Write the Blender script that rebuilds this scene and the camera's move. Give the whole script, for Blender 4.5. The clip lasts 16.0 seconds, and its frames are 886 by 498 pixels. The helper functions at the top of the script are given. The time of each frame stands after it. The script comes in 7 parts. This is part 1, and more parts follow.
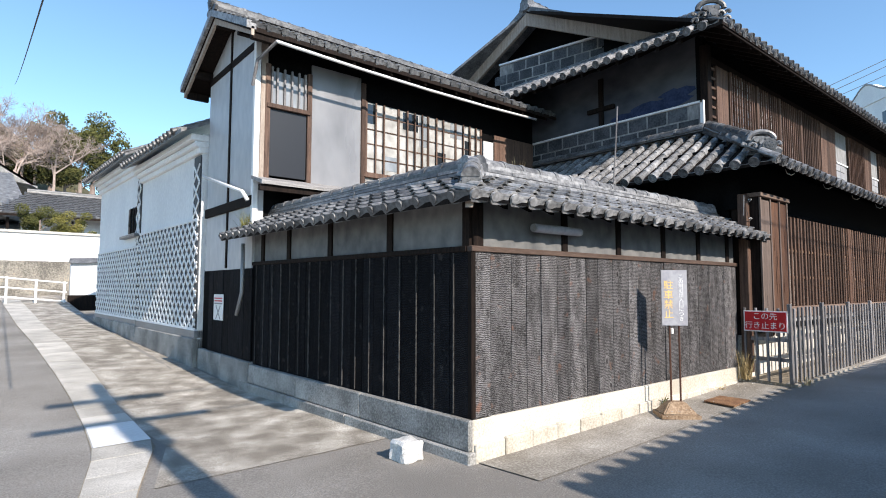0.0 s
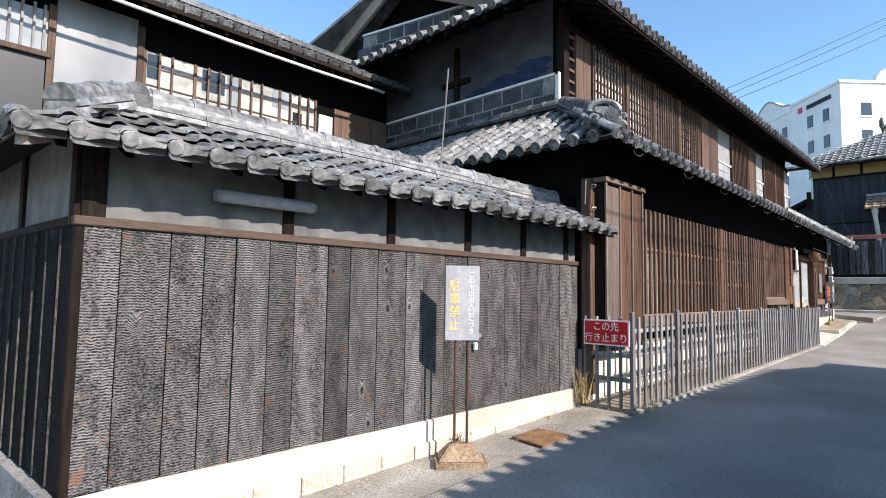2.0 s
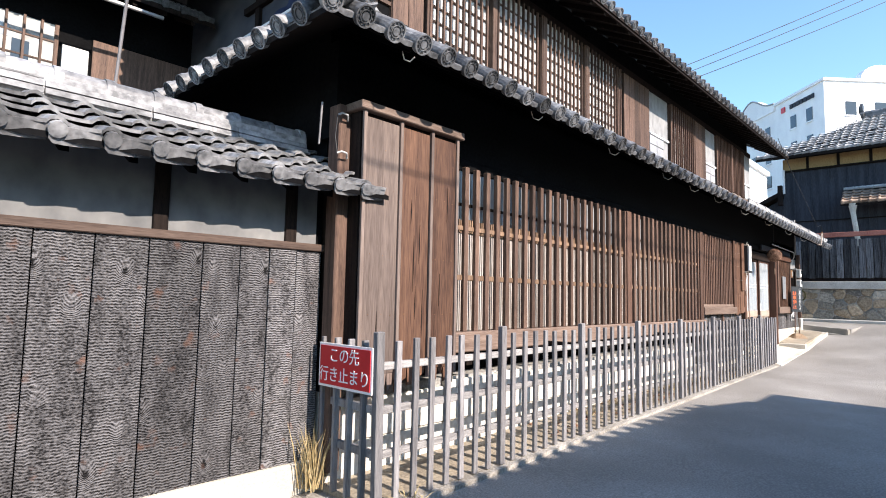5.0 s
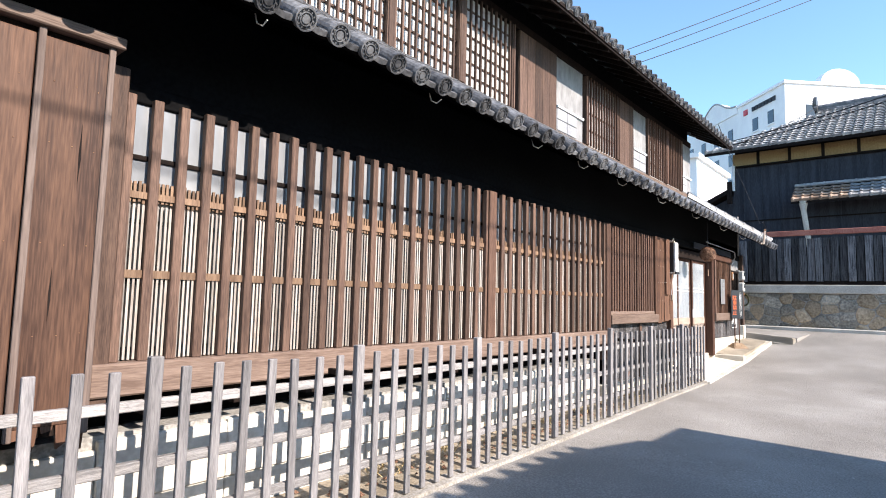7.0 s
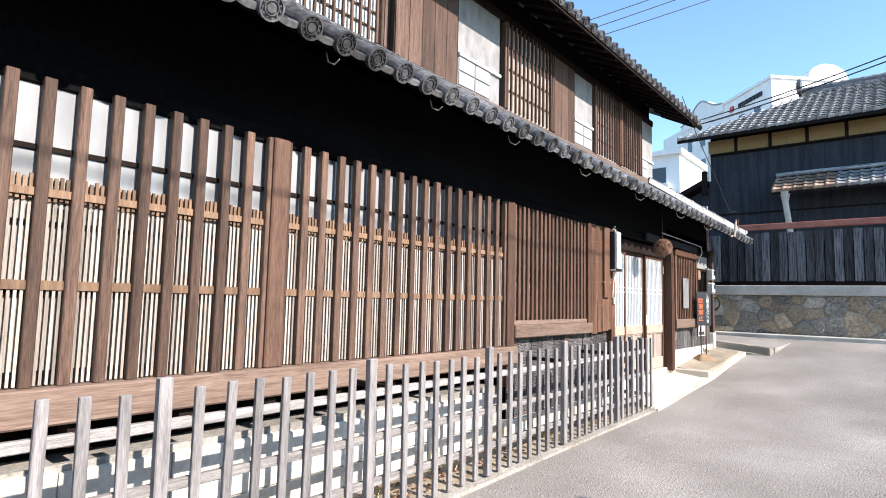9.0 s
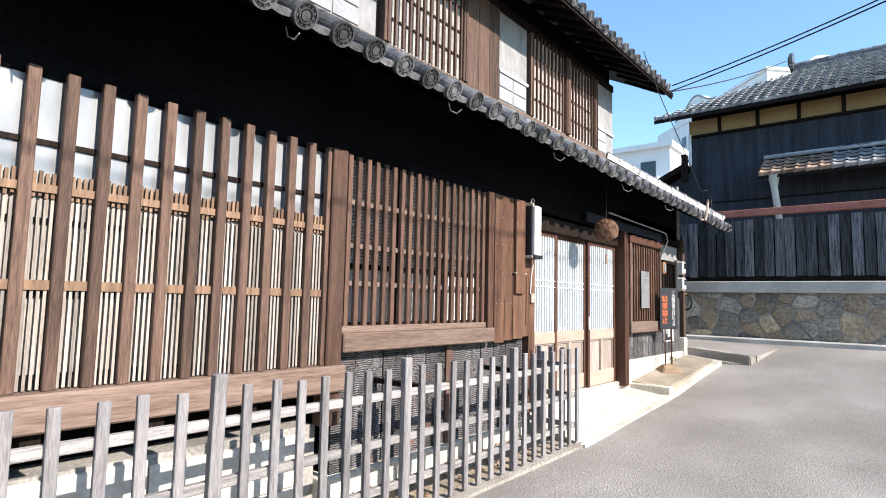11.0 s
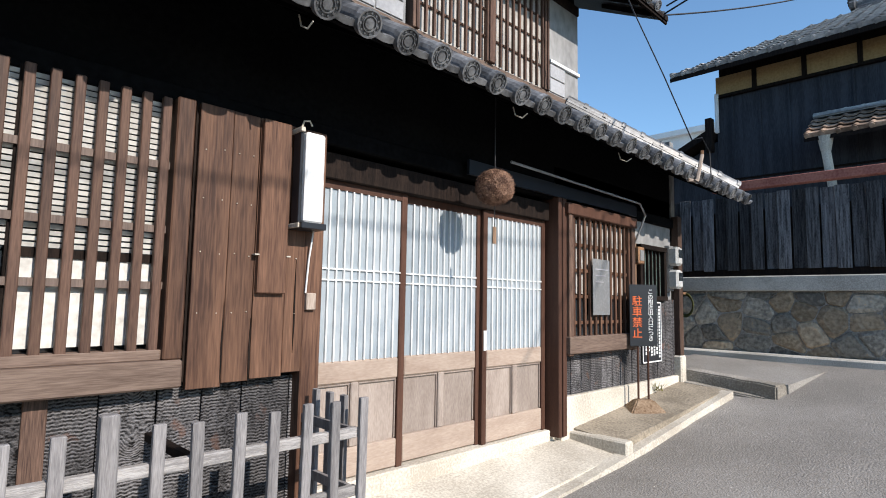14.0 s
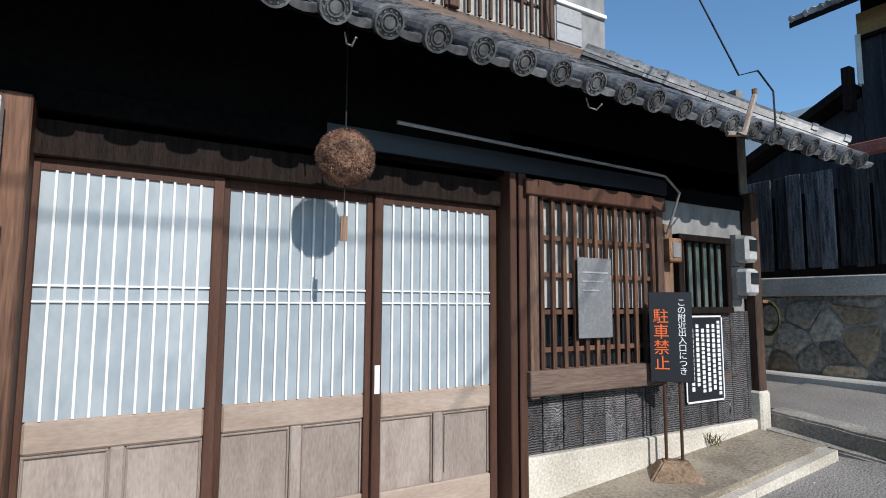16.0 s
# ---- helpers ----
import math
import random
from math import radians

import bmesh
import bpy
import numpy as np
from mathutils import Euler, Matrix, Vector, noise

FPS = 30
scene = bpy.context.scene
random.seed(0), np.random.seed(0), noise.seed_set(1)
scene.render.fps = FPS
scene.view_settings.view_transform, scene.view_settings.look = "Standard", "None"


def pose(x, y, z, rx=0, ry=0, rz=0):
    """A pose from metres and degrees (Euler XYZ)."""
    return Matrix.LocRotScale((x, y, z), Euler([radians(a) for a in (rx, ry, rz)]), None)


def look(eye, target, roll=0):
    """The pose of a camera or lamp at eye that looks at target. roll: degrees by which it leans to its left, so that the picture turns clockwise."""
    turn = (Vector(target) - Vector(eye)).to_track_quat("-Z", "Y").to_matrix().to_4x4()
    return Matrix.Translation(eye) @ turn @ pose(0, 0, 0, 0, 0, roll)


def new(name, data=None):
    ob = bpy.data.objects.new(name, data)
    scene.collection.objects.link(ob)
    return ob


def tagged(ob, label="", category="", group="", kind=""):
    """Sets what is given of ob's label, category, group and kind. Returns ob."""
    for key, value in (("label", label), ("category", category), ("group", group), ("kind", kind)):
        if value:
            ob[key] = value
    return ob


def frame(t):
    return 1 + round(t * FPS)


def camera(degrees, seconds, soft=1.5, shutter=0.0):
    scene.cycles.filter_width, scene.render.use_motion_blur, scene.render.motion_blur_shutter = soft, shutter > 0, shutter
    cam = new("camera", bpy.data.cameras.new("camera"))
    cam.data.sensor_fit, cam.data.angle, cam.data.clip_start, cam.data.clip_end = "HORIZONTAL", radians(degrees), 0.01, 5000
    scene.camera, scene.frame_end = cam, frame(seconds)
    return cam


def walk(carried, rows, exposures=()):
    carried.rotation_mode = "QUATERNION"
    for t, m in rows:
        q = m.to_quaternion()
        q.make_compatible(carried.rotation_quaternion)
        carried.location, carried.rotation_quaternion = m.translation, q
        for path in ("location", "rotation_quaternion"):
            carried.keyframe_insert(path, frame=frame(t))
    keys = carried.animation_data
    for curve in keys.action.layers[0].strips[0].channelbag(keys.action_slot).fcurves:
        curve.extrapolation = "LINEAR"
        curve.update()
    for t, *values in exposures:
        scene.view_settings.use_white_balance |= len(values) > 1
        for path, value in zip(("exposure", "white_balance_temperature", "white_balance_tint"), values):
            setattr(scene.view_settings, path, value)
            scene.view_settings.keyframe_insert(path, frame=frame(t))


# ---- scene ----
cam = camera(76.7, 16.0, soft=1.0)
METRES, EYE, TILT, LEAN, TURN = 22.0, 1.7, 0.0, 0.0, -39.44
ROWS = [
    (0.0, 0.0, 0.0, 0.0, -0.01, 3.9, -0.16),
    (0.5, 0.0256, 0.0233, 0.0002, -0.72, 3.86, -0.34),
    (1.0, 0.0503, 0.046, 0.0001, -2.93, 3.92, -0.6),
    (1.5, 0.0751, 0.0676, -0.0004, -5.68, 4.09, -0.87),
    (2.0, 0.0992, 0.0881, -0.0008, -6.8, 4.29, -0.86),
    (2.5, 0.1242, 0.1094, 0.0001, -7.46, 4.42, -0.89),
    (3.0, 0.1496, 0.1289, 0.0006, -7.99, 4.57, -0.91),
    (5.5, 0.2708, 0.2388, 0.0013, -7.54, 4.76, -1.2),
    (6.0, 0.2966, 0.2587, 0.0023, -8.78, 4.79, -1.4),
    (6.5, 0.3221, 0.2766, 0.0034, -9.57, 4.9, -1.39),
    (7.0, 0.3471, 0.2979, 0.0049, -10.13, 4.96, -1.42),
    (7.5, 0.3729, 0.3191, 0.0058, -10.8, 5.07, -1.38),
    (8.0, 0.3951, 0.3448, 0.0076, -11.03, 5.1, -1.39),
    (8.5, 0.4192, 0.3668, 0.0083, -10.86, 5.15, -1.34),
    (11.0, 0.535, 0.4719, 0.0081, -10.91, 5.22, -1.28),
    (11.5, 0.5572, 0.4914, 0.0094, -10.07, 5.24, -1.19),
    (12.0, 0.5797, 0.5097, 0.0105, -9.17, 5.22, -1.19),
    (12.5, 0.6004, 0.5309, 0.0111, -8.26, 5.29, -1.1),
    (13.0, 0.6214, 0.5504, 0.0115, -7.37, 5.28, -1.09),
    (13.5, 0.6402, 0.5694, 0.011, -6.45, 5.29, -1.07),
    (14.0, 0.6623, 0.59, 0.011, -5.43, 5.33, -1.02),
    (14.5, 0.6841, 0.6099, 0.0117, -3.79, 5.45, -0.84),
    (15.0, 0.7045, 0.6294, 0.0136, -1.23, 5.47, -0.77),
    (15.5, 0.726, 0.6449, 0.0152, 2.89, 5.54, -0.55),
    (16.0, 0.7478, 0.661, 0.0171, 9.17, 5.61, -0.25),
]
EXPOSURES = [(0.0, 0.54, 6500, 14), (1.5, 0.67, 6500, 15), (3.2, 0.83, 6500, 15), (5.5, 1.09, 6550, 17), (8.5, 1.09, 6550, 16), (11, 0.98, 6500, 15), (12.5, 0.6, 6400, 14), (14.5, 0.15, 6300, 14), (16, -0.14, 6050, 12)]
walk(cam, [(t, pose(0, 0, EYE, TILT, LEAN, TURN) @ pose(METRES * x, METRES * y, METRES * z, 90 + pitch, roll, yaw)) for t, x, y, z, yaw, pitch, roll in ROWS], EXPOSURES)

# ---- world, sun, exposure ----
world = bpy.data.worlds.new("world")
scene.world = world
world.use_nodes = True
wn = world.node_tree.nodes
sky = wn.new("ShaderNodeTexSky")
sky.sky_type = "NISHITA"
sky.sun_disc = False
sky.sun_elevation = radians(33.5)
sky.sun_rotation = radians(180)
sky.air_density, sky.dust_density, sky.ozone_density = 1.0, 0.35, 1.2
wn["Background"].inputs["Strength"].default_value = 0.15
tint = wn.new("ShaderNodeMix")
tint.data_type, tint.blend_type = "RGBA", "MULTIPLY"
tint.inputs["Factor"].default_value = 1.0
tint.inputs["B"].default_value = (0.84, 1.07, 1.14, 1)
world.node_tree.links.new(sky.outputs[0], tint.inputs["A"])
world.node_tree.links.new(tint.outputs["Result"], wn["Background"].inputs["Color"])
sun = new("sun", bpy.data.lights.new("sun", "SUN"))
sun.data.energy, sun.data.angle, sun.data.color = 5.0, radians(0.5), (1.0, 0.92, 0.8)
SUN_WAY = Vector((0.0, 0.83, -0.55)).normalized()
sun.matrix_world = look((0, -30, 30), Vector((0, -30, 30)) + SUN_WAY)


# ---- materials ----
def nodes_of(name):
    m = bpy.data.materials.new(name)
    m.use_nodes = True
    nt = m.node_tree
    return m, nt, nt.nodes["Principled BSDF"], nt.nodes.new, nt.links.new


def surf(name, c1, c2, rough=0.7, scale=2.0, stretch=(1, 1, 1), fine=30.0, bump=0.3, dist=0.01, rand=0.15, metal=0.0, c3=None, spec=0.22, soft=0.09):
    """Two-scale noise between c1 and c2, patches of c3, fine relief, and a small change from piece to piece."""
    m, nt, p, add, link = nodes_of(name)
    tc, info = add("ShaderNodeTexCoord"), add("ShaderNodeObjectInfo")
    off = add("ShaderNodeVectorMath")
    off.operation = "MULTIPLY_ADD"
    off.inputs[1].default_value = (37.0, 53.0, 71.0)
    link(info.outputs["Random"], off.inputs[0])
    link(tc.outputs["Object"], off.inputs[2])
    mp = add("ShaderNodeMapping")
    mp.inputs["Scale"].default_value = stretch
    link(off.outputs[0], mp.inputs["Vector"])
    n1, n2 = add("ShaderNodeTexNoise"), add("ShaderNodeTexNoise")
    n1.inputs["Scale"].default_value, n1.inputs["Detail"].default_value = scale, 5
    n2.inputs["Scale"].default_value, n2.inputs["Detail"].default_value = fine, 6
    for n in (n1, n2):
        link(mp.outputs[0], n.inputs["Vector"])
    mixn = add("ShaderNodeMath")
    mixn.operation = "MULTIPLY_ADD"
    mixn.inputs[1].default_value = 0.5
    half = add("ShaderNodeMath")
    half.operation = "MULTIPLY"
    half.inputs[1].default_value = 0.5
    link(n2.outputs["Fac"], half.inputs[0])
    link(n1.outputs["Fac"], mixn.inputs[0])
    link(half.outputs[0], mixn.inputs[2])
    ramp = add("ShaderNodeValToRGB")
    ramp.color_ramp.elements[0].position, ramp.color_ramp.elements[0].color = 0.5 - soft, (*c1, 1)
    ramp.color_ramp.elements[1].position, ramp.color_ramp.elements[1].color = 0.5 + soft, (*c2, 1)
    if c3:
        e = ramp.color_ramp.elements.new(0.5 + 2 * soft)
        e.color = (*c3, 1)
    link(mixn.outputs[0], ramp.inputs[0])
    hsv = add("ShaderNodeHueSaturation")
    rng = add("ShaderNodeMapRange")
    rng.inputs["To Min"].default_value, rng.inputs["To Max"].default_value = 1 - rand, 1 + rand
    link(info.outputs["Random"], rng.inputs["Value"])
    link(rng.outputs[0], hsv.inputs["Value"])
    link(ramp.outputs[0], hsv.inputs["Color"])
    link(hsv.outputs[0], p.inputs["Base Color"])
    rr = add("ShaderNodeMapRange")
    rr.inputs["To Min"].default_value, rr.inputs["To Max"].default_value = max(0.02, rough - 0.12), min(1, rough + 0.12)
    link(n1.outputs["Fac"], rr.inputs["Value"])
    link(rr.outputs[0], p.inputs["Roughness"])
    p.inputs["Metallic"].default_value = metal
    p.inputs["Specular IOR Level"].default_value = spec
    if bump:
        b = add("ShaderNodeBump")
        b.inputs["Strength"].default_value, b.inputs["Distance"].default_value = bump, dist
        link(n2.outputs["Fac"], b.inputs["Height"])
        link(b.outputs[0], p.inputs["Normal"])
    return m


def charred(name, dark, light, worn):
    """Charred cedar: cross ripples left by the fire, knots, and patches worn to bare wood."""
    m, nt, p, add, link = nodes_of(name)
    tc, info = add("ShaderNodeTexCoord"), add("ShaderNodeObjectInfo")
    off = add("ShaderNodeVectorMath")
    off.operation = "MULTIPLY_ADD"
    off.inputs[1].default_value = (17.0, 5.0, 31.0)
    link(info.outputs["Random"], off.inputs[0])
    link(tc.outputs["Object"], off.inputs[2])
    # the fire's cross ripples: level bands whose height jumps from one narrow grain column to the next and bends round knots
    def noise_at(scale, detail, stretch):
        mp = add("ShaderNodeMapping")
        mp.inputs["Scale"].default_value = stretch
        link(off.outputs[0], mp.inputs["Vector"])
        n = add("ShaderNodeTexNoise")
        n.inputs["Scale"].default_value, n.inputs["Detail"].default_value = scale, detail
        link(mp.outputs[0], n.inputs["Vector"])
        return n.outputs["Fac"]

    def sums(op, x, y, z=0.0):
        n = add("ShaderNodeMath")
        n.operation = op
        for k, v in enumerate((x, y, z)):
            if isinstance(v, float):
                n.inputs[k].default_value = v
            else:
                link(v, n.inputs[k])
        return n.outputs[0]

    def span(value, lo, hi, to0, to1):
        n = add("ShaderNodeMapRange")
        for key, v in (("From Min", lo), ("From Max", hi), ("To Min", to0), ("To Max", to1)):
            n.inputs[key].default_value = v
        link(value, n.inputs["Value"])
        return n.outputs[0]

    kmp, vor = add("ShaderNodeMapping"), add("ShaderNodeTexVoronoi")
    kmp.inputs["Scale"].default_value = (4.6, 4.6, 2.6)
    link(off.outputs[0], kmp.inputs["Vector"])
    link(kmp.outputs[0], vor.inputs["Vector"])
    vor.inputs["Scale"].default_value = 1.0
    knot = span(vor.outputs["Distance"], 0.03, 0.26, 1.0, 0.0)
    shift = sums("MULTIPLY_ADD", noise_at(1.0, 4, (34, 34, 7)), 0.028, sums("MULTIPLY", knot, 0.06))
    shift = sums("MULTIPLY_ADD", noise_at(1.0, 2, (4, 4, 2)), 0.02, shift)
    xyz = add("ShaderNodeSeparateXYZ")
    link(off.outputs[0], xyz.inputs[0])
    height = sums("ADD", xyz.outputs["Z"], shift)
    wave = sums("MULTIPLY_ADD", sums("SINE", sums("MULTIPLY", height, 340.0), 0.0), 0.5, 0.5)
    strength = span(noise_at(1.0, 3, (9, 9, 3)), 0.36, 0.64, 0.12, 0.5)
    ripple = sums("MULTIPLY_ADD", wave, strength, noise_at(1.0, 5, (60, 60, 110)))
    ripple = sums("SUBTRACT", ripple, span(vor.outputs["Distance"], 0.02, 0.09, 0.38, 0.0))
    ripple = sums("ADD", ripple, sums("MULTIPLY", span(vor.outputs["Distance"], 0.08, 0.13, 0.0, 1.0), span(vor.outputs["Distance"], 0.14, 0.24, 0.1, 0.0)))
    big = add("ShaderNodeTexNoise")
    big.inputs["Scale"].default_value, big.inputs["Detail"].default_value = 7.0, 5
    link(off.outputs[0], big.inputs["Vector"])
    r1 = add("ShaderNodeValToRGB")
    r1.color_ramp.elements[0].position, r1.color_ramp.elements[0].color = 0.44, (*dark, 1)
    r1.color_ramp.elements[1].position, r1.color_ramp.elements[1].color = 0.95, (*light, 1)
    link(ripple, r1.inputs[0])
    r2 = add("ShaderNodeValToRGB")
    r2.color_ramp.elements[0].position, r2.color_ramp.elements[0].color = 0.63, (0, 0, 0, 1)
    r2.color_ramp.elements[1].position, r2.color_ramp.elements[1].color = 0.74, (1, 1, 1, 1)
    link(big.outputs["Fac"], r2.inputs[0])
    mix = add("ShaderNodeMix")
    mix.data_type = "RGBA"
    mix.inputs["B"].default_value = (*worn, 1)
    link(r2.outputs[0], mix.inputs["Factor"])
    link(r1.outputs[0], mix.inputs["A"])
    hsv = add("ShaderNodeHueSaturation")
    rng = add("ShaderNodeMapRange")
    rng.inputs["To Min"].default_value, rng.inputs["To Max"].default_value = 0.62, 1.35
    link(info.outputs["Random"], rng.inputs["Value"])
    link(rng.outputs[0], hsv.inputs["Value"])
    link(mix.outputs["Result"], hsv.inputs["Color"])
    link(hsv.outputs[0], p.inputs["Base Color"])
    p.inputs["Roughness"].default_value = 0.75
    p.inputs["Specular IOR Level"].default_value = 0.06
    b = add("ShaderNodeBump")
    b.inputs["Strength"].default_value, b.inputs["Distance"].default_value = 1.0, 0.012
    link(ripple, b.inputs["Height"])
    link(b.outputs[0], p.inputs["Normal"])
    return m


def plain(name, col, rough=0.5, metal=0.0, spec=0.4):
    m, nt, p, add, link = nodes_of(name)
    p.inputs["Base Color"].default_value = (*col, 1)
    p.inputs["Roughness"].default_value, p.inputs["Metallic"].default_value = rough, metal
    p.inputs["Specular IOR Level"].default_value = spec
    return m


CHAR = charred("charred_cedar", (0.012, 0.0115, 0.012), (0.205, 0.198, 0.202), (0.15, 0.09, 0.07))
# darker copy of the charred cedar, shade of the lane side put into its colour
CHAR_SHADE = charred("charred_cedar_shade", (0.004, 0.004, 0.005), (0.019, 0.019, 0.021), (0.04, 0.036, 0.034))
WOOD = surf("old_brown_wood", (0.045, 0.027, 0.021), (0.15, 0.093, 0.068), 0.65, 2.5, (12, 12, 0.7), 18, 0.4, 0.004, 0.35, c3=(0.29, 0.195, 0.14), soft=0.14)
WOOD_ROSE = surf("sun_greyed_brown_wood", (0.095, 0.07, 0.06), (0.22, 0.168, 0.142), 0.7, 1.6, (8, 8, 0.45), 14, 0.5, 0.005, 0.2, c3=(0.35, 0.285, 0.24), soft=0.14)
WOOD_RAIL = surf("dark_brown_rail", (0.05, 0.032, 0.025), (0.12, 0.083, 0.066), 0.7, 2.0, (0.6, 9, 9), 16, 0.4, 0.004, 0.2, c3=(0.2, 0.145, 0.115), soft=0.15)
WOOD_BAR = surf("red_brown_lattice_wood", (0.055, 0.03, 0.022), (0.135, 0.078, 0.055), 0.6, 2.0, (9, 9, 0.7), 16, 0.3, 0.004, 0.25, c3=(0.22, 0.14, 0.1), soft=0.15)
WOOD_RED = surf("rubbed_red_brown_wood", (0.052, 0.026, 0.018), (0.18, 0.096, 0.06), 0.6, 1.3, (6, 6, 0.4), 14, 0.5, 0.005, 0.22, c3=(0.33, 0.2, 0.128), soft=0.14)
# dark timber, lowered further so that soffits and rafters look shaded
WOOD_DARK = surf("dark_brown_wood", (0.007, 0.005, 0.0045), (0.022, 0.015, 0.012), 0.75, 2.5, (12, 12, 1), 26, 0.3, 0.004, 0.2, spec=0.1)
WOOD_MID = surf("deep_brown_wood", (0.045, 0.02, 0.013), (0.1, 0.05, 0.034), 0.62, 2.5, (12, 12, 0.8), 26, 0.35, 0.004, 0.15, soft=0.2)
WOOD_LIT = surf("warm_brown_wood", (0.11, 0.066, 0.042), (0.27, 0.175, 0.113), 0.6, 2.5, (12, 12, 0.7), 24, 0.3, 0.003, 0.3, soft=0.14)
WOOD_SIDE = surf("brown_wood_lengthwise", (0.11, 0.073, 0.056), (0.24, 0.174, 0.138), 0.66, 2.0, (0.6, 9, 9), 16, 0.4, 0.004, 0.2, c3=(0.35, 0.275, 0.22), soft=0.15)
WOOD_PALE = surf("bleached_wood", (0.24, 0.185, 0.15), (0.44, 0.37, 0.31), 0.7, 2.5, (9, 9, 0.8), 20, 0.35, 0.003, 0.12, c3=(0.42, 0.36, 0.3), soft=0.15)
STRIP = surf("whitened_wood_strip", (0.22, 0.185, 0.155), (0.43, 0.395, 0.36), 0.75, 2.5, (12, 12, 0.8), 20, 0.3, 0.003, 0.35, c3=(0.58, 0.56, 0.53), soft=0.15)
WOOD_DOOR = surf("sun_browned_door_wood", (0.2, 0.158, 0.135), (0.37, 0.315, 0.275), 0.55, 1.6, (6, 6, 1.4), 16, 0.3, 0.003, 0.15, c3=(0.4, 0.34, 0.29), soft=0.2)
WOOD_BLEACH = surf("rain_bleached_door_rail", (0.3, 0.225, 0.18), (0.46, 0.375, 0.31), 0.5, 1.6, (1.4, 6, 6), 14, 0.25, 0.003, 0.1, c3=(0.5, 0.43, 0.37), soft=0.2)
# dark base so that battens in the lane's shade sink into the boards
EDGE_WOOD = surf("bare_batten_wood", (0.012, 0.012, 0.012), (0.1, 0.095, 0.09), 0.8, 2.5, (12, 12, 6), 18, 0.4, 0.004, 0.35, soft=0.12)
WOOD_GREY = surf("weathered_grey_wood", (0.12, 0.115, 0.118), (0.285, 0.272, 0.27), 0.75, 2.5, (12, 12, 1), 18, 0.4, 0.004, 0.25, soft=0.14)
WOOD_GREY_X = surf("weathered_grey_rail", (0.18, 0.172, 0.17), (0.37, 0.355, 0.345), 0.75, 2.5, (1, 16, 16), 32, 0.4, 0.004, 0.2)
# near-black base paints the deep shade under eaves and behind lattices
BLACK = surf("shade_black", (0.003, 0.003, 0.0033), (0.007, 0.007, 0.0075), 0.9, 1.5, (1, 1, 1), 25, 0.15, 0.004, 0.05, spec=0.05)
PLASTER = surf("white_plaster", (0.72, 0.72, 0.72), (0.82, 0.82, 0.81), 0.85, 0.8, (1, 1, 0.6), 18, 0.12, 0.006, 0.05, c3=(0.82, 0.82, 0.8))
PLASTER_OLD = surf("stained_grey_plaster", (0.16, 0.16, 0.158), (0.33, 0.322, 0.312), 0.8, 1.1, (1, 1, 0.4), 16, 0.15, 0.006, 0.05, c3=(0.42, 0.41, 0.4))
# greyish plaster, lowered further for eave shadow missing on the upper panels
PLASTER_GREY = surf("shade_greyed_plaster", (0.16, 0.16, 0.162), (0.32, 0.318, 0.315), 0.8, 1.2, (1, 1, 0.5), 10, 0.15, 0.006, 0.05, c3=(0.44, 0.435, 0.425), soft=0.16)
TILE_LIGHT = surf("pale_grey_wall_tile", (0.26, 0.26, 0.27), (0.4, 0.4, 0.41), 0.45, 3.0, (1, 1, 1), 25, 0.1, 0.002, 0.15, soft=0.16)
# grey tones paint the eave shade and reflections on the polished panel
PLASTER_TONED = surf("shade_toned_plaster", (0.17, 0.17, 0.178), (0.3, 0.3, 0.31), 0.3, 0.35, (1, 1, 0.5), 2.0, 0.05, 0.006, 0.03, c3=(0.42, 0.42, 0.425), spec=0.5, soft=0.16)
PAPER_OLD = surf("yellowed_paper_screen", (0.3, 0.292, 0.275), (0.52, 0.512, 0.49), 0.8, 1.5, (1, 1, 1), 6, 0.05, 0.002, 0.2, c3=(0.55, 0.54, 0.5), soft=0.12)
# pale plaster darkened in colour to carry the eave shade
PLASTER_DARK = surf("shade_darkened_plaster", (0.09, 0.092, 0.095), (0.22, 0.217, 0.21), 0.8, 0.7, (1, 1, 0.8), 6, 0.12, 0.006, 0.05, c3=(0.32, 0.315, 0.305), soft=0.16)
PLASTER_SHEEN = surf("polished_grey_plaster", (0.42, 0.43, 0.445), (0.55, 0.55, 0.555), 0.4, 0.6, (1, 1, 0.4), 8, 0.06, 0.006, 0.03, c3=(0.66, 0.66, 0.655), soft=0.14)
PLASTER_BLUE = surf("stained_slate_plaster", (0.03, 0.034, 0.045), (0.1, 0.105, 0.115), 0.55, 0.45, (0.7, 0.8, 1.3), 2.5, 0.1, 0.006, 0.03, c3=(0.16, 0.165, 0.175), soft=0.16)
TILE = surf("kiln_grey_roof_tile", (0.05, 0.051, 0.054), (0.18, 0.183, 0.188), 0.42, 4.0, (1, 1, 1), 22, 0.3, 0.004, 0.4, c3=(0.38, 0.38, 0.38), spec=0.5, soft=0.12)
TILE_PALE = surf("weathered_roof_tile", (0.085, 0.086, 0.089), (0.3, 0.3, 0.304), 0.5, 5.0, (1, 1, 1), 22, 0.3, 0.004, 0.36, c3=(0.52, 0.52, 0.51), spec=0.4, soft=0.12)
TILE_SILVER = surf("bleached_roof_tile", (0.22, 0.22, 0.222), (0.42, 0.415, 0.41), 0.5, 3.0, (1, 1, 1), 12, 0.2, 0.003, 0.3, c3=(0.55, 0.53, 0.5), soft=0.14)
TILE_RUST = surf("rust_streaked_roof_tile", (0.2, 0.13, 0.09), (0.42, 0.32, 0.25), 0.6, 3.0, (1, 1, 1), 12, 0.2, 0.003, 0.3, c3=(0.5, 0.47, 0.43), soft=0.14)
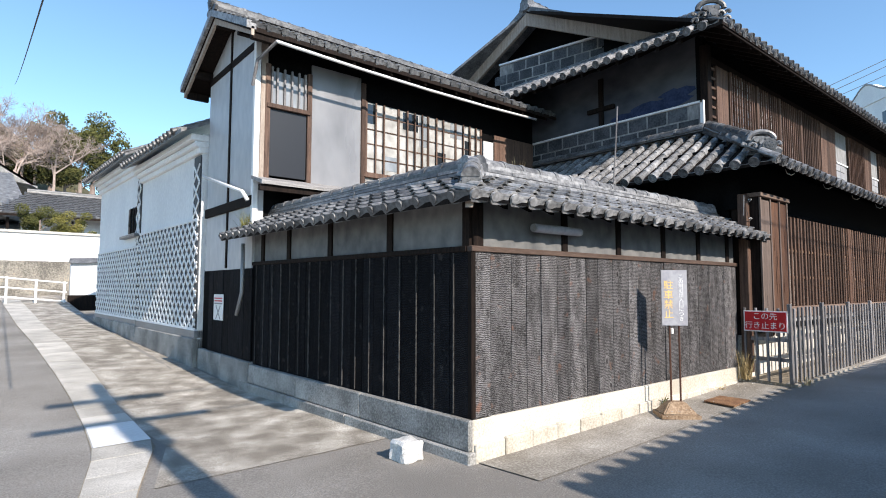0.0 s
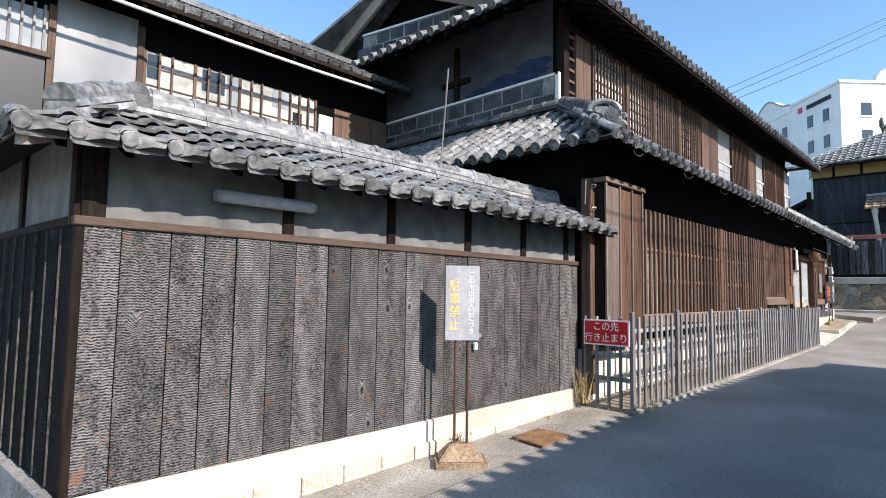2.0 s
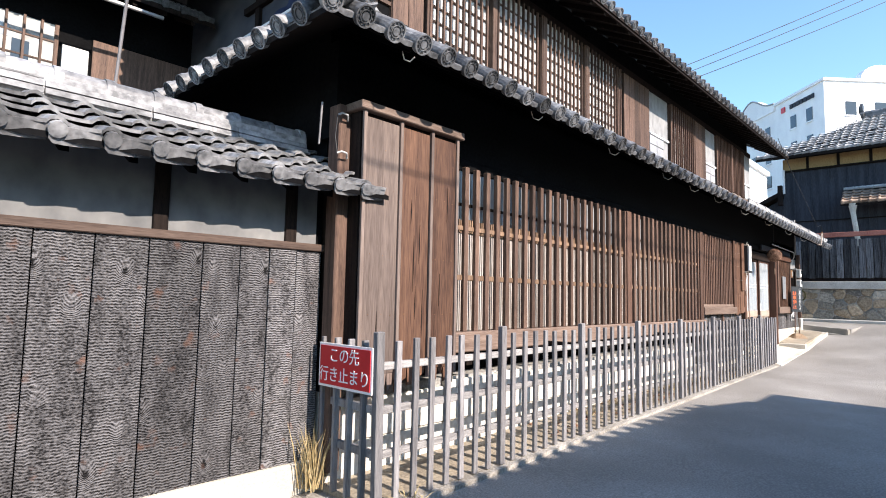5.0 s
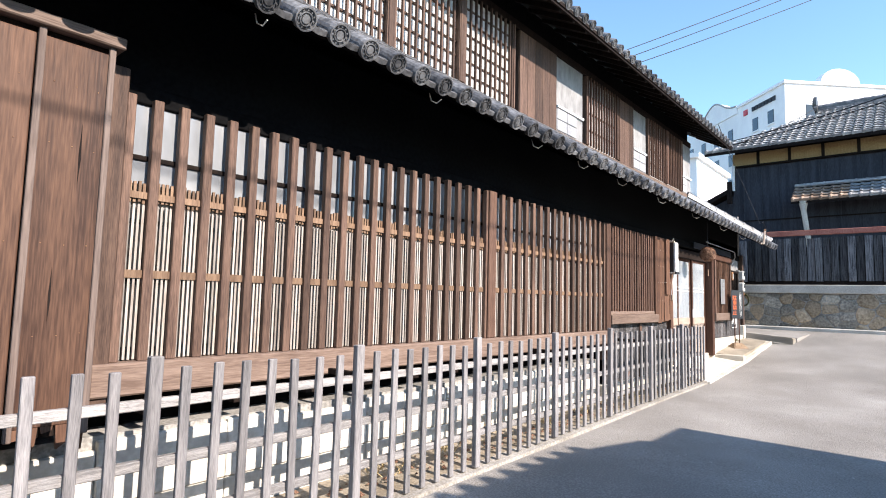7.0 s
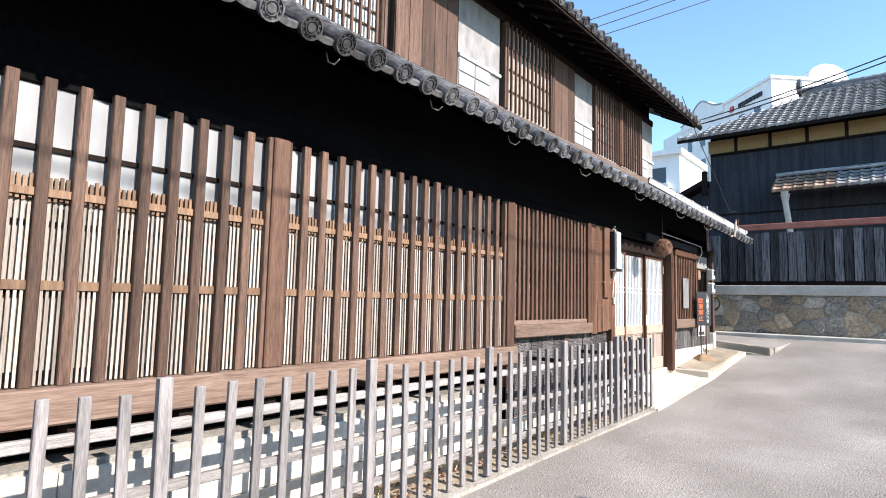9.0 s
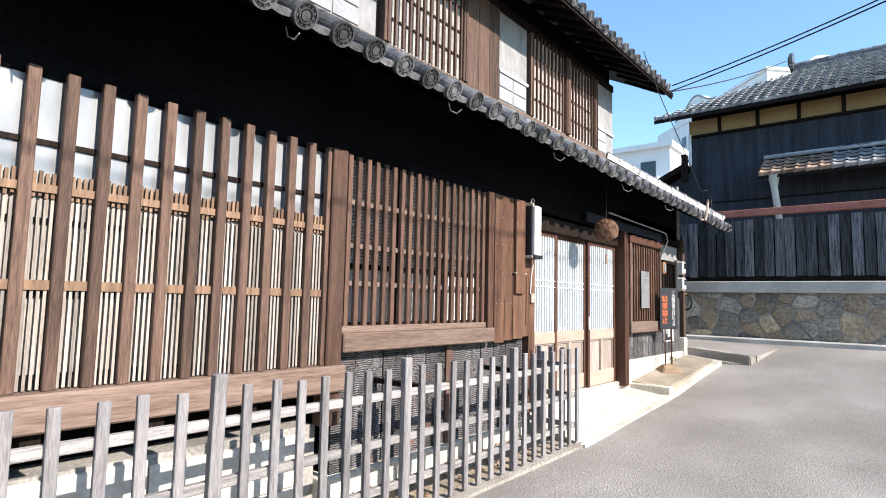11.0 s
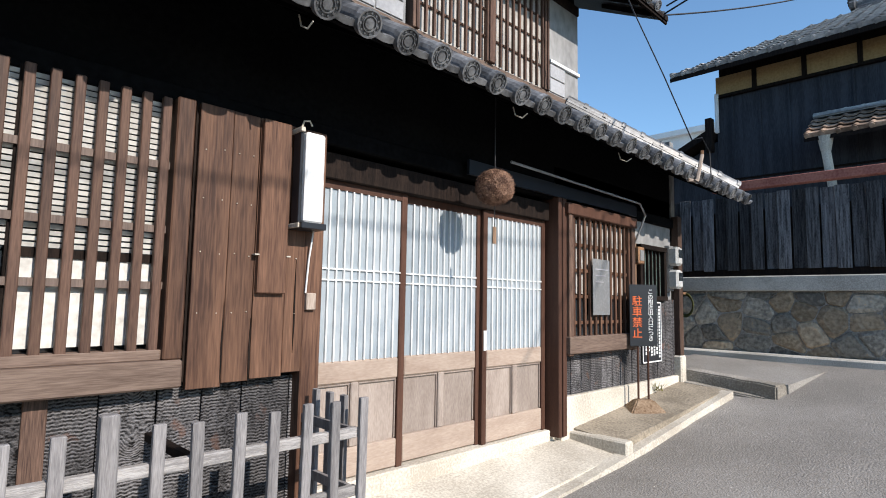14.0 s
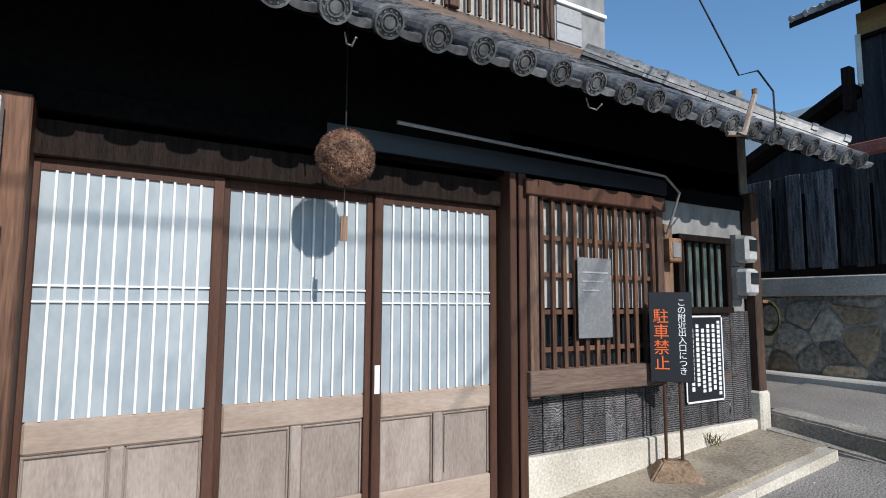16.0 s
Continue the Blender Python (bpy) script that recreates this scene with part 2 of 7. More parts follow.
SLATE = surf("dark_square_tile", (0.03, 0.032, 0.037), (0.085, 0.088, 0.095), 0.45, 3.0, (1, 1, 1), 25, 0.2, 0.003, 0.35)
ASPHALT = surf("asphalt", (0.195, 0.181, 0.163), (0.31, 0.291, 0.266), 0.9, 0.6, (1, 1, 1), 60, 1.0, 0.014, 0.0, c3=(0.4, 0.385, 0.36), soft=0.085)
CONCRETE = surf("old_concrete", (0.34, 0.32, 0.285), (0.58, 0.55, 0.5), 0.85, 1.4, (1, 1, 1), 70, 0.4, 0.006, 0.08, c3=(0.58, 0.55, 0.5))
CONCRETE_ROUGH = surf("pitted_concrete", (0.18, 0.16, 0.133), (0.42, 0.388, 0.338), 0.92, 2.5, (1, 1, 1), 90, 0.7, 0.012, 0.08, c3=(0.66, 0.63, 0.58), soft=0.075)
PALE_BASE = surf("sun_bleached_plinth", (0.4, 0.36, 0.3), (0.62, 0.58, 0.5), 0.85, 1.6, (1, 1, 1), 50, 0.4, 0.006, 0.06, c3=(0.68, 0.65, 0.58))
GRANITE = surf("grey_granite", (0.16, 0.158, 0.15), (0.38, 0.37, 0.35), 0.85, 2.2, (1, 1, 1), 45, 0.9, 0.015, 0.15, c3=(0.5, 0.49, 0.47), soft=0.1)
RUBBLE = surf("field_stone", (0.15, 0.138, 0.12), (0.38, 0.35, 0.295), 0.85, 1.0, (1, 1, 1), 18, 0.7, 0.03, 0.4, c3=(0.52, 0.38, 0.24), soft=0.09)
RUBBLE_WARM = surf("tan_field_stone", (0.2, 0.155, 0.105), (0.44, 0.35, 0.25), 0.85, 1.0, (1, 1, 1), 18, 0.7, 0.03, 0.35, c3=(0.55, 0.38, 0.22), soft=0.1)
MORTAR = surf("grey_lime_mortar", (0.2, 0.193, 0.178), (0.36, 0.345, 0.32), 0.9, 2, (1, 1, 1), 40, 0.5, 0.01, 0.0)
PLINTH_DIRTY = surf("soiled_plinth_block", (0.36, 0.325, 0.265), (0.6, 0.56, 0.49), 0.88, 2.4, (1, 1, 1), 40, 0.6, 0.01, 0.1, c3=(0.68, 0.65, 0.59), soft=0.12)
PLASTER_CREAM = surf("cream_washed_block", (0.5, 0.47, 0.41), (0.7, 0.67, 0.61), 0.85, 1.8, (1, 1, 1), 24, 0.3, 0.006, 0.12, c3=(0.76, 0.74, 0.69), soft=0.13)
PAPER = surf("white_paper_screen", (0.46, 0.46, 0.455), (0.62, 0.62, 0.6), 0.8, 1.5, (1, 1, 1), 20, 0.05, 0.002, 0.06)
FROST = surf("frosted_glass", (0.27, 0.315, 0.35), (0.36, 0.4, 0.43), 0.35, 1.2, (1, 1, 0.5), 12, 0.03, 0.002, 0.04, spec=0.5)
# blue-grey base paints the sky's reflection into the panes
SKYGLASS = surf("sky_toned_glass", (0.2, 0.215, 0.23), (0.33, 0.345, 0.36), 0.18, 0.8, (1, 1, 0.4), 4, 0.03, 0.002, 0.15, spec=0.7)
GREENGLASS = surf("green_tinted_glass", (0.05, 0.075, 0.07), (0.13, 0.17, 0.16), 0.2, 4, (1, 1, 0.5), 12, 0.03, 0.002, 0.1, spec=0.7)
DARKGLASS = plain("dark_glass", (0.02, 0.025, 0.03), 0.08, 0.0, 0.8)
BLIND = surf("slatted_blind", (0.44, 0.43, 0.405), (0.66, 0.65, 0.62), 0.7, 1.5, (1, 1, 1), 20, 0.05, 0.002, 0.05)
WHITE_METAL = surf("white_painted_metal", (0.72, 0.72, 0.71), (0.82, 0.82, 0.81), 0.4, 2, (1, 1, 1), 30, 0.05, 0.001, 0.03)
GREY_METAL = surf("grey_painted_metal", (0.22, 0.225, 0.23), (0.3, 0.305, 0.31), 0.45, 2, (1, 1, 1), 40, 0.05, 0.001, 0.05, metal=0.3)
RUST = surf("rusty_iron", (0.12, 0.06, 0.035), (0.3, 0.17, 0.09), 0.85, 6, (1, 1, 1), 60, 0.4, 0.003, 0.1)
FOOT_BROWN = surf("rust_stained_concrete", (0.16, 0.1, 0.06), (0.38, 0.28, 0.19), 0.85, 3, (1, 1, 1), 40, 0.6, 0.01, 0.1, c3=(0.5, 0.43, 0.35), soft=0.12)
BLACK_PAINT = plain("black_paint", (0.015, 0.017, 0.022), 0.4)
RED_PAINT = plain("red_enamel", (0.55, 0.02, 0.025), 0.35)
LETTER = plain("white_lettering", (0.8, 0.8, 0.8), 0.5)
ORANGE = plain("orange_lettering", (0.75, 0.14, 0.03), 0.5)
YELLOW = plain("faded_yellow_lettering", (0.85, 0.55, 0.18), 0.5)
SIGN_PALE = surf("sun_faded_sign_face", (0.3, 0.3, 0.33), (0.38, 0.38, 0.41), 0.25, 3, (1, 1, 1), 20, 0.03, 0.001, 0.02)
CABLE = plain("black_cable", (0.012, 0.012, 0.014), 0.6)
OCHRE = surf("ochre_plaster", (0.3, 0.2, 0.09), (0.42, 0.29, 0.14), 0.85, 1, (1, 1, 1), 20, 0.1, 0.004, 0.03)
NAVY = surf("tarred_boards", (0.02, 0.023, 0.03), (0.045, 0.05, 0.062), 0.7, 1.2, (6, 6, 0.5), 16, 0.3, 0.006, 0.12)
FENCE_DARK = surf("sooty_grey_boards", (0.02, 0.021, 0.025), (0.16, 0.163, 0.172), 0.8, 2.5, (14, 14, 1), 30, 0.4, 0.004, 0.6)
RED_STEEL = surf("red_primer_beam", (0.26, 0.09, 0.07), (0.4, 0.17, 0.13), 0.7, 3, (1, 1, 1), 30, 0.1, 0.002, 0.05)
CEDAR = surf("dried_cedar_twigs", (0.09, 0.046, 0.032), (0.36, 0.215, 0.145), 0.9, 14, (1, 1, 1), 90, 1.0, 0.02, 0.2)
STRAW = surf("dry_grass", (0.36, 0.27, 0.13), (0.6, 0.47, 0.26), 0.9, 4, (1, 1, 1), 40, 0.1, 0.002, 0.3)
LEAF = surf("evergreen_leaves", (0.04, 0.046, 0.014), (0.11, 0.11, 0.032), 0.7, 1.2, (1, 1, 1), 20, 0.1, 0.01, 0.3, c3=(0.19, 0.165, 0.05))
LEAF_WARM = surf("yellowing_leaves", (0.09, 0.095, 0.025), (0.25, 0.22, 0.06), 0.7, 1.2, (1, 1, 1), 20, 0.1, 0.01, 0.3)
BARK = surf("bare_twigs", (0.22, 0.175, 0.155), (0.36, 0.3, 0.27), 0.9, 3, (1, 1, 1), 40, 0.3, 0.01, 0.2)
EARTH = surf("hill_earth", (0.07, 0.068, 0.03), (0.16, 0.13, 0.07), 0.95, 0.2, (1, 1, 1), 3, 0.6, 0.3, 0.0)
APRON = surf("trodden_concrete", (0.2, 0.18, 0.15), (0.36, 0.335, 0.3), 0.9, 1.6, (1, 1, 1), 45, 0.7, 0.012, 0.0, c3=(0.5, 0.475, 0.43), soft=0.09)
DIRT = surf("bare_earth", (0.2, 0.17, 0.13), (0.36, 0.31, 0.24), 0.95, 2.0, (1, 1, 1), 40, 0.6, 0.012, 0.0)


# ---- building helpers ----
def world_of(ob):
    return world_of(ob.parent) @ ob.matrix_parent_inverse @ ob.matrix_basis if ob.parent else ob.matrix_basis.copy()


def thing(name, at, label="", category="", group="", kind=""):
    ob = new(name)
    ob.empty_display_size = 0.1
    ob.location = at
    return tagged(ob, label, category, group, kind)


def mesh_of(name, bm, material, smooth=False):
    me = bpy.data.meshes.new(name)
    bmesh.ops.recalc_face_normals(bm, faces=bm.faces)
    bm.to_mesh(me)
    bm.free()
    me.materials.append(material)
    if smooth:
        me.polygons.foreach_set("use_smooth", [True] * len(me.polygons))
    return me


def part(name, bm, material, parent=None, label="", smooth=False, kind=""):
    ob = new(name, mesh_of(name, bm, material, smooth))
    if parent:
        ob.parent = parent
        ob.matrix_parent_inverse = world_of(parent).inverted()
    return tagged(ob, label, kind=kind)


def piece(name, me, m, parent):
    ob = new(name, me)
    ob.parent = parent
    ob.matrix_parent_inverse = world_of(parent).inverted()
    ob.matrix_basis = m
    return ob


def box(x0, x1, y0, y1, z0, z1, bm=None, bevel=0.0):
    bm = bm or bmesh.new()
    vs = [bm.verts.new((x, y, z)) for z in (z0, z1) for y in (y0, y1) for x in (x0, x1)]
    fs = [bm.faces.new([vs[i] for i in q]) for q in ((0, 2, 3, 1), (4, 5, 7, 6), (0, 1, 5, 4), (1, 3, 7, 5), (3, 2, 6, 7), (2, 0, 4, 6))]
    if bevel:
        es = list({e for f in fs for e in f.edges})
        bmesh.ops.bevel(bm, geom=es, offset=bevel, segments=1, affect="EDGES")
    return bm


def prism(poly, way, bm=None):
    """A flat outline pushed along a vector."""
    bm = bm or bmesh.new()
    a = [bm.verts.new(p) for p in poly]
    b = [bm.verts.new(Vector(p) + Vector(way)) for p in poly]
    n = len(poly)
    bm.faces.new(a)
    bm.faces.new(b[::-1])
    for i in range(n):
        bm.faces.new((a[i], b[i], b[(i + 1) % n], a[(i + 1) % n]))
    return bm


def rod(p, q, r, bm=None, seg=8, r2=None):
    bm = bm or bmesh.new()
    p, q = Vector(p), Vector(q)
    d = (q - p).normalized()
    u = d.orthogonal().normalized()
    v = d.cross(u)
    r2 = r if r2 is None else r2
    rings = [[bm.verts.new(c + rr * (math.cos(2 * math.pi * i / seg) * u + math.sin(2 * math.pi * i / seg) * v)) for i in range(seg)] for c, rr in ((p, r), (q, r2))]
    for i in range(seg):
        j = (i + 1) % seg
        bm.faces.new((rings[0][i], rings[0][j], rings[1][j], rings[1][i]))
    bm.faces.new(rings[0][::-1])
    bm.faces.new(rings[1])
    return bm


def path_tube(points, r, bm=None, seg=6):
    """One unbroken tube through the points."""
    bm = bm or bmesh.new()
    pts = [Vector(p) for p in points]
    u, rings = None, []
    for i, p in enumerate(pts):
        d = (pts[min(i + 1, len(pts) - 1)] - pts[max(i - 1, 0)]).normalized()
        u = d.orthogonal().normalized() if u is None else (u - d * u.dot(d)).normalized()
        v = d.cross(u)
        rings.append([bm.verts.new(p + r * (math.cos(2 * math.pi * k / seg) * u + math.sin(2 * math.pi * k / seg) * v)) for k in range(seg)])
    for a, b in zip(rings, rings[1:]):
        for k in range(seg):
            j = (k + 1) % seg
            bm.faces.new((a[k], a[j], b[j], b[k]))
    bm.faces.new(rings[0][::-1])
    bm.faces.new(rings[-1])
    return bm


def sag(p, q, drop, n=14):
    p, q = Vector(p), Vector(q)
    return [p.lerp(q, i / n) - Vector((0, 0, drop * 4 * (i / n) * (1 - i / n))) for i in range(n + 1)]


def join_many(name, me, mats, parent, label=""):
    """Many copies of one mesh as one joined part of kind stuff."""
    co = np.empty(len(me.vertices) * 3)
    me.vertices.foreach_get("co", co)
    co = co.reshape(-1, 3)
    faces = [tuple(f.vertices) for f in me.polygons]
    vs, fs = [], []
    for i, m in enumerate(mats):
        a = np.array(m)
        vs.append(co @ a[:3, :3].T + a[:3, 3])
        fs += [tuple(v + i * len(co) for v in f) for f in faces]
    out = bpy.data.meshes.new(name)
    out.from_pydata(np.concatenate(vs).tolist(), [], fs)
    out.materials.append(me.materials[0])
    ob = new(name, out)
    ob.parent = parent
    ob.matrix_parent_inverse = world_of(parent).inverted()
    return tagged(ob, label, kind="stuff")


def basis(o, u, v):
    u, v = Vector(u).normalized(), Vector(v).normalized()
    n = u.cross(v).normalized()
    return Matrix(((u.x, v.x, n.x, o[0]), (u.y, v.y, n.y, o[1]), (u.z, v.z, n.z, o[2]), (0, 0, 0, 1)))


# ---- roof tiles: meshes in (along the eave, up the slope, out of the slope) ----
def strip(bm, prof, v0, v1, lift0, lift1, thick):
    """A tile from an across-profile [(u, n)], raised by lift at its lower and upper end."""
    lo = [bm.verts.new((u, v0, n + lift0)) for u, n in prof]
    hi = [bm.verts.new((u, v1, n + lift1)) for u, n in prof]
    lob = [bm.verts.new((u, v0, n + lift0 - thick)) for u, n in prof]
    hib = [bm.verts.new((u, v1, n + lift1 - thick)) for u, n in prof]
    k = len(prof)
    for i in range(k - 1):
        bm.faces.new((lo[i], lo[i + 1], hi[i + 1], hi[i]))
        bm.faces.new((lob[i + 1], lob[i], hib[i], hib[i + 1]))
        bm.faces.new((lo[i + 1], lo[i], lob[i], lob[i + 1]))
    bm.faces.new((lo[0], hi[0], hib[0], lob[0]))
    bm.faces.new((hi[-1], lo[-1], lob[-1], hib[-1]))


def pantile(material, w=0.27, l=0.25, apron=False):
    prof = [(0, 0.002), (0.02, 0.026), (0.05, 0.036), (0.08, 0.026), (0.1, 0.008), (0.15, 0.0), (0.22, 0.0), (w, 0.004)]
    bm = bmesh.new()
    strip(bm, prof, 0, l + 0.03, 0.062, 0.01, 0.022)
    if apron:
        n = 10
        lobe = [(0.055 + 0.047 * math.cos(a), -0.004 + 0.047 * math.sin(a)) for a in [math.pi * 2 * i / n for i in range(n)]]
        prism([(u, -0.03, k + 0.03) for u, k in lobe], (0, 0.03, 0), bm)
        prism([(0.02, -0.024, 0.04), (w + 0.012, 0.012, 0.05), (w + 0.012, 0.012, -0.05), (0.17, -0.004, -0.056), (0.09, -0.014, -0.058), (0.045, -0.02, -0.055), (0.02, -0.024, -0.03)], (0, 0.018, 0), bm)
    return mesh_of("tile", bm, material)


def roll_tile(material, r=0.068, l=0.26, disc=False):
    bm = bmesh.new()
    n = 8
    arc = [(r * math.cos(math.pi * (1 - i / n)), r * math.sin(math.pi * (1 - i / n))) for i in range(n + 1)]
    strip(bm, arc, 0, l + 0.01, 0.02, 0.008, 0.018)
    if disc:
        seg, c = 18, 0.01
        for r0, v0, v1 in ((0.082, -0.03, 0.01), (0.03, -0.04, -0.025)):
            prism([(r0 * math.cos(2 * math.pi * i / seg), v0, c + r0 * math.sin(2 * math.pi * i / seg)) for i in range(seg)], (0, v1 - v0, 0), bm)
        for i in range(11):
            a = 2 * math.pi * i / 11
            prism([(0.059 * math.cos(a) + 0.007 * math.cos(b), -0.038, c + 0.059 * math.sin(a) + 0.007 * math.sin(b)) for b in (0, 1.26, 2.51, 3.77, 5.03)], (0, 0.01, 0), bm)
        outer = [(math.cos(2 * math.pi * i / seg), math.sin(2 * math.pi * i / seg)) for i in range(seg)]
        for (ra, rb) in ((0.082, 0.071), (0.047, 0.042)):
            va = [bm.verts.new((ra * a, -0.042, c + ra * b)) for a, b in outer]
            vb = [bm.verts.new((rb * a, -0.042, c + rb * b)) for a, b in outer]
            wa = [bm.verts.new((ra * a, -0.028, c + ra * b)) for a, b in outer]
            wb = [bm.verts.new((rb * a, -0.028, c + rb * b)) for a, b in outer]
            for i in range(seg):
                j = (i + 1) % seg
                bm.faces.new((va[i], va[j], vb[j], vb[i]))
                bm.faces.new((va[i], va[j], wa[j], wa[i]))
                bm.faces.new((vb[i], vb[j], wb[j], wb[i]))
    return mesh_of("cover_tile", bm, material)


def pan_tile(material, w=0.29, l=0.26, lip=False):
    bm = bmesh.new()
    n = 6
    arc = [(-w / 2 + w * i / n, -0.035 * math.sin(math.pi * i / n)) for i in range(n + 1)]
    strip(bm, arc, 0, l + 0.02, 0.025, 0.008, 0.02)
    if lip:
        top = [(u, k + 0.022) for u, k in arc]
        low = [(u * 0.92, k - 0.016) for u, k in arc]
        prism([(u, -0.012, k) for u, k in top] + [(u, -0.012, k) for u, k in reversed(low)], (0, 0.022, 0), bm)
    return mesh_of("pan_tile", bm, material)


def lay(roof, o, u, v, cols, pitch, reach, style, material, parts_rows=99, row=0.25):
    """Tiles over one slope. o: the eave's start; u along it, v up the slope; reach(s): how far up the column at s goes, from and to."""
    m = basis(o, u, v)
    if style == "pan":
        kinds = [("tile", pantile(material, pitch, row, True), pantile(material, pitch, row), 0.0)]
    else:
        kinds = [("pan_tile", pan_tile(material, pitch, row, True), pan_tile(material, pitch, row), pitch / 2), ("cover_tile", roll_tile(material, 0.068, row, True), roll_tile(material, 0.068, row), 0.0)]
    for name, first, other, shift in kinds:
        rest = []
        count = 0
        for c in range(cols):
            s = c * pitch + shift
            lo, hi = reach(s)
            r = 0
            while r * row < hi - 0.05:
                if r * row >= lo - 0.12:
                    j = random.uniform(-0.004, 0.004)
                    t = m @ Matrix.Translation((s + j, r * row, random.uniform(0, 0.005))) @ Matrix.Rotation(random.uniform(-0.012, 0.012), 4, "Z")
                    if r < parts_rows and count < 290:
                        piece(name, first if r == 0 and lo <= 0 else other, t, roof)
                        count += 1
                    else:
                        rest.append((r, t))
                r += 1
        if rest:
            join_many(name + "s_upslope", other, [t for r, t in rest], roof)


def ridge(name, p, q, parent, layers=3, width=0.3, material=None, cap=0.085, label=""):
    """A ridge of stacked flat tiles under a row of round caps."""
    material = material or TILE
    p, q = Vector(p), Vector(q)
    d = (q - p)
    length = d.length
    m = basis(p, d, Vector((0, 0, 1)).cross(d))
    w = width * 0.36
    body = part(name, box(0, length, -w, w, -0.03, layers * 0.05 - 0.012), material, parent, label)
    body.data.transform(m)
    n = max(1, round(length / 0.62))
    for k in range(layers):
        w, g = width * (1 - 0.13 * k) / 2, length / n
        me = mesh_of("ridge_tile", prism([(0.004, -w, 0), (0.004, w, 0), (0.004, w - 0.012, 0.04), (0.004, -w + 0.012, 0.04)], (g - 0.008, 0, 0)), material)
        for i in range(n):
            piece("ridge_tile", me, m @ Matrix.Translation((g * i, random.uniform(-0.005, 0.005), k * 0.05)), body)
    top = layers * 0.05 - 0.01
    n = max(1, round(length / 0.31))
    bm = bmesh.new()
    seg = 8
    arc = [(cap * math.cos(math.pi * (1 - i / seg)), cap * math.sin(math.pi * (1 - i / seg))) for i in range(seg + 1)]
    l = length / n
    for (a, b, k) in ((0.0, l * 0.86, 1.0), (l * 0.84, l * 1.02, 1.14)):
        va = [bm.verts.new((a, y * k, z * k)) for y, z in arc]
        vb = [bm.verts.new((b, y * k, z * k)) for y, z in arc]
        for i in range(seg):
            bm.faces.new((va[i], vb[i], vb[i + 1], va[i + 1]))
        bm.faces.new(va)
        bm.faces.new(vb[::-1])
    me = mesh_of("ridge_cap", bm, material)
    for i in range(n):
        piece("ridge_cap", me, m @ Matrix.Translation((l * i, 0, top)), body)
    return body


def end_ornament(p, way, parent, size=0.3, material=None):
    """A round crest tile with shoulders at a ridge's end, facing along way."""
    material = material or TILE
    w = Vector(way).normalized()
    m = basis(p, Vector((0, 0, 1)).cross(w), Vector((0, 0, 1)))
    bm = bmesh.new()
    seg = 20
    for r, d0, d1 in ((0.42, 0.0, 0.16), (0.3, 0.15, 0.2), (0.12, 0.15, 0.23)):
        prism([(size * r * math.cos(2 * math.pi * i / seg), size * (0.55 + r * math.sin(2 * math.pi * i / seg)), size * d0) for i in range(seg)], (0, 0, size * (d1 - d0)), bm)
    for i in range(8):
        a = 2 * math.pi * i / 8
        prism([(size * (0.21 * math.cos(a) + 0.04 * math.cos(b)), size * (0.55 + 0.21 * math.sin(a) + 0.04 * math.sin(b)), size * 0.15) for b in [math.pi * 2 * k / 6 for k in range(6)]], (0, 0, size * 0.08), bm)
    for sx in (-1, 1):
        prism([(sx * size * a, size * b, -size * 0.05) for a, b in ((0.1, 0.0), (0.62, -0.05), (0.72, 0.12), (0.6, 0.24), (0.42, 0.3), (0.3, 0.2))], (0, 0, size * 0.16), bm)
    prism([(-0.4 * size, -0.1 * size, -0.05 * size), (0.4 * size, -0.1 * size, -0.05 * size), (0.3 * size, 0.4 * size, -0.05 * size), (-0.3 * size, 0.4 * size, -0.05 * size)], (0, 0, 0.14 * size), bm)
    ob = part("ridge_end_tile", bm, material, parent)
    ob.data.transform(m)
    return ob


def demon_tile(p, way, parent, size=0.4):
    """A crest tile of stacked curls under a thick brow, with a round boss in front, facing along way."""
    w = Vector(way).normalized()
    m = basis(p, Vector((0, 0, 1)).cross(w), Vector((0, 0, 1)))
    bm = bmesh.new()

    def disc(x, y, r, d0, d1, seg=14):
        prism([(size * (x + r * math.cos(2 * math.pi * i / seg)), size * (y + r * math.sin(2 * math.pi * i / seg)), size * d0) for i in range(seg)], (0, 0, size * (d1 - d0)), bm)

    def curl(x, y, r, sgn, d):
        pts = [(size * (x + sgn * r * (1 - 0.11 * k) * math.cos(k * 0.62)), size * (y + r * (1 - 0.11 * k) * math.sin(k * 0.62)), size * (d + 0.015 * k)) for k in range(9)]
        path_tube(pts, size * 0.06, bm, 6)

    prism([(size * a, size * b, -size * 0.1) for a, b in ((-0.5, -0.1), (0.5, -0.1), (0.42, 0.35), (0.25, 0.62), (-0.25, 0.62), (-0.42, 0.35))], (0, 0, size * 0.2), bm)
    brow = [(size * 0.46 * math.cos(a), size * (0.48 + 0.3 * math.sin(a)), size * 0.1) for a in np.linspace(-0.1, math.pi + 0.1, 13)]
    path_tube(brow, size * 0.1, bm, 8)
    for sgn in (-1, 1):
        curl(sgn * 0.3, 0.2, 0.17, sgn, 0.14)
        curl(sgn * 0.52, 0.02, 0.15, sgn, 0.1)
        curl(sgn * 0.62, 0.3, 0.1, -sgn, 0.04)
        disc(sgn * 0.2, 0.46, 0.09, 0.1, 0.24)
    disc(0, 0.1, 0.17, 0.1, 0.55)
    disc(0, 0.1, 0.12, 0.55, 0.58)
    disc(0, 0.36, 0.1, 0.1, 0.22)
    ob = part("ridge_end_tile", bm, TILE, parent, "crest tile of curls under a thick brow")
    ob.data.transform(m)
    return ob


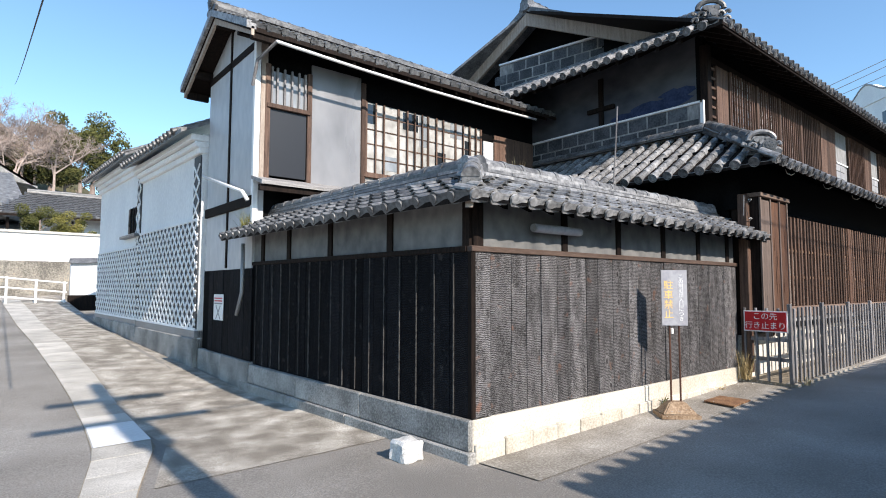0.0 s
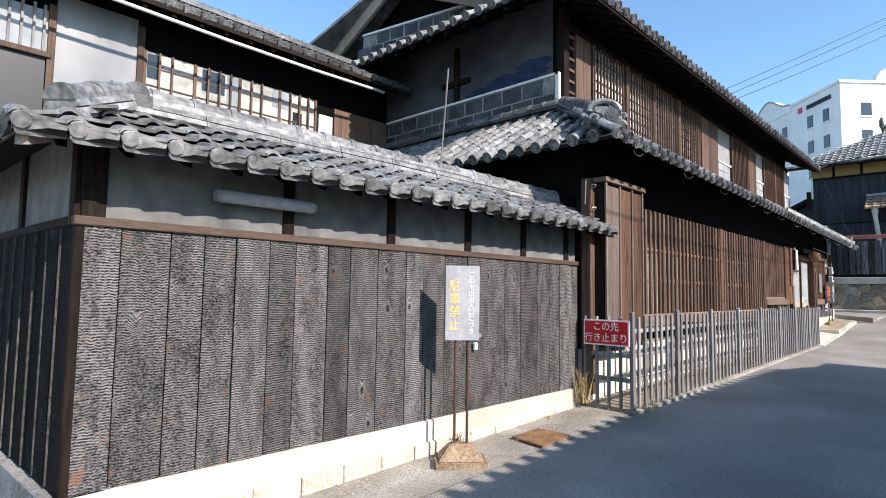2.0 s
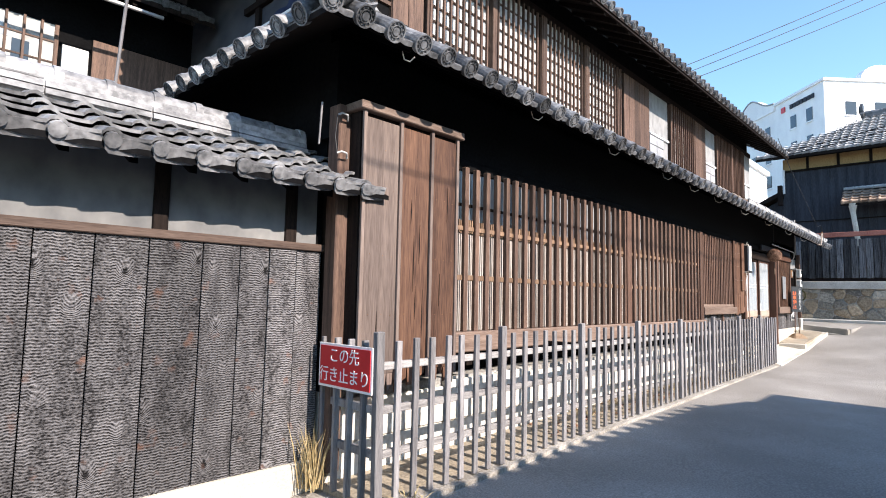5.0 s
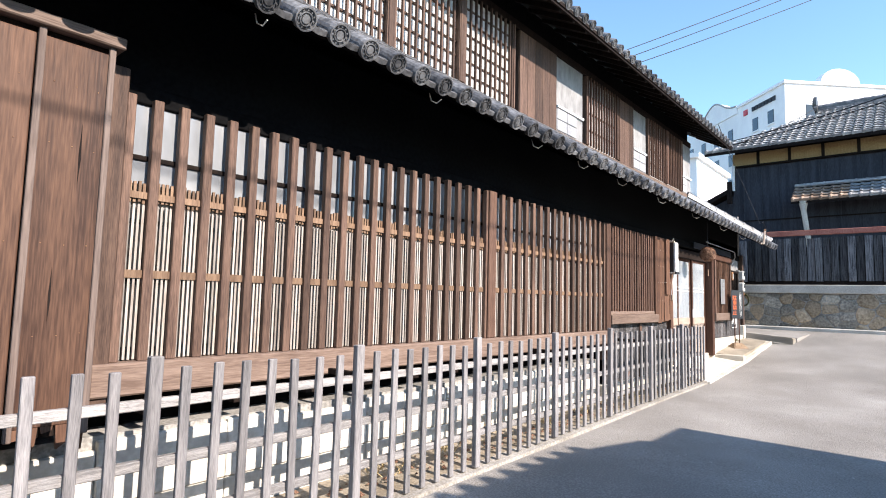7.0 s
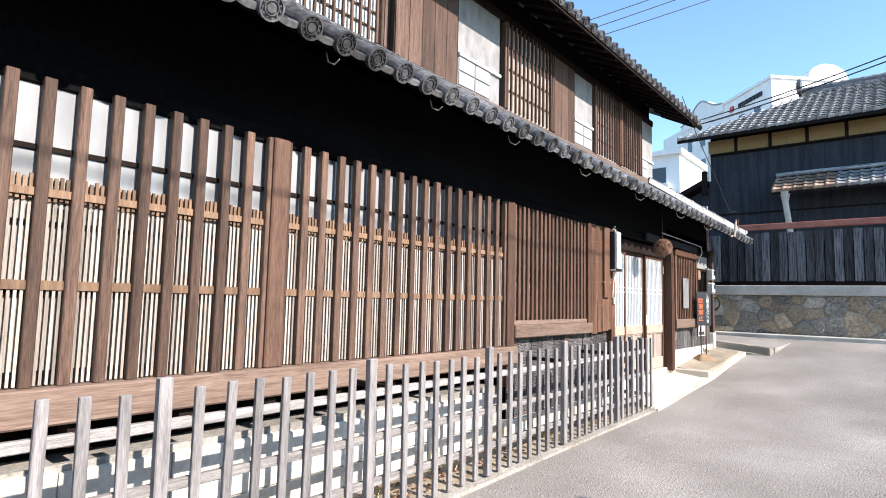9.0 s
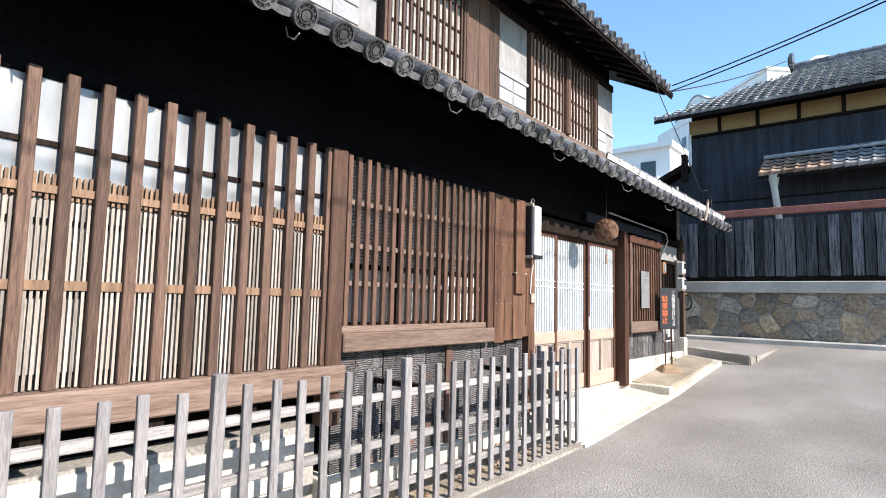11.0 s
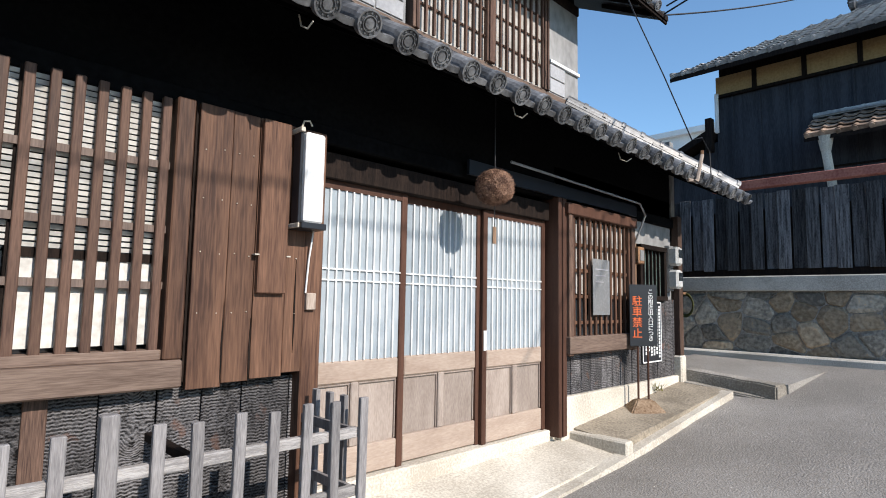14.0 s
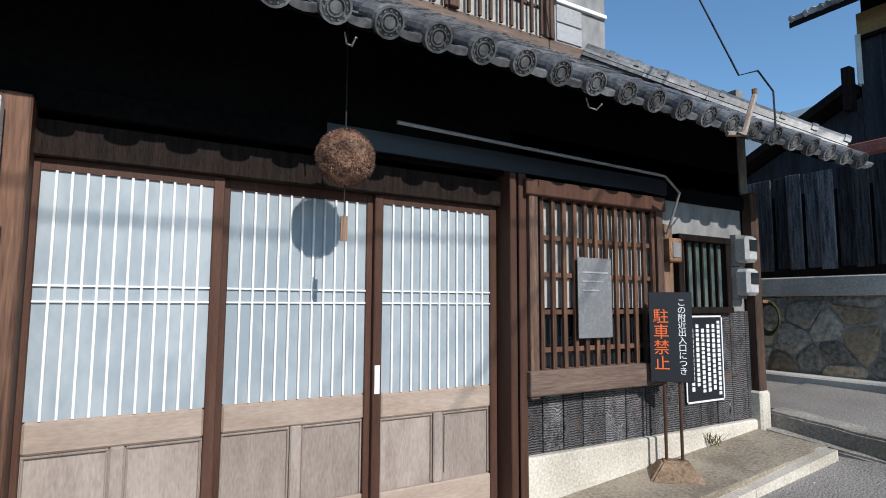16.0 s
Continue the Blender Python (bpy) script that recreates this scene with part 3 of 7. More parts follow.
def slab(name, a, b, c, d, thick, material, parent, label=""):
    """A sloping deck through four corners, with thickness downwards."""
    return part(name, prism([Vector(p) for p in (a, b, c, d)], (0, 0, -thick)), material, parent, label)


# ---- ground ----
ROAD_X, ROAD_Z = (-60, -10, 4, 8.3, 10.5, 21.7, 24.8, 27.5, 30, 36, 60), (-0.6, -0.12, -0.04, 0.08, 0.15, 0.32, 0.45, 0.8, 1.18, 1.5, 2.0)
ALLEY_Y, ALLEY_Z = (-40, 4.2, 9.5, 12.7, 22, 32, 45, 70, 110), (0, 0, -0.08, 0.14, 0.52, 1.2, 2.2, 4.2, 8)


def ground_z(x, y):
    side = min(1.0, max(0.0, (4.0 - x) / 1.0))
    z = float(np.interp(x, ROAD_X, ROAD_Z)) + 0.004 * math.sin(1.3 * x + 0.7 * y)
    return z + side * float(np.interp(y, ALLEY_Y, ALLEY_Z))


def ground_patch(name, poly_x, poly_y, material, lift, label, category, nx=2, ny=2):
    """A strip of ground between two x-of-y edges, laid over the slope."""
    bm = bmesh.new()
    rows = []
    for j in range(ny + 1):
        y = poly_y[0] + (poly_y[1] - poly_y[0]) * j / ny
        xa, xb = poly_x(y)
        rows.append([bm.verts.new((xa + (xb - xa) * i / nx, y, ground_z(xa + (xb - xa) * i / nx, y) + lift)) for i in range(nx + 1)])
    for j in range(ny):
        for i in range(nx):
            bm.faces.new((rows[j][i], rows[j][i + 1], rows[j + 1][i + 1], rows[j + 1][i]))
    return tagged(part(name, bm, material), label, category, kind="structure")


LID_Y, LID_L, LID_R = (2.5, 5.4, 7.1, 9, 10.6, 17, 33), (-0.1, 0.65, 1.0, 1.12, 1.15, 1.05, 0.6), (0.35, 1.1, 1.62, 1.68, 1.7, 1.72, 1.3)


def build_ground():
    xs = sorted(set([-2500, -600, -200, -60, -30, -14] + list(np.arange(-8, 36.1, 0.5)) + [40, 50, 70, 120, 300, 800, 2500]))
    ys = sorted(set([-2500, -600, -150, -40, -14] + list(np.arange(-8, 34.1, 0.5)) + [38, 45, 55, 70, 90, 140, 300, 800, 2500]))
    bm = bmesh.new()
    vs = [[bm.verts.new((x, y, ground_z(x, y))) for x in xs] for y in ys]
    for j in range(len(ys) - 1):
        for i in range(len(xs) - 1):
            bm.faces.new((vs[j][i], vs[j][i + 1], vs[j + 1][i + 1], vs[j + 1][i]))
    tagged(part("ground", bm, ASPHALT, smooth=True), "grey worn asphalt street climbing gently beside the houses", "road", kind="structure")
    ground_patch("pavement", lambda y: (float(np.interp(y, LID_Y, LID_R)) + (0.0 if y > 7 else 0.12), 3.75 - 0.035 * (y - 4)), (5.5, 34), CONCRETE_ROUGH, 0.008, "stained rough concrete verge along the lane", "pavement", 6, 40)
    bed = ground_patch("gutter_bed", lambda y: (float(np.interp(y, LID_Y, LID_L)), float(np.interp(y, LID_Y, LID_R))), (2.5, 33), DIRT, 0.008, "earthy bed under the gutter lids", "gutter", 2, 61)
    for k in range(50):
        ya, yb = 2.5 + 0.61 * k + 0.006, 2.5 + 0.61 * (k + 1) - 0.006
        bm = bmesh.new()
        top = [(float(np.interp(y, LID_Y, e)) + s, y) for y, e, s in ((ya, LID_L, 0.01), (ya, LID_R, -0.01), (yb, LID_R, -0.01), (yb, LID_L, 0.01))]
        hi = [bm.verts.new((x, y, ground_z(x, y) + 0.016 + random.uniform(0, 0.004))) for x, y in top]
        lo = [bm.verts.new((x, y, ground_z(x, y) - 0.05)) for x, y in top]
        bm.faces.new(hi)
        for i in range(4):
            bm.faces.new((lo[i], lo[(i + 1) % 4], hi[(i + 1) % 4], hi[i]))
        part("lid_slab", bm, CONCRETE, bed)
    ground_patch("gutter_plate", lambda y: (float(np.interp(y, LID_Y, LID_L)) + 0.02, float(np.interp(y, LID_Y, LID_R)) - 0.02), (7.3, 8.5), WHITE_METAL, 0.026, "white-painted plate over the gutter", "gutter", 2, 4)
    ground_patch("wall_apron", lambda y: (3.86 + 0.1 * (4.2 - y), 9.95), (3.42, 4.2), APRON, 0.012, "pale concrete apron at the foot of the plinth", "pavement", 12, 3)


build_ground()


# ---- charred boards on a wall along x (face towards -y) or along the lane ----
def boards(parent, m, length, z0, z1, material, wmin=0.22, wmax=0.36, batten=None):
    """Upright boards of uneven width with recessed joints; m places x along the wall, y into it."""
    s, made = 0.0, {}
    while s < length - 0.05:
        w = round(random.uniform(wmin, wmax) / 0.04) * 0.04
        w = min(w, length - s)
        key = round(w, 2)
        if key not in made:
            made[key] = mesh_of("board", box(0.004, w - 0.004, -0.022, 0.0, z0, z1, bevel=0.004), material)
        piece("board", made[key], m @ Matrix.Translation((s, random.uniform(-0.006, 0.004), 0)), parent)
        s += w


# ---- low outbuilding on the corner ----
CX, CY = 3.85, 4.22
LANE = Matrix.Translation((CX, CY, 0)) @ Matrix.Rotation(radians(2.3), 4, "Z")  # y runs up the lane, x into the plot


def outbuilding():
    t = thing("corner_outbuilding", (CX, CY, 0), "low outbuilding clad in charred cedar under a grey tile roof", "outbuilding")
    # plinths
    part("plinth", box(CX - 0.03, 9.98, CY - 0.05, CY + 0.3, -0.3, 0.38, bevel=0.012), PALE_BASE, t, "sun-bleached concrete plinth")
    for x in np.arange(CX - 0.02, 9.6, 0.42):
        part("plinth_block", box(x + 0.004, x + 0.416, CY - 0.085 + random.uniform(-0.006, 0.008), CY - 0.03, -0.3, 0.16 + random.uniform(-0.02, 0.02), bevel=0.012), PLINTH_DIRTY, t)
    for k, (a, b) in enumerate(((0.3, 1.9), (1.91, 3.6), (3.61, 5.35))):
        ob = part("plinth_stone", box(-0.08, 0.25, a - 0.34 if k == 0 else a, b, 0.08, 0.38, bevel=0.012), GRANITE, t, "grey granite base stone")
        ob.data.transform(LANE)
        ob = part("plinth_stone", box(-0.11, 0.22, a - 0.37 if k == 0 else a + 0.3, b + 0.3, -0.4, 0.075, bevel=0.015), GRANITE, t)
        ob.data.transform(LANE)
    # walls
    w = part("wall", box(CX + 0.04, 9.97, CY + 0.03, CY + 0.18, 0.3, 2.75), BLACK, t)
    boards(w, Matrix.Translation((CX + 0.02, CY + 0.015, 0)), 6.08, 0.38, 2.07, CHAR)
    wl = part("wall", box(0.03, 0.18, 0.2, 5.5, 0.3, 2.72), BLACK, t)
    wl.data.transform(LANE)
    boards(wl, LANE @ Matrix(((0, 1, 0, 0.015), (1, 0, 0, 0), (0, 0, 1, 0), (0, 0, 0, 1))), 5.4, 0.38, 2.07, CHAR_SHADE)
    for y in np.arange(0.25, 5.4, 0.31):
        ob = part("batten", box(-0.022, 0.0, y, y + 0.012, 0.4, 2.06), EDGE_WOOD, wl)
        ob.data.transform(LANE)
    # rail, plaster and studs above the boards
    part("rail", box(CX - 0.02, 9.99, CY - 0.03, CY + 0.05, 2.065, 2.125, bevel=0.006), WOOD_RAIL, t, "dark brown rail above the boards")
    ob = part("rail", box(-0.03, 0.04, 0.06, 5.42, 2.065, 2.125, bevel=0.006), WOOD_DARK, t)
    ob.data.transform(LANE)
    # both bands take the darkened plaster in place of deeper eave shade
    part("plaster_panel", box(CX + 0.06, 9.9, CY + 0.012, CY + 0.04, 2.12, 2.75), PLASTER_DARK, t, "pale plaster band under the eaves, darkened for their shade")
    ob = part("plaster_panel", box(0.012, 0.05, 0.1, 5.4, 2.12, 2.75), PLASTER_DARK, t, "plaster band darkened for the shade of the lane eaves")
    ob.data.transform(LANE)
    for x in (3.87, 5.3, 6.42, 7.55, 8.6, 9.6):
        part("stud", box(x, x + (0.14 if x < 4 else 0.1), CY - 0.012, CY + 0.03, 2.12, 2.75, bevel=0.005), WOOD_DARK, t)
    for y in (0.02, 1.35, 2.75, 4.0, 4.95):
        ob = part("stud", box(-0.014, 0.04, y, y + 0.11, 2.12, 2.72, bevel=0.005), WOOD_DARK, t)
        ob.data.transform(LANE)
    ob = part("corner_board", box(CX - 0.012, CX + 0.05, CY - 0.012, CY + 0.05, 0.38, 2.07, bevel=0.006), WOOD_DARK, t, "dark corner post")
    # roof: south slope, lane slope, hip
    ez, rz, e, rr = 2.545, 2.95, 0.44, 0.4
    # deck
    x1 = 10.3
    roof = slab("roof", (CX - e, CY - e, ez), (x1, CY - e, ez), (x1, CY + rr, rz), (CX + rr, CY + rr, rz), 0.035, BLACK, t, "grey pantile roof with a hipped corner")
    roof_l = slab("roof", LANE @ Vector((-e, -e, ez)), LANE @ Vector((rr, rr, rz)), LANE @ Vector((rr, 5.75, rz)), LANE @ Vector((-e, 5.75, ez)), 0.05, WOOD_DARK, t)
    slab("roof_back", (CX + rr, CY + rr, rz), (x1, CY + rr, rz), (x1, CY + rr + 0.9, rz - 0.45), (CX + rr + 0.9, CY + rr + 0.9, rz - 0.45), 0.05, TILE, t)
    sl = math.hypot(e + rr, rz - ez)
    ratio = sl / (e + rr)
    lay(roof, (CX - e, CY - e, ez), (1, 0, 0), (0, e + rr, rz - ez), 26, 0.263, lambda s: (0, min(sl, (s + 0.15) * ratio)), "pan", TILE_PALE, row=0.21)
    ul = LANE.to_3x3() @ Vector((0, 1, 0))
    vl = LANE.to_3x3() @ Vector((e + rr, 0, 0)) + Vector((0, 0, rz - ez))
    end = LANE @ Vector((-e, 5.75, ez))
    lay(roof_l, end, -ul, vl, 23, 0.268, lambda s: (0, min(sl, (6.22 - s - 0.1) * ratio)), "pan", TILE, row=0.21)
    ridge("ridge", (CX + rr - 0.15, CY + rr, rz + 0.0), (x1 - 0.35, CY + rr, rz + 0.0), t, 3, 0.3, TILE_PALE)
    ridge("ridge", LANE @ Vector((rr, rr - 0.15, rz)), LANE @ Vector((rr, 5.6, rz)), t, 3, 0.3, TILE)
    ridge("hip_ridge", (CX + rr - 0.1, CY + rr - 0.1, rz + 0.02), (CX - e + 0.3, CY - e + 0.3, ez + 0.17), t, 2, 0.24, TILE_PALE)
    end_ornament((CX - e + 0.32, CY - e + 0.32, ez + 0.14), (-1, -1, 0), t, 0.22, TILE_PALE)
    # black rafters: the dark of the low eaves is in their colour
    for x in np.arange(CX - e + 0.25, x1, 0.36):
        part("rafter", prism([(x, CY - e + 0.14, ez - 0.06), (x, CY + 0.02, ez + 0.1), (x, CY + 0.02, ez + 0.16), (x, CY - e + 0.14, ez - 0.0)], (0.05, 0, 0)), BLACK, t)
    part("rafter", prism([(CX - e + 0.05, CY - e + 0.1, ez - 0.1), (CX - e + 0.1, CY - e + 0.05, ez - 0.1), (CX + 0.1, CY + 0.05, ez + 0.1), (CX + 0.05, CY + 0.1, ez + 0.1)], (0, 0, 0.06)), WOOD_PALE, t, "pale cut end of the hip rafter")
    for x in (9.99,):
        part("end_post", box(x, x + 0.1, CY - 0.1, CY + 0.1, 0.2, 2.6, bevel=0.008), WOOD_DARK, t)


outbuilding()


# ---- main house ----
FY, DY, UY = 4.06, 4.17, 5.15  # lattice, door and upper front planes
WX = 11.08                      # upper side wall


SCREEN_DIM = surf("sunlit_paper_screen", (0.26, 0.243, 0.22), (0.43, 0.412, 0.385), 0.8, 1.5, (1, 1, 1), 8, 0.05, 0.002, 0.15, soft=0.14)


def main_house():
    t = thing("main_house", (10, FY, 0.2), "old two-storey brewery house with lattice front and tiled roofs", "house")
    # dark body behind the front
    part("wall", box(10.1, 27.5, 4.4, 4.55, 0.2, 4.3), BLACK, t, "wall behind the lattices, black to read as unlit depth")
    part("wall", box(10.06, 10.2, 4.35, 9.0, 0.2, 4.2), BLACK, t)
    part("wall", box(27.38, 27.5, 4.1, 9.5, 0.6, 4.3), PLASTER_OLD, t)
    part("wall", box(9.98, 27.45, 4.12, 4.4, 3.06, 3.9), BLACK, t, "frieze under the eaves, coloured black for their shade")
    # lintel blackened to match the eave shade it stands in
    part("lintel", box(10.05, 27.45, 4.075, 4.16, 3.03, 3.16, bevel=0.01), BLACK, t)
    # lower roof
    ez, tz, ey, ex = 3.68, 4.78, 3.3, 9.3
    x1 = 28.15
    drop = 0.24  # the old eave has sunk towards the far end
    run = x1 - ex
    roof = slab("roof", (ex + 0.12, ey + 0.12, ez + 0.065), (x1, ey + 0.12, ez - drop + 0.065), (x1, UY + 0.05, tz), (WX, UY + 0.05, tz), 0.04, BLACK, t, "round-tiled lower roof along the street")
    sl = math.hypot(UY - ey, tz - ez)
    lay(roof, (ex, ey, ez), (run, 0, -drop), (0, UY - ey, tz - ez + 0.12), 66, 0.287, lambda s: (0, min(sl, (s + 0.15) * sl / (UY - ey))), "round", TILE, parts_rows=3, row=0.26)
    wroof = slab("roof", (ex, ey, ez), (WX, UY, tz), (WX, 10.2, tz), (ex, 10.2, ez), 0.07, WOOD_DARK, t, "round-tiled lower roof at the side")
    sw = math.hypot(WX - ex, tz - ez)
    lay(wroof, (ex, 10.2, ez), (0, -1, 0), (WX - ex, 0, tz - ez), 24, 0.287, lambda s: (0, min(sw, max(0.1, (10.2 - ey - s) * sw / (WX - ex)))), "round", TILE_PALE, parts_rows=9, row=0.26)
    ridge("hip_ridge", (WX, UY, tz + 0.03), (ex + 0.35, ey + 0.37, ez + 0.3), t, 3, 0.26)
    ridge("wall_ridge", (WX - 0.12, UY, tz + 0.06), (WX - 0.12, 10.0, tz + 0.06), t, 1, 0.2)
    demon_tile((ex + 0.3, ey + 0.32, ez + 0.2), (-1, -0.8, 0), t, 0.42)
    end_ornament((ex + 0.12, ey + 0.12, ez + 0.12), (-1, -0.7, 0), t, 0.24)
    ridge("hip_ridge", (x1 - 1.9, UY, tz), (x1 - 0.15, ey + 0.15, ez - drop + 0.12), t, 2, 0.22)
    # rafters and eave board black, with the shade put into their colour
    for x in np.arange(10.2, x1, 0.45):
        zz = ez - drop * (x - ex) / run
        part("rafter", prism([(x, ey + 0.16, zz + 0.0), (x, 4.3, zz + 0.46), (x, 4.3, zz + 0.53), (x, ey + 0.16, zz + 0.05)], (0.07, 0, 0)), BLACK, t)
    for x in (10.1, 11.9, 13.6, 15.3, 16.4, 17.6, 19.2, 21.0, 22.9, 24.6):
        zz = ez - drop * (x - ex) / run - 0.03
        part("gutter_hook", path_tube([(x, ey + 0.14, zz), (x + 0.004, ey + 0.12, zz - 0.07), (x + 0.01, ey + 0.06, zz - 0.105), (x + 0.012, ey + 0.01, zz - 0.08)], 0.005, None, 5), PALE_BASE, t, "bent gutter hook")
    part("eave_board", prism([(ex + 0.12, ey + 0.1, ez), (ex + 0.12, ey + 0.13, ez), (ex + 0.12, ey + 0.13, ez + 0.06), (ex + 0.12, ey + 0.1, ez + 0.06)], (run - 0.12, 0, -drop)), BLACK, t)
    # upper storey
    part("wall", box(WX, 26.62, UY + 0.05, UY + 0.2, 4.5, 6.8), BLACK, t)
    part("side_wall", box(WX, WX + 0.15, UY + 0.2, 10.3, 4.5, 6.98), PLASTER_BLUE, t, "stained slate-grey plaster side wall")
    part("wall", box(26.5, 26.62, UY + 0.2, 10.3, 4.3, 6.8), PLASTER_OLD, t)
    # side: timber cross, tile band
    part("post", box(WX - 0.05, WX + 0.02, 7.55, 7.67, 5.4, 6.6, bevel=0.005), WOOD_DARK, t)
    part("brace", box(WX - 0.07, WX + 0.02, 7.25, 7.98, 5.82, 5.92, bevel=0.005), WOOD_DARK, t)
    bm = bmesh.new()
    for cy, cz, ry_, rz_ in ((6.2, 5.62, 0.75, 0.13), (5.75, 5.78, 0.4, 0.1), (6.9, 5.54, 0.5, 0.1)):
        ring = [(WX - 0.003, cy + ry_ * (1 + 0.3 * noise.noise(Vector((k * 0.9, cy, 0)))) * math.cos(k * math.pi / 12), cz + rz_ * (1 + 0.6 * noise.noise(Vector((k * 1.3, cz, 3)))) * math.sin(k * math.pi / 12)) for k in range(24)]
        prism(ring, (-0.0012 - 0.0012 * cz + 0.006, 0, 0), bm)
    part("peeled_patch", bm, surf("blue_undercoat", (0.012, 0.022, 0.06), (0.03, 0.045, 0.1), 0.6, 4, (1, 1, 1), 20, 0.2, 0.004, 0.0), t, "blue-black patch where the plaster has peeled")
    band = part("tile_band", box(WX - 0.06, WX + 0.02, UY + 0.1, 10.0, 4.8, 5.42), PLASTER_OLD, t, "band of dark square tiles with white joints")
    tile_me = mesh_of("square_tile", box(-0.012, 0.0, 0.02, 0.44, 0.02, 0.285, bevel=0.004), SLATE)
    for r in range(2):
        for c in range(10):
            piece("square_tile", tile_me, Matrix.Translation((WX - 0.06, UY + 0.12 + c * 0.46 + (0.23 if r else 0), 4.82 + r * 0.3)), band)
    part("band_rail", box(WX - 0.1, WX - 0.02, UY + 0.04, 10.0, 5.42, 5.46), PLASTER, t)
    part("band_post", box(WX - 0.1, WX - 0.02, UY + 0.02, UY + 0.09, 4.8, 5.46), PLASTER, t)
    part("corner_post", box(WX - 0.04, WX + 0.12, UY - 0.06, UY + 0.1, 4.7, 6.6, bevel=0.01), WOOD_DARK, t)
    # upper front: screens, panels, plaster
    z0, z1 = 4.86, 6.25
    part("upper_rail", box(WX, 26.6, UY - 0.05, UY + 0.05, z0 - 0.14, z0, bevel=0.008), WOOD_SIDE, t)
    part("upper_rail", box(WX, 26.6, UY - 0.05, UY + 0.05, z1, z1 + 0.14, bevel=0.008), WOOD_DARK, t)

    def upper_lattice(xa, xb, rails, step, back, wood=WOOD):
        f = part("lattice_window", box(xa, xb, UY + 0.01, UY + 0.045, z0, z1), back, t, "upper window with thin upright wooden bars")
        n = max(2, round((xb - xa) / step))
        me = mesh_of("bar", box(-0.014, 0.014, -0.085, -0.05, z0, z1), wood)
        for i in range(n + 1):
            piece("bar", me, Matrix.Translation((xa + (xb - xa) * i / n, UY + random.uniform(-0.003, 0.003), 0)), f)
        for k in range(rails):
            z = z0 + (z1 - z0) * (k + 1) / (rails + 1)
            part("cross_bar", box(xa, xb, UY - 0.012, UY + 0.006, z - 0.012, z + 0.012), wood, f)
        for x in (xa, xb):
            part("jamb", box(x - 0.05, x + 0.05, UY - 0.07, UY + 0.05, z0, z1, bevel=0.006), WOOD, f)

    def upper_panel(xa, xb):
        f = part("board_panel", box(xa, xb, UY - 0.03, UY + 0.04, z0, z1), WOOD, t, "brown plank panel")
        n = max(1, round((xb - xa) / 0.26))
        me = mesh_of("plank", box(0.004, (xb - xa) / n - 0.004, -0.055, -0.03, z0 - 0.02, z1, bevel=0.004), WOOD)
        for i in range(n):
            piece("plank", me, Matrix.Translation((xa + (xb - xa) * i / n, UY, 0)), f)

    def upper_plaster(xa, xb):
        f = part("plaster_panel", box(xa, xb, UY - 0.02, UY + 0.04, z0 - 0.1, z1), PLASTER_GREY, t, "white plaster panel greyed for eave shade, over pale square tiles")
        part("ledge", box(xa, xb, UY - 0.06, UY - 0.015, 5.3, 5.345, bevel=0.004), PLASTER, f)
        me = mesh_of("pale_tile", box(0.01, 0.37, -0.035, -0.018, 0.01, 0.2, bevel=0.003), TILE_LIGHT)
        n = max(1, int((xb - xa) / 0.38))
        for r in range(2):
            for i in range(n):
                piece("pale_tile", me, Matrix.Translation((xa + i * 0.38 + 0.01, UY, z0 + 0.02 + r * 0.21)), f)

    upper_panel(WX + 0.35, 11.95)
    slot = part("slot_window", box(WX + 0.16, WX + 0.34, UY + 0.0, UY + 0.04, z0, z1), BLACK, t, "narrow dark opening with wooden rungs")
    for z in np.arange(z0 + 0.08, z1 - 0.1, 0.2):
        part("rung", box(WX + 0.16, WX + 0.34, UY - 0.03, UY, z, z + 0.045), WOOD, slot)
    upper_lattice(12.05, 17.4, 6, 0.128, PAPER)
    for x in (13.3, 14.6, 16.0):
        part("mullion", box(x, x + 0.1, UY - 0.1, UY + 0.05, z0, z1, bevel=0.006), WOOD, t)
    upper_panel(17.6, 18.82)
    upper_plaster(18.87, 19.9)
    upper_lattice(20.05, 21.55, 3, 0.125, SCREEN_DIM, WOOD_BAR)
    upper_panel(21.6, 22.38)
    upper_plaster(22.4, 23.2)
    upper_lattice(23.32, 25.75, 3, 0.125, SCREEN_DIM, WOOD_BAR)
    part("mullion", box(24.5, 24.6, UY - 0.1, UY + 0.05, z0, z1, bevel=0.006), WOOD_BAR, t)
    upper_plaster(25.85, 26.6)
    # upper roof
    ue, uy, ux, x2 = 6.46, 4.3, 9.95, 27.9
    ry, gx = 10.5, 12.0
    k = 0.51
    rz = ue + (ry - uy) * k
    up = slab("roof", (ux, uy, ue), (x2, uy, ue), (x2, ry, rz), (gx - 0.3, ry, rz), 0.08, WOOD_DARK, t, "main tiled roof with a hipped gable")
    slab("roof_back", (gx - 0.3, ry, rz), (x2, ry, rz), (x2, 16.7, ue), (ux, 16.7, ue), 0.08, TILE, t)
    su = math.hypot(1, k)
    lay(up, (ux, uy, ue), (1, 0, 0), (0, 1, k), 62, 0.287, lambda s: (0, min(1.6, s * su)), "round", TILE, parts_rows=2, row=0.26)
    wk = (7.6 - ue) / (gx - ux)
    skirt = slab("roof", (ux, uy, ue), (gx, uy + 2.2, 7.6), (gx, 14.5, 7.6), (ux, 16.7, ue), 0.08, WOOD_DARK, t, "side skirt of the main roof")
    ss = math.hypot(1, wk)
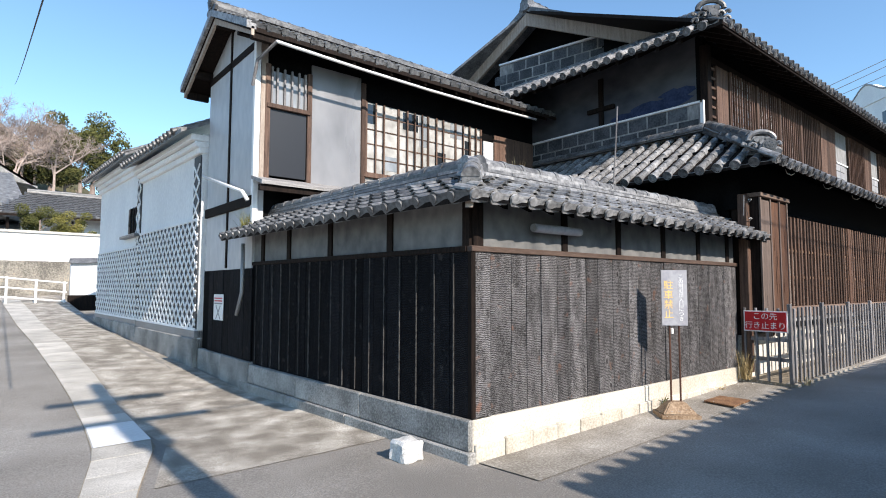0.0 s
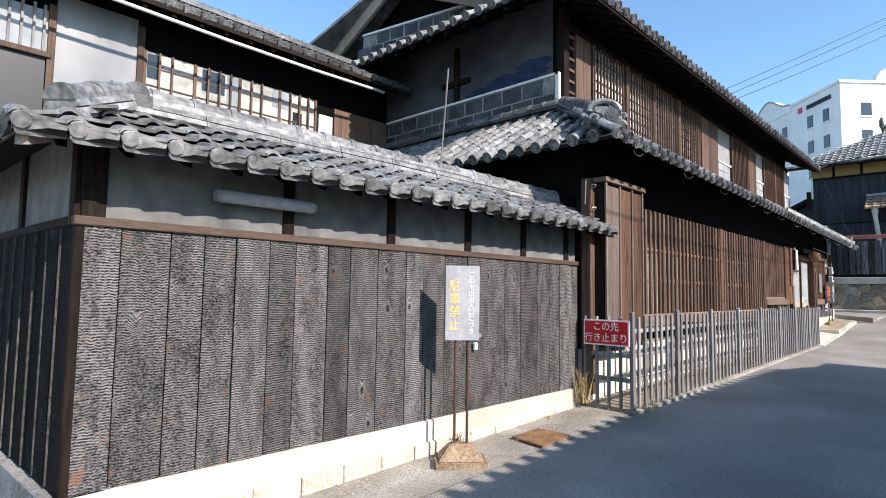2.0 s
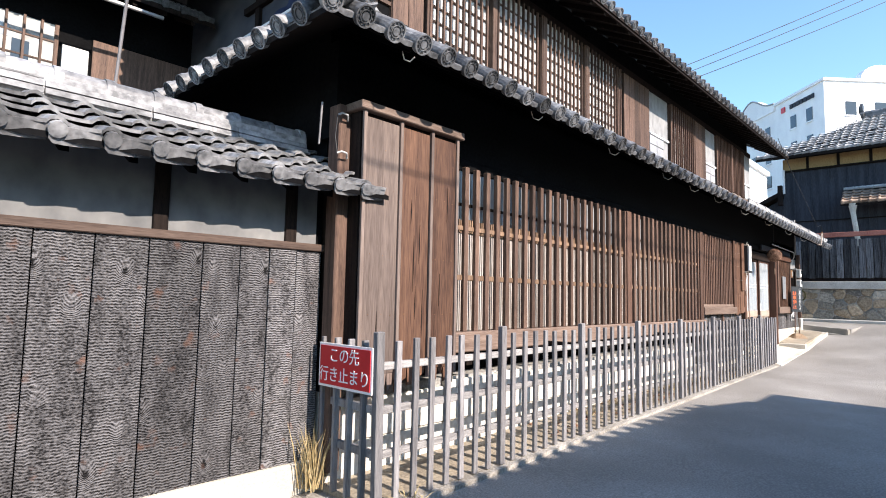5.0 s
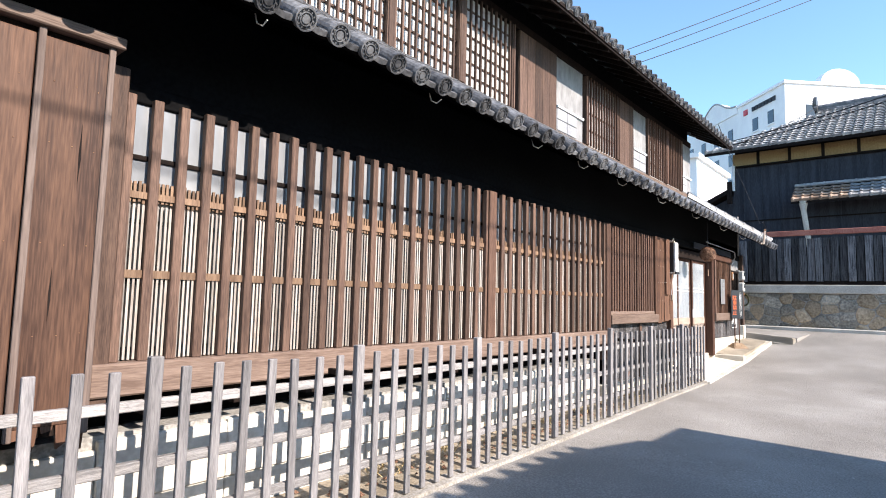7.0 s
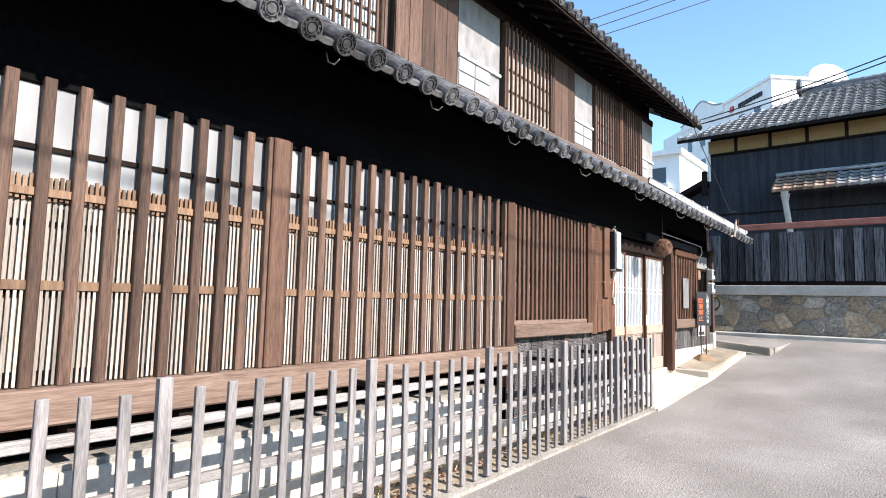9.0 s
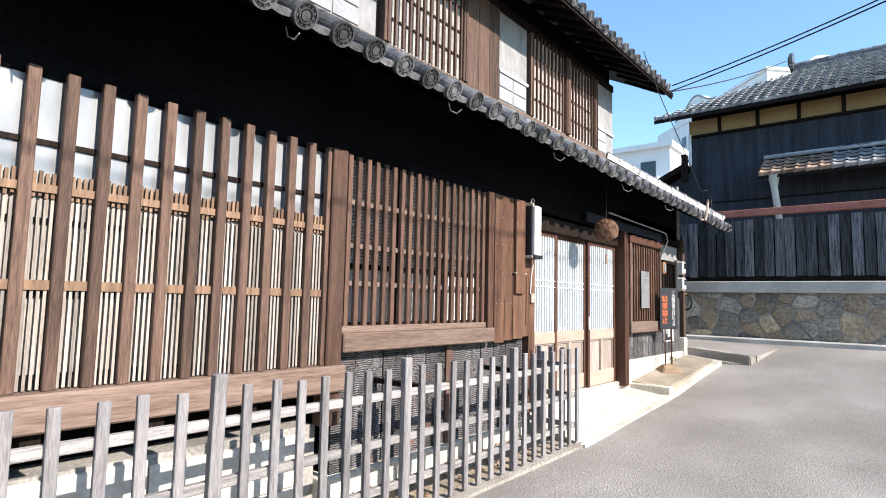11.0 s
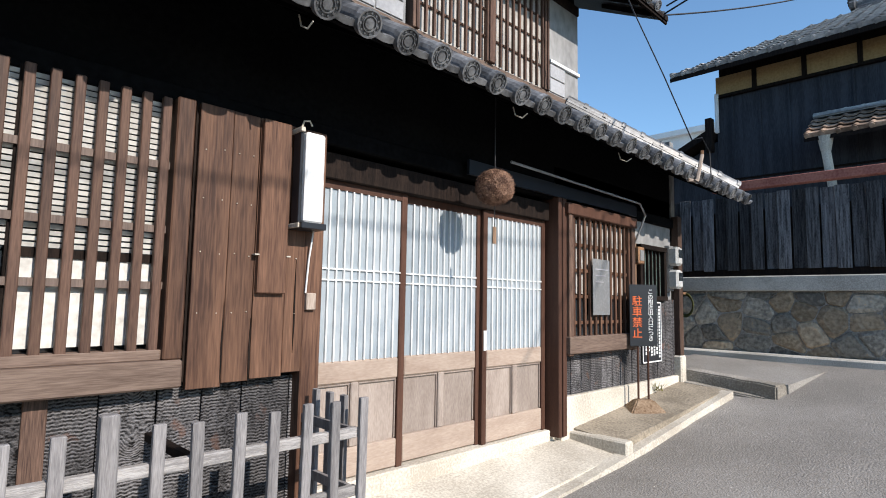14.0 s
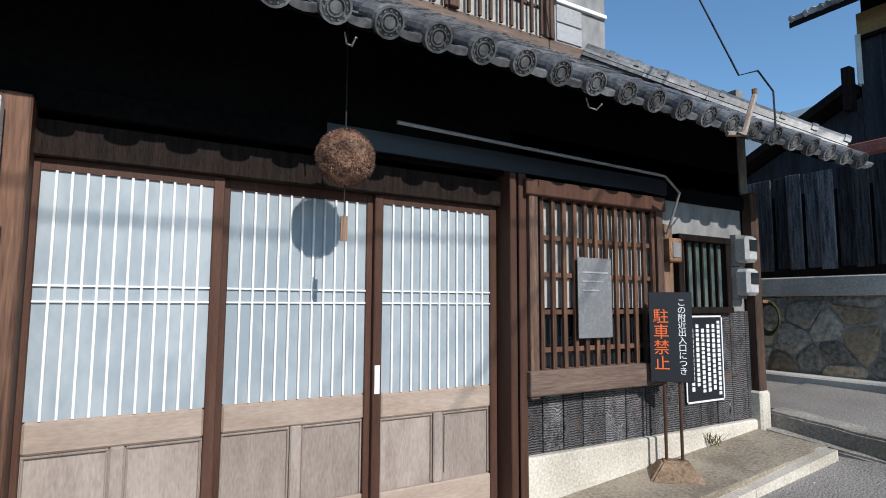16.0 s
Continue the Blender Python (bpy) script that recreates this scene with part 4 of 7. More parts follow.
    lay(skirt, (ux, 12.4, ue), (0, -1, 0), (1, 0, wk), 28, 0.287, lambda s: (0, min((gx - ux) * ss, max(0.05, (12.4 - uy - s) * ss))), "round", TILE_PALE, parts_rows=5, row=0.26)
    ridge("hip_ridge", (gx, uy + 2.2, 7.63), (ux + 0.4, uy + 0.42, ue + 0.28), t, 3, 0.3)
    demon_tile((ux + 0.36, uy + 0.38, ue + 0.2), (-1, -0.8, 0), t, 0.5)
    # eave shade carried by the near-black wood of board and rafters
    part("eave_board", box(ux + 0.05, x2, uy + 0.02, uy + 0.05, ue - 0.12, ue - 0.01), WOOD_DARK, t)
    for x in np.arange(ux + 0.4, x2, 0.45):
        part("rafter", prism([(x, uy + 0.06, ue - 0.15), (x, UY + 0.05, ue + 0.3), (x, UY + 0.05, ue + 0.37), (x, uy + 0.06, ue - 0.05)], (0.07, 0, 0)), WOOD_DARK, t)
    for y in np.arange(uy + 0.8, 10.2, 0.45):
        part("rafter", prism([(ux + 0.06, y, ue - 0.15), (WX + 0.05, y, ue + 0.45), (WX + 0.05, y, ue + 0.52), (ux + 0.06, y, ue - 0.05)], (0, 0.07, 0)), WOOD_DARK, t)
    # gable
    part("gable_wall", prism([(gx + 0.35, uy + 2.4, 7.5), (gx + 0.35, 14.3, 7.5), (gx + 0.35, ry, rz - 0.15)], (0.1, 0, 0)), BLACK, t, "black recessed gable")
    for sgn in (-1, 1):
        ya = ry + sgn * 4.15
        bm = prism([(gx - 0.3, ry, rz - 0.02), (gx - 0.3, ya, rz - 4.15 * k - 0.02), (gx - 0.3, ya, rz - 4.15 * k - 0.4), (gx - 0.3, ry, rz - 0.45)], (0.09, 0, 0))
        part("bargeboard", bm, WOOD_PALE, t, "weathered grey-brown bargeboard")
        bm = prism([(gx - 0.36, ry, rz + 0.12), (gx - 0.36, ya, rz - 4.15 * k + 0.12), (gx - 0.36, ya, rz - 4.15 * k - 0.03), (gx - 0.36, ry, rz - 0.03)], (0.3, 0, 0))
        part("verge_tiles", bm, TILE, t)
    turn = Matrix.Translation((12.39, 8.24, 0)) @ Matrix.Rotation(radians(11), 4, "Z")
    gb = part("tile_band", box(0.0, 0.1, -0.6, 3.42, 7.4, 8.32), PLASTER_OLD, t, "gable band of dark square tiles with white joints")
    gb.data.transform(turn)
    for r in range(3):
        for c in range(9 - (r == 2)):
            piece("square_tile", tile_me, turn @ Matrix.Translation((0.0, -0.55 + c * 0.44 + 0.22 * (r % 2), 7.42 + r * 0.3)) @ Matrix.Diagonal((1, 0.93, 1, 1)), gb)
    part("band_rail", box(-0.05, 0.1, -0.6, 3.42, 8.32, 8.37), PLASTER, gb).data.transform(turn)
    ridge("main_ridge", (gx - 0.4, ry, rz), (x2, ry, rz), t, 5, 0.4, cap=0.11)

    # lower front, along x
    base = part("foundation", box(9.98, 18.5, 4.14, 4.4, 0.0, 0.9), MORTAR, t, "cream-white block foundation")
    x = 9.98
    while x < 18.3:
        w = min(random.uniform(0.45, 0.95), 18.5 - x)
        for za, zb in ((0.1, 0.47), (0.478, 0.86 + random.uniform(-0.05, 0.04))):
            part("block", box(x + 0.003, x + w - 0.003, 4.1 + random.uniform(-0.008, 0.01), 4.2, za, zb, bevel=0.008), PLASTER_CREAM, base)
        x += w
    shut = part("shutter_box", box(10.05, 11.24, 3.87, 4.3, 1.0, 3.24), WOOD_DARK, t, "tall brown plank shutter box")
    for i in range(3):
        a = 10.08 + i * 0.385
        ob = part("plank", box(a + 0.006, a + 0.379, 3.84, 3.872, 1.06 + 0.05 * (i % 2), 3.2, bevel=0.005), (WOOD_ROSE, WOOD_RED, WOOD_RED)[i], shut)
        for q in range(5):
            xq, l = a + 0.01 + 0.074 * q, random.uniform(0.03, 0.22)
            part("splinter", prism([(xq, 3.845, 1.08 + 0.05 * (i % 2)), (xq + 0.07, 3.845, 1.08 + 0.05 * (i % 2)), (xq + 0.06, 3.845, 1.07 - l * random.uniform(0.5, 1)), (xq + 0.012, 3.845, 1.07 - l)], (0, 0.022, 0)), (WOOD_ROSE, WOOD_RED, WOOD_RED)[i], shut)
    for x in (10.05, 10.46, 10.85, 11.2):
        part("batten", box(x, x + 0.035, 3.82, 3.85, 1.0, 3.24, bevel=0.004), WOOD_ROSE, shut)
    for x, z, l in ((10.66, 1.75, 0.5), (10.69, 1.5, 0.3), (10.73, 2.0, 0.35), (10.78, 1.35, 0.42), (11.0, 1.62, 0.3), (10.62, 2.35, 0.22), (11.09, 2.4, 0.35), (10.25, 1.3, 0.28)):
        part("crack", prism([(x, 3.837, z), (x + 0.009, 3.837, z + l * 0.4), (x + 0.004, 3.837, z + l), (x - 0.004, 3.837, z + l * 0.5)], (0, 0.01, 0)), WOOD_DARK, shut)
    part("cap", box(10.0, 11.28, 3.79, 4.3, 3.24, 3.31, bevel=0.008), WOOD_SIDE, shut)
    part("jamb", box(11.245, 11.37, 3.96, 4.12, 1.1, 3.2, bevel=0.008), WOOD, t)
    part("post", box(9.93, 10.05, 4.0, 4.15, 0.3, 3.3, bevel=0.01), WOOD, t)

    # long lattice
    sill = part("sill", box(11.26, 18.62, 3.93, 4.14, 1.16, 1.36, bevel=0.012), WOOD_SIDE, t, "thick brown sill beam")
    for x in np.arange(11.6, 18.4, 0.62):
        part("joist_end", box(x, x + 0.09, 4.0, 4.15, 1.02, 1.16), WOOD_DARK, t)
    for j, (xa, xb, pane) in enumerate(((11.4, 15.28, SKYGLASS), (15.42, 18.45, SKYGLASS))):
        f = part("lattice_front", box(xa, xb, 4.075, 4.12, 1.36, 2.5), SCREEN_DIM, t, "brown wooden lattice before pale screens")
        part("upper_pane", box(xa, xb, 4.095, 4.115, 2.5, 3.06), pane, f, "old glass above the lattice, sky reflection in its colour")
        n = round((xb - xa) / 0.1756)
        thick = mesh_of("bar", box(-0.031, 0.031, 4.0, 4.055, 1.36, 3.06, bevel=0.005), WOOD)
        thin = mesh_of("thin_bar", box(-0.0075, 0.0075, 4.04, 4.06, 1.37, 2.36), STRIP)
        stub = mesh_of("bar_stub", box(-0.0085, 0.0085, 4.042, 4.06, 2.365, 2.5), WOOD_LIT)
        step = (xb - xa) / n
        for i in range(n + 1):
            piece("bar", thick, Matrix.Translation((xa + step * i, random.uniform(-0.006, 0.006), 0)), f)
        for i in range(n):
            for q in (1, 2, 3, 4):
                at = xa + step * (i + 0.09 + 0.164 * q)
                piece("thin_bar", thin, Matrix.Translation((at, random.uniform(-0.003, 0.003), random.uniform(-0.004, 0.0))), f)
                piece("bar_stub", stub, Matrix.Translation((at, random.uniform(-0.003, 0.003), random.uniform(0, 0.02))), f)
        for z, h in ((1.91, 0.026), (2.42, 0.022)):
            part("cross_bar", box(xa, xb, 4.03, 4.046, z - h, z + h), WOOD_LIT, f)
        # black strips stand in for the shaded gaps between screen and bars
        for z, h in ((1.862, 0.018), (2.25, 0.016), (1.405, 0.04)):
            part("slot", box(xa, xb, 4.064, 4.072, z - h, z + h), BLACK, f, "black strip drawn as the dark gap behind the thin bars")
        part("cross_bar", box(xa, xb, 4.08, 4.1, 2.66, 2.69), WOOD_DARK, f)
    for x, w in ((15.28, 0.14), (18.45, 0.15)):
        part("post", box(x, x + w, 3.97, 4.12, 0.9 if x > 18 else 1.36, 3.06, bevel=0.01), WOOD_BAR, t)
    # second lattice over charred boards
    f = part("lattice_window", box(18.6, 20.6, 4.13, 4.15, 1.5, 3.05), DARKGLASS, t, "wooden lattice window before a white slatted blind")
    slat = mesh_of("blind_slat", prism([(18.62, 4.085, 0.0), (18.62, 4.091, 0.0), (18.62, 4.083, 0.021), (18.62, 4.077, 0.021)], (1.96, 0, 0)), BLIND)
    for i in range(29):
        piece("blind_slat", slat, Matrix.Translation((0, 0, 2.17 + i * 0.031)), f)
    for xa, xb in ((18.62, 19.25), (19.27, 19.86), (19.94, 20.56)):
        part("screen_panel", box(xa, xb, 4.09, 4.105, 1.68, 2.14), BLIND, f, "pale lower screen panel")
        part("screen_rail", box(xa, xb, 4.08, 4.1, 2.12, 2.165), WOOD_DARK, f)
    for x in (19.25, 19.88):
        part("screen_stile", box(x, x + 0.05, 4.066, 4.1, 1.66, 3.05), WOOD_DARK, f)
    bar = mesh_of("bar", box(-0.023, 0.023, 4.01, 4.05, 1.65, 3.05, bevel=0.004), WOOD_BAR)
    for i in range(19):
        piece("bar", bar, Matrix.Translation((18.66 + i * 0.1045, random.uniform(-0.003, 0.003), 0)), f)
    for z in (2.0, 2.31, 2.67):
        part("cross_bar", box(18.6, 20.6, 4.045, 4.06, z - 0.02, z + 0.02), WOOD_ROSE, f)
    part("lower_frame", box(18.6, 20.58, 4.0, 4.12, 1.6, 1.655, bevel=0.004), WOOD_SIDE, f)
    part("sill", box(18.6, 20.68, 3.95, 4.12, 1.45, 1.6, bevel=0.01), WOOD_SIDE, t, "thick brown sill under the lattice")
    part("jamb", box(20.58, 20.68, 3.97, 4.12, 1.6, 3.06, bevel=0.008), WOOD_RED, t)
    cw = part("dado", box(18.6, 21.5, 4.12, 4.4, 0.2, 1.48), BLACK, t, "charred board dado")
    boards(cw, Matrix.Translation((18.6, 4.1, 0)), 2.9, 0.5, 1.45, CHAR, 0.24, 0.32)
    part("stay", box(20.0, 20.1, 4.05, 4.08, 0.5, 1.44, bevel=0.005), WOOD, t)
    part("plinth", box(18.5, 21.5, 4.02, 4.4, 0.1, 0.5, bevel=0.012), PALE_BASE, t)
    # plank panel by the door
    pp = part("plank_panel", box(20.7, 21.46, 4.02, 4.2, 1.47, 3.06), WOOD_DARK, t, "rough brown plank panel with torn lower edge")
    for i, w in enumerate((0.2, 0.17, 0.21, 0.16)):
        a = 20.71 + (0, 0.2, 0.37, 0.58)[i]
        zb = 1.45 + (-0.02, 0.0, 0.01, 0.03)[i]
        part("plank", box(a + 0.002, a + w - 0.002, 3.985 + 0.004 * (i % 2), 4.02, zb, 3.06, bevel=0.003), WOOD_RED, pp)
    for x, z, l in ((20.9, 1.42, 0.5), (21.07, 1.42, 0.4), (21.36, 1.6, 0.6)):
        part("crack", prism([(x, 3.982, z), (x + 0.008, 3.982, z + l * 0.3), (x + 0.003, 3.982, z + l), (x - 0.004, 3.982, z + l * 0.5)], (0, 0.01, 0)), WOOD_DARK, pp)
    nail = mesh_of("nail", rod((0, -0.004, 0), (0, 0.004, 0), 0.003, seg=6), PALE_BASE)
    for z in (1.85, 2.2, 2.5, 2.8):
        for x in (20.75, 20.86, 20.95, 21.04, 21.36):
            piece("nail", nail, Matrix.Translation((x, 3.984, z + random.uniform(-0.01, 0.01))), pp)
    rusty = mesh_of("nail", rod((0, -0.004, 0), (0, 0.004, 0), 0.003, seg=6), RUST)
    for z in (1.55, 2.05, 2.6, 2.95):
        for x in (10.16, 10.3, 10.4, 10.56, 10.68, 10.78, 10.94, 11.05, 11.16):
            piece("nail", rusty, Matrix.Translation((x, 3.839, z + random.uniform(-0.01, 0.01))), shut)
    part("jamb", box(21.42, 21.56, 3.98, 4.2, 0.6, 3.06, bevel=0.008), WOOD_RED, t)


main_house()


# ---- picket fence ----
def fence():
    t = thing("picket_fence", (9.95, 3.42, 0.3), "low weathered grey wooden picket fence before the house", "fence")
    pick = mesh_of("picket", box(-0.027, 0.027, -0.012, 0.018, 0.0, 1.02, bevel=0.004), WOOD_GREY)
    post = mesh_of("post", box(-0.036, 0.036, -0.026, 0.03, 0.0, 1.1, bevel=0.006), WOOD_GREY)
    n = 63
    for i in range(n + 1):
        x = 9.93 + 0.1835 * i
        big = i % 8 == 0
        foot = 0.19 + 0.18 * i / n
        tall = (1.385 + (0.065 if big else 0) - foot + random.uniform(-0.012, 0.012)) / (1.1 if big else 1.02)
        piece("post" if big else "picket", post if big else pick, Matrix.Translation((x, 3.40, foot)) @ Matrix.Rotation(random.uniform(-0.012, 0.012), 4, "Y") @ Matrix.Diagonal((1, 1, tall, 1)), t)
    for z in (0.55, 0.87, 1.19):
        part("rail", box(9.9, 21.48, 3.42, 3.465, z - 0.028, z + 0.028, bevel=0.005), WOOD_GREY_X, t)
    for i in range(1, 5):
        piece("picket", pick, Matrix.Translation((9.93, 3.40 + 0.17 * i, 0.19)) @ Matrix.Diagonal((1, 1, 1.16, 1)), t)
    for i in range(1, 5):
        piece("picket", pick, Matrix.Translation((21.48, 3.42 + 0.15 * i, 0.36)) @ Matrix.Rotation(radians(90), 4, "Z"), t)
    for z in (0.55, 0.87, 1.19):
        part("rail", box(9.94, 9.98, 3.45, 4.15, z - 0.028, z + 0.028), WOOD_GREY, t)
        part("rail", box(21.44, 21.465, 3.47, 4.02, z - 0.028, z + 0.028), WOOD_GREY, t)
    for x in (13.0, 16.1, 19.05, 20.55):
        part("brace", box(x, x + 0.045, 3.46, 4.1, 1.165, 1.21, bevel=0.004), WOOD_DARK, t, "dark stay from the fence to the wall")
    tagged(part("kerb", prism([(9.95, 3.34, -0.2), (9.95, 3.5, -0.2), (9.95, 3.5, 0.19), (9.95, 3.34, 0.18)], (11.65, 0, 0.165)), APRON), "pale concrete kerb under the fence", "kerb", kind="structure")
    tagged(part("pavement", prism([(9.95, 3.5, -0.2), (9.95, 4.14, -0.2), (9.95, 4.14, 0.2), (9.95, 3.5, 0.18)], (11.6, 0, 0.16)), DIRT), "earth strip behind the fence", "pavement", kind="structure")


fence()


# ---- neighbours at the end of the street ----
def far_side():
    w = tagged(part("retaining_wall", box(29.75, 30.4, -14, 12, 0.4, 2.42), MORTAR), "rubble stone retaining wall with a concrete coping", "stone wall", kind="structure")
    part("coping", box(29.68, 30.45, -14, 12, 2.2, 2.45, bevel=0.015), CONCRETE, w)
    f = thing("board_fence", (30, 0, 2.45), "dark weathered board fence on the stone wall", "fence")
    me = mesh_of("board", box(0, 0.025, 0.008, 0.192, 2.56, 3.86, bevel=0.004), FENCE_DARK)
    part("rail", box(29.95, 30.02, -14, 10, 2.46, 2.58), WOOD_DARK, f)
    for i in range(62):
        piece("board", me, Matrix.Translation((29.9 + (0.07 if i % 2 else 0), -4 + i * 0.2, random.uniform(-0.01, 0.01))), f)
    part("backing", box(30.0, 30.02, -14, 10, 2.5, 3.6), WOOD_DARK, f)
    part("top_beam", box(29.85, 30.0, -14, 4.4, 3.95, 4.1, bevel=0.01), RED_STEEL, f, "red-brown painted beam")
    h = thing("neighbour_house", (36, 0, 1), "dark tarred two-storey house under a grey tile roof", "house")
    part("wall", box(34.2, 44, -16, 5.75, 0.5, 7.3), NAVY, h, "blue-black boarded wall")
    part("plaster_band", box(34.16, 34.22, -16, 5.75, 7.25, 7.75), OCHRE, h, "ochre plaster band under the eaves")
    part("eave_wall", box(34.26, 43.5, -16, 5.7, 7.3, 8.12), WOOD_DARK, h)
    for y in np.arange(-12, 5.8, 1.05):
        part("stud", box(34.12, 34.2, y, y + 0.1, 7.25, 7.75), WOOD_DARK, h)
    part("band_rail", box(34.1, 34.2, -16, 5.75, 7.2, 7.27), WOOD_DARK, h)
    r = slab("roof", (33.4, 6.6, 7.75), (33.4, -17, 7.75), (37.5, -17, 9.9), (37.5, 3.0, 9.9), 0.12, WOOD_DARK, h, "grey pantile roof")
    s = math.hypot(4.1, 2.15)
    lay(r, (33.4, 6.6, 7.78), (0, -1, 0), (4.1, 0, 2.15), 60, 0.28, lambda q: (0, min(s, (q + 0.1) * s / 3.6)), "pan", TILE_SILVER, parts_rows=3, row=0.27)
    ridge("ridge", (37.5, 3.2, 9.9), (37.5, -17, 9.9), h, 4, 0.4, cap=0.12)
    end_ornament((37.5, 3.25, 9.9), (0, 1, 0), h, 0.7)
    r2 = slab("roof", (33.1, 3.65, 5.52), (33.1, -16, 5.52), (34.2, -16, 6.2), (34.2, 3.65, 6.2), 0.08, WOOD_DARK, h, "pantile canopy")
    lay(r2, (33.1, 3.65, 5.55), (0, -1, 0), (1.1, 0, 0.68), 6, 0.28, lambda q: (0, 1.05), "pan", TILE_RUST, parts_rows=5, row=0.27)
    lay(r2, (33.1, 1.97, 5.55), (0, -1, 0), (1.1, 0, 0.68), 34, 0.28, lambda q: (0, 1.05), "pan", TILE_SILVER, parts_rows=5, row=0.27)
    ridge("canopy_ridge", (34.1, 3.65, 6.22), (34.1, -10, 6.22), h, 1, 0.2, TILE_SILVER, 0.06)
    pipe = part("pipe", rod((33.25, 3.14, 3.9), (33.2, 3.28, 5.2), 0.085, seg=12), PALE_BASE, h, "pale drain pipe")
    part("pipe_head", rod((33.2, 3.28, 5.2), (33.2, 3.28, 5.52), 0.09, None, 12, 0.15), PALE_BASE, pipe)
    # lean-to at the house's end
    part("lean_to_wall", prism([(34.2, 5.76, 0.5), (34.2, 11.5, 0.5), (34.2, 11.5, 3.3), (34.2, 5.76, 6.1)], (4, 0, 0)), NAVY, h, "dark boarded lean-to wall")
    part("lean_to_roof", prism([(33.75, 5.8, 6.16), (33.75, 11.8, 3.2), (33.75, 11.8, 3.36), (33.75, 5.8, 6.34)], (4.6, 0, 0)), WOOD_DARK, h, "dark lean-to roof with a deep verge")
    part("verge_post", box(33.7, 33.9, 5.72, 5.88, 5.75, 6.6, bevel=0.01), WOOD_DARK, h)
    part("corner_pipe", rod((34.1, 5.72, 6.3), (34.1, 5.72, 7.3), 0.05), WHITE_METAL, h, "pale drain pipe at the corner")
    for y in np.arange(-12, 5.6, 0.62):
        part("batten", box(34.17, 34.2, y, y + 0.035, 0.6, 7.2), NAVY, h)
    part("sheet_joint", box(34.165, 34.2, -16, 5.75, 5.05, 5.09), WOOD_DARK, h)
    return w


def litter(name, label, category, n, xs, ys, size, material):
    """Loose small bits lying on the ground."""
    bm = bmesh.new()
    for _ in range(n):
        x, y = random.uniform(*xs), random.triangular(*ys)
        s = size * random.uniform(0.4, 1.2)
        z = (0.2 + 0.16 * (x - 9.95) / 11.6 if y > 3.5 and x < 21.5 else ground_z(x, y)) + 0.002
        a = random.uniform(0, 6.28)
        c, d = math.cos(a) * s, math.sin(a) * s
        vs = [bm.verts.new(p) for p in ((x + c, y + d, z), (x - d * 0.6, y + c * 0.6, z), (x - c, y - d, z), (x + d * 0.6, y - c * 0.6, z), (x, y, z + s * random.uniform(0.4, 0.9)))]
        for k in range(4):
            bm.faces.new((vs[k], vs[(k + 1) % 4], vs[4]))
        bm.faces.new(vs[3::-1])
    tagged(part(name, bm, material), label, category, kind="stuff")


litter("fallen_leaf", "dry brown leaves lying behind the picket fence", "leaves", 260, (12.5, 21.0), (3.52, 4.1, 3.6), 0.035, CEDAR)
litter("grit", "pale grit lying on the asphalt", "grit", 500, (16.0, 29.0), (0.5, 3.25, 2.6), 0.009, CONCRETE)
litter("grit", "pale grit at the foot of the plinth", "grit", 250, (4.0, 9.8), (3.2, 4.1, 3.95), 0.011, CONCRETE)


RETAINING = far_side()


def across():
    """The house opposite, never in view, whose shade lies on the street."""
    h = thing("house_opposite", (10, -6, 0), "plain tiled house on the other side of the street", "house")
    # unseen wall kept dark to bounce less light into the street
    part("wall", box(4.6, 15.9, -10, -4.1, -0.2, 4.4), CHAR_SHADE, h)
    ez = 4.36
    poly = [(4.0, -3.5, ez), (9.8, -2.98, ez), (15.6, -3.16, ez), (16.55, -3.5, ez), (18.0, -7.36, ez), (18.0, -11, ez), (4.0, -11, ez)]
    part("roof", prism(poly, (0, 0, -0.1)), WOOD_DARK, h)
    part("roof_body", prism([(4.0, -3.6, ez), (4.0, -8.0, ez + 2.2), (4.0, -12.5, ez)], (13.5, 0, 0)), TILE, h)
    roll = mesh_of("cover_tile", rod((0, -0.02, -0.03), (0, -0.7, 0.27), 0.09, seg=10), TILE)
    for k in range(41):
        x = 4.1 + 0.29 * k
        piece("cover_tile", roll, Matrix.Translation((x, float(np.interp(x, (4.0, 9.8, 15.6, 16.55), (-3.46, -2.94, -3.12, -3.46))), ez + 0.02)), h)


across()


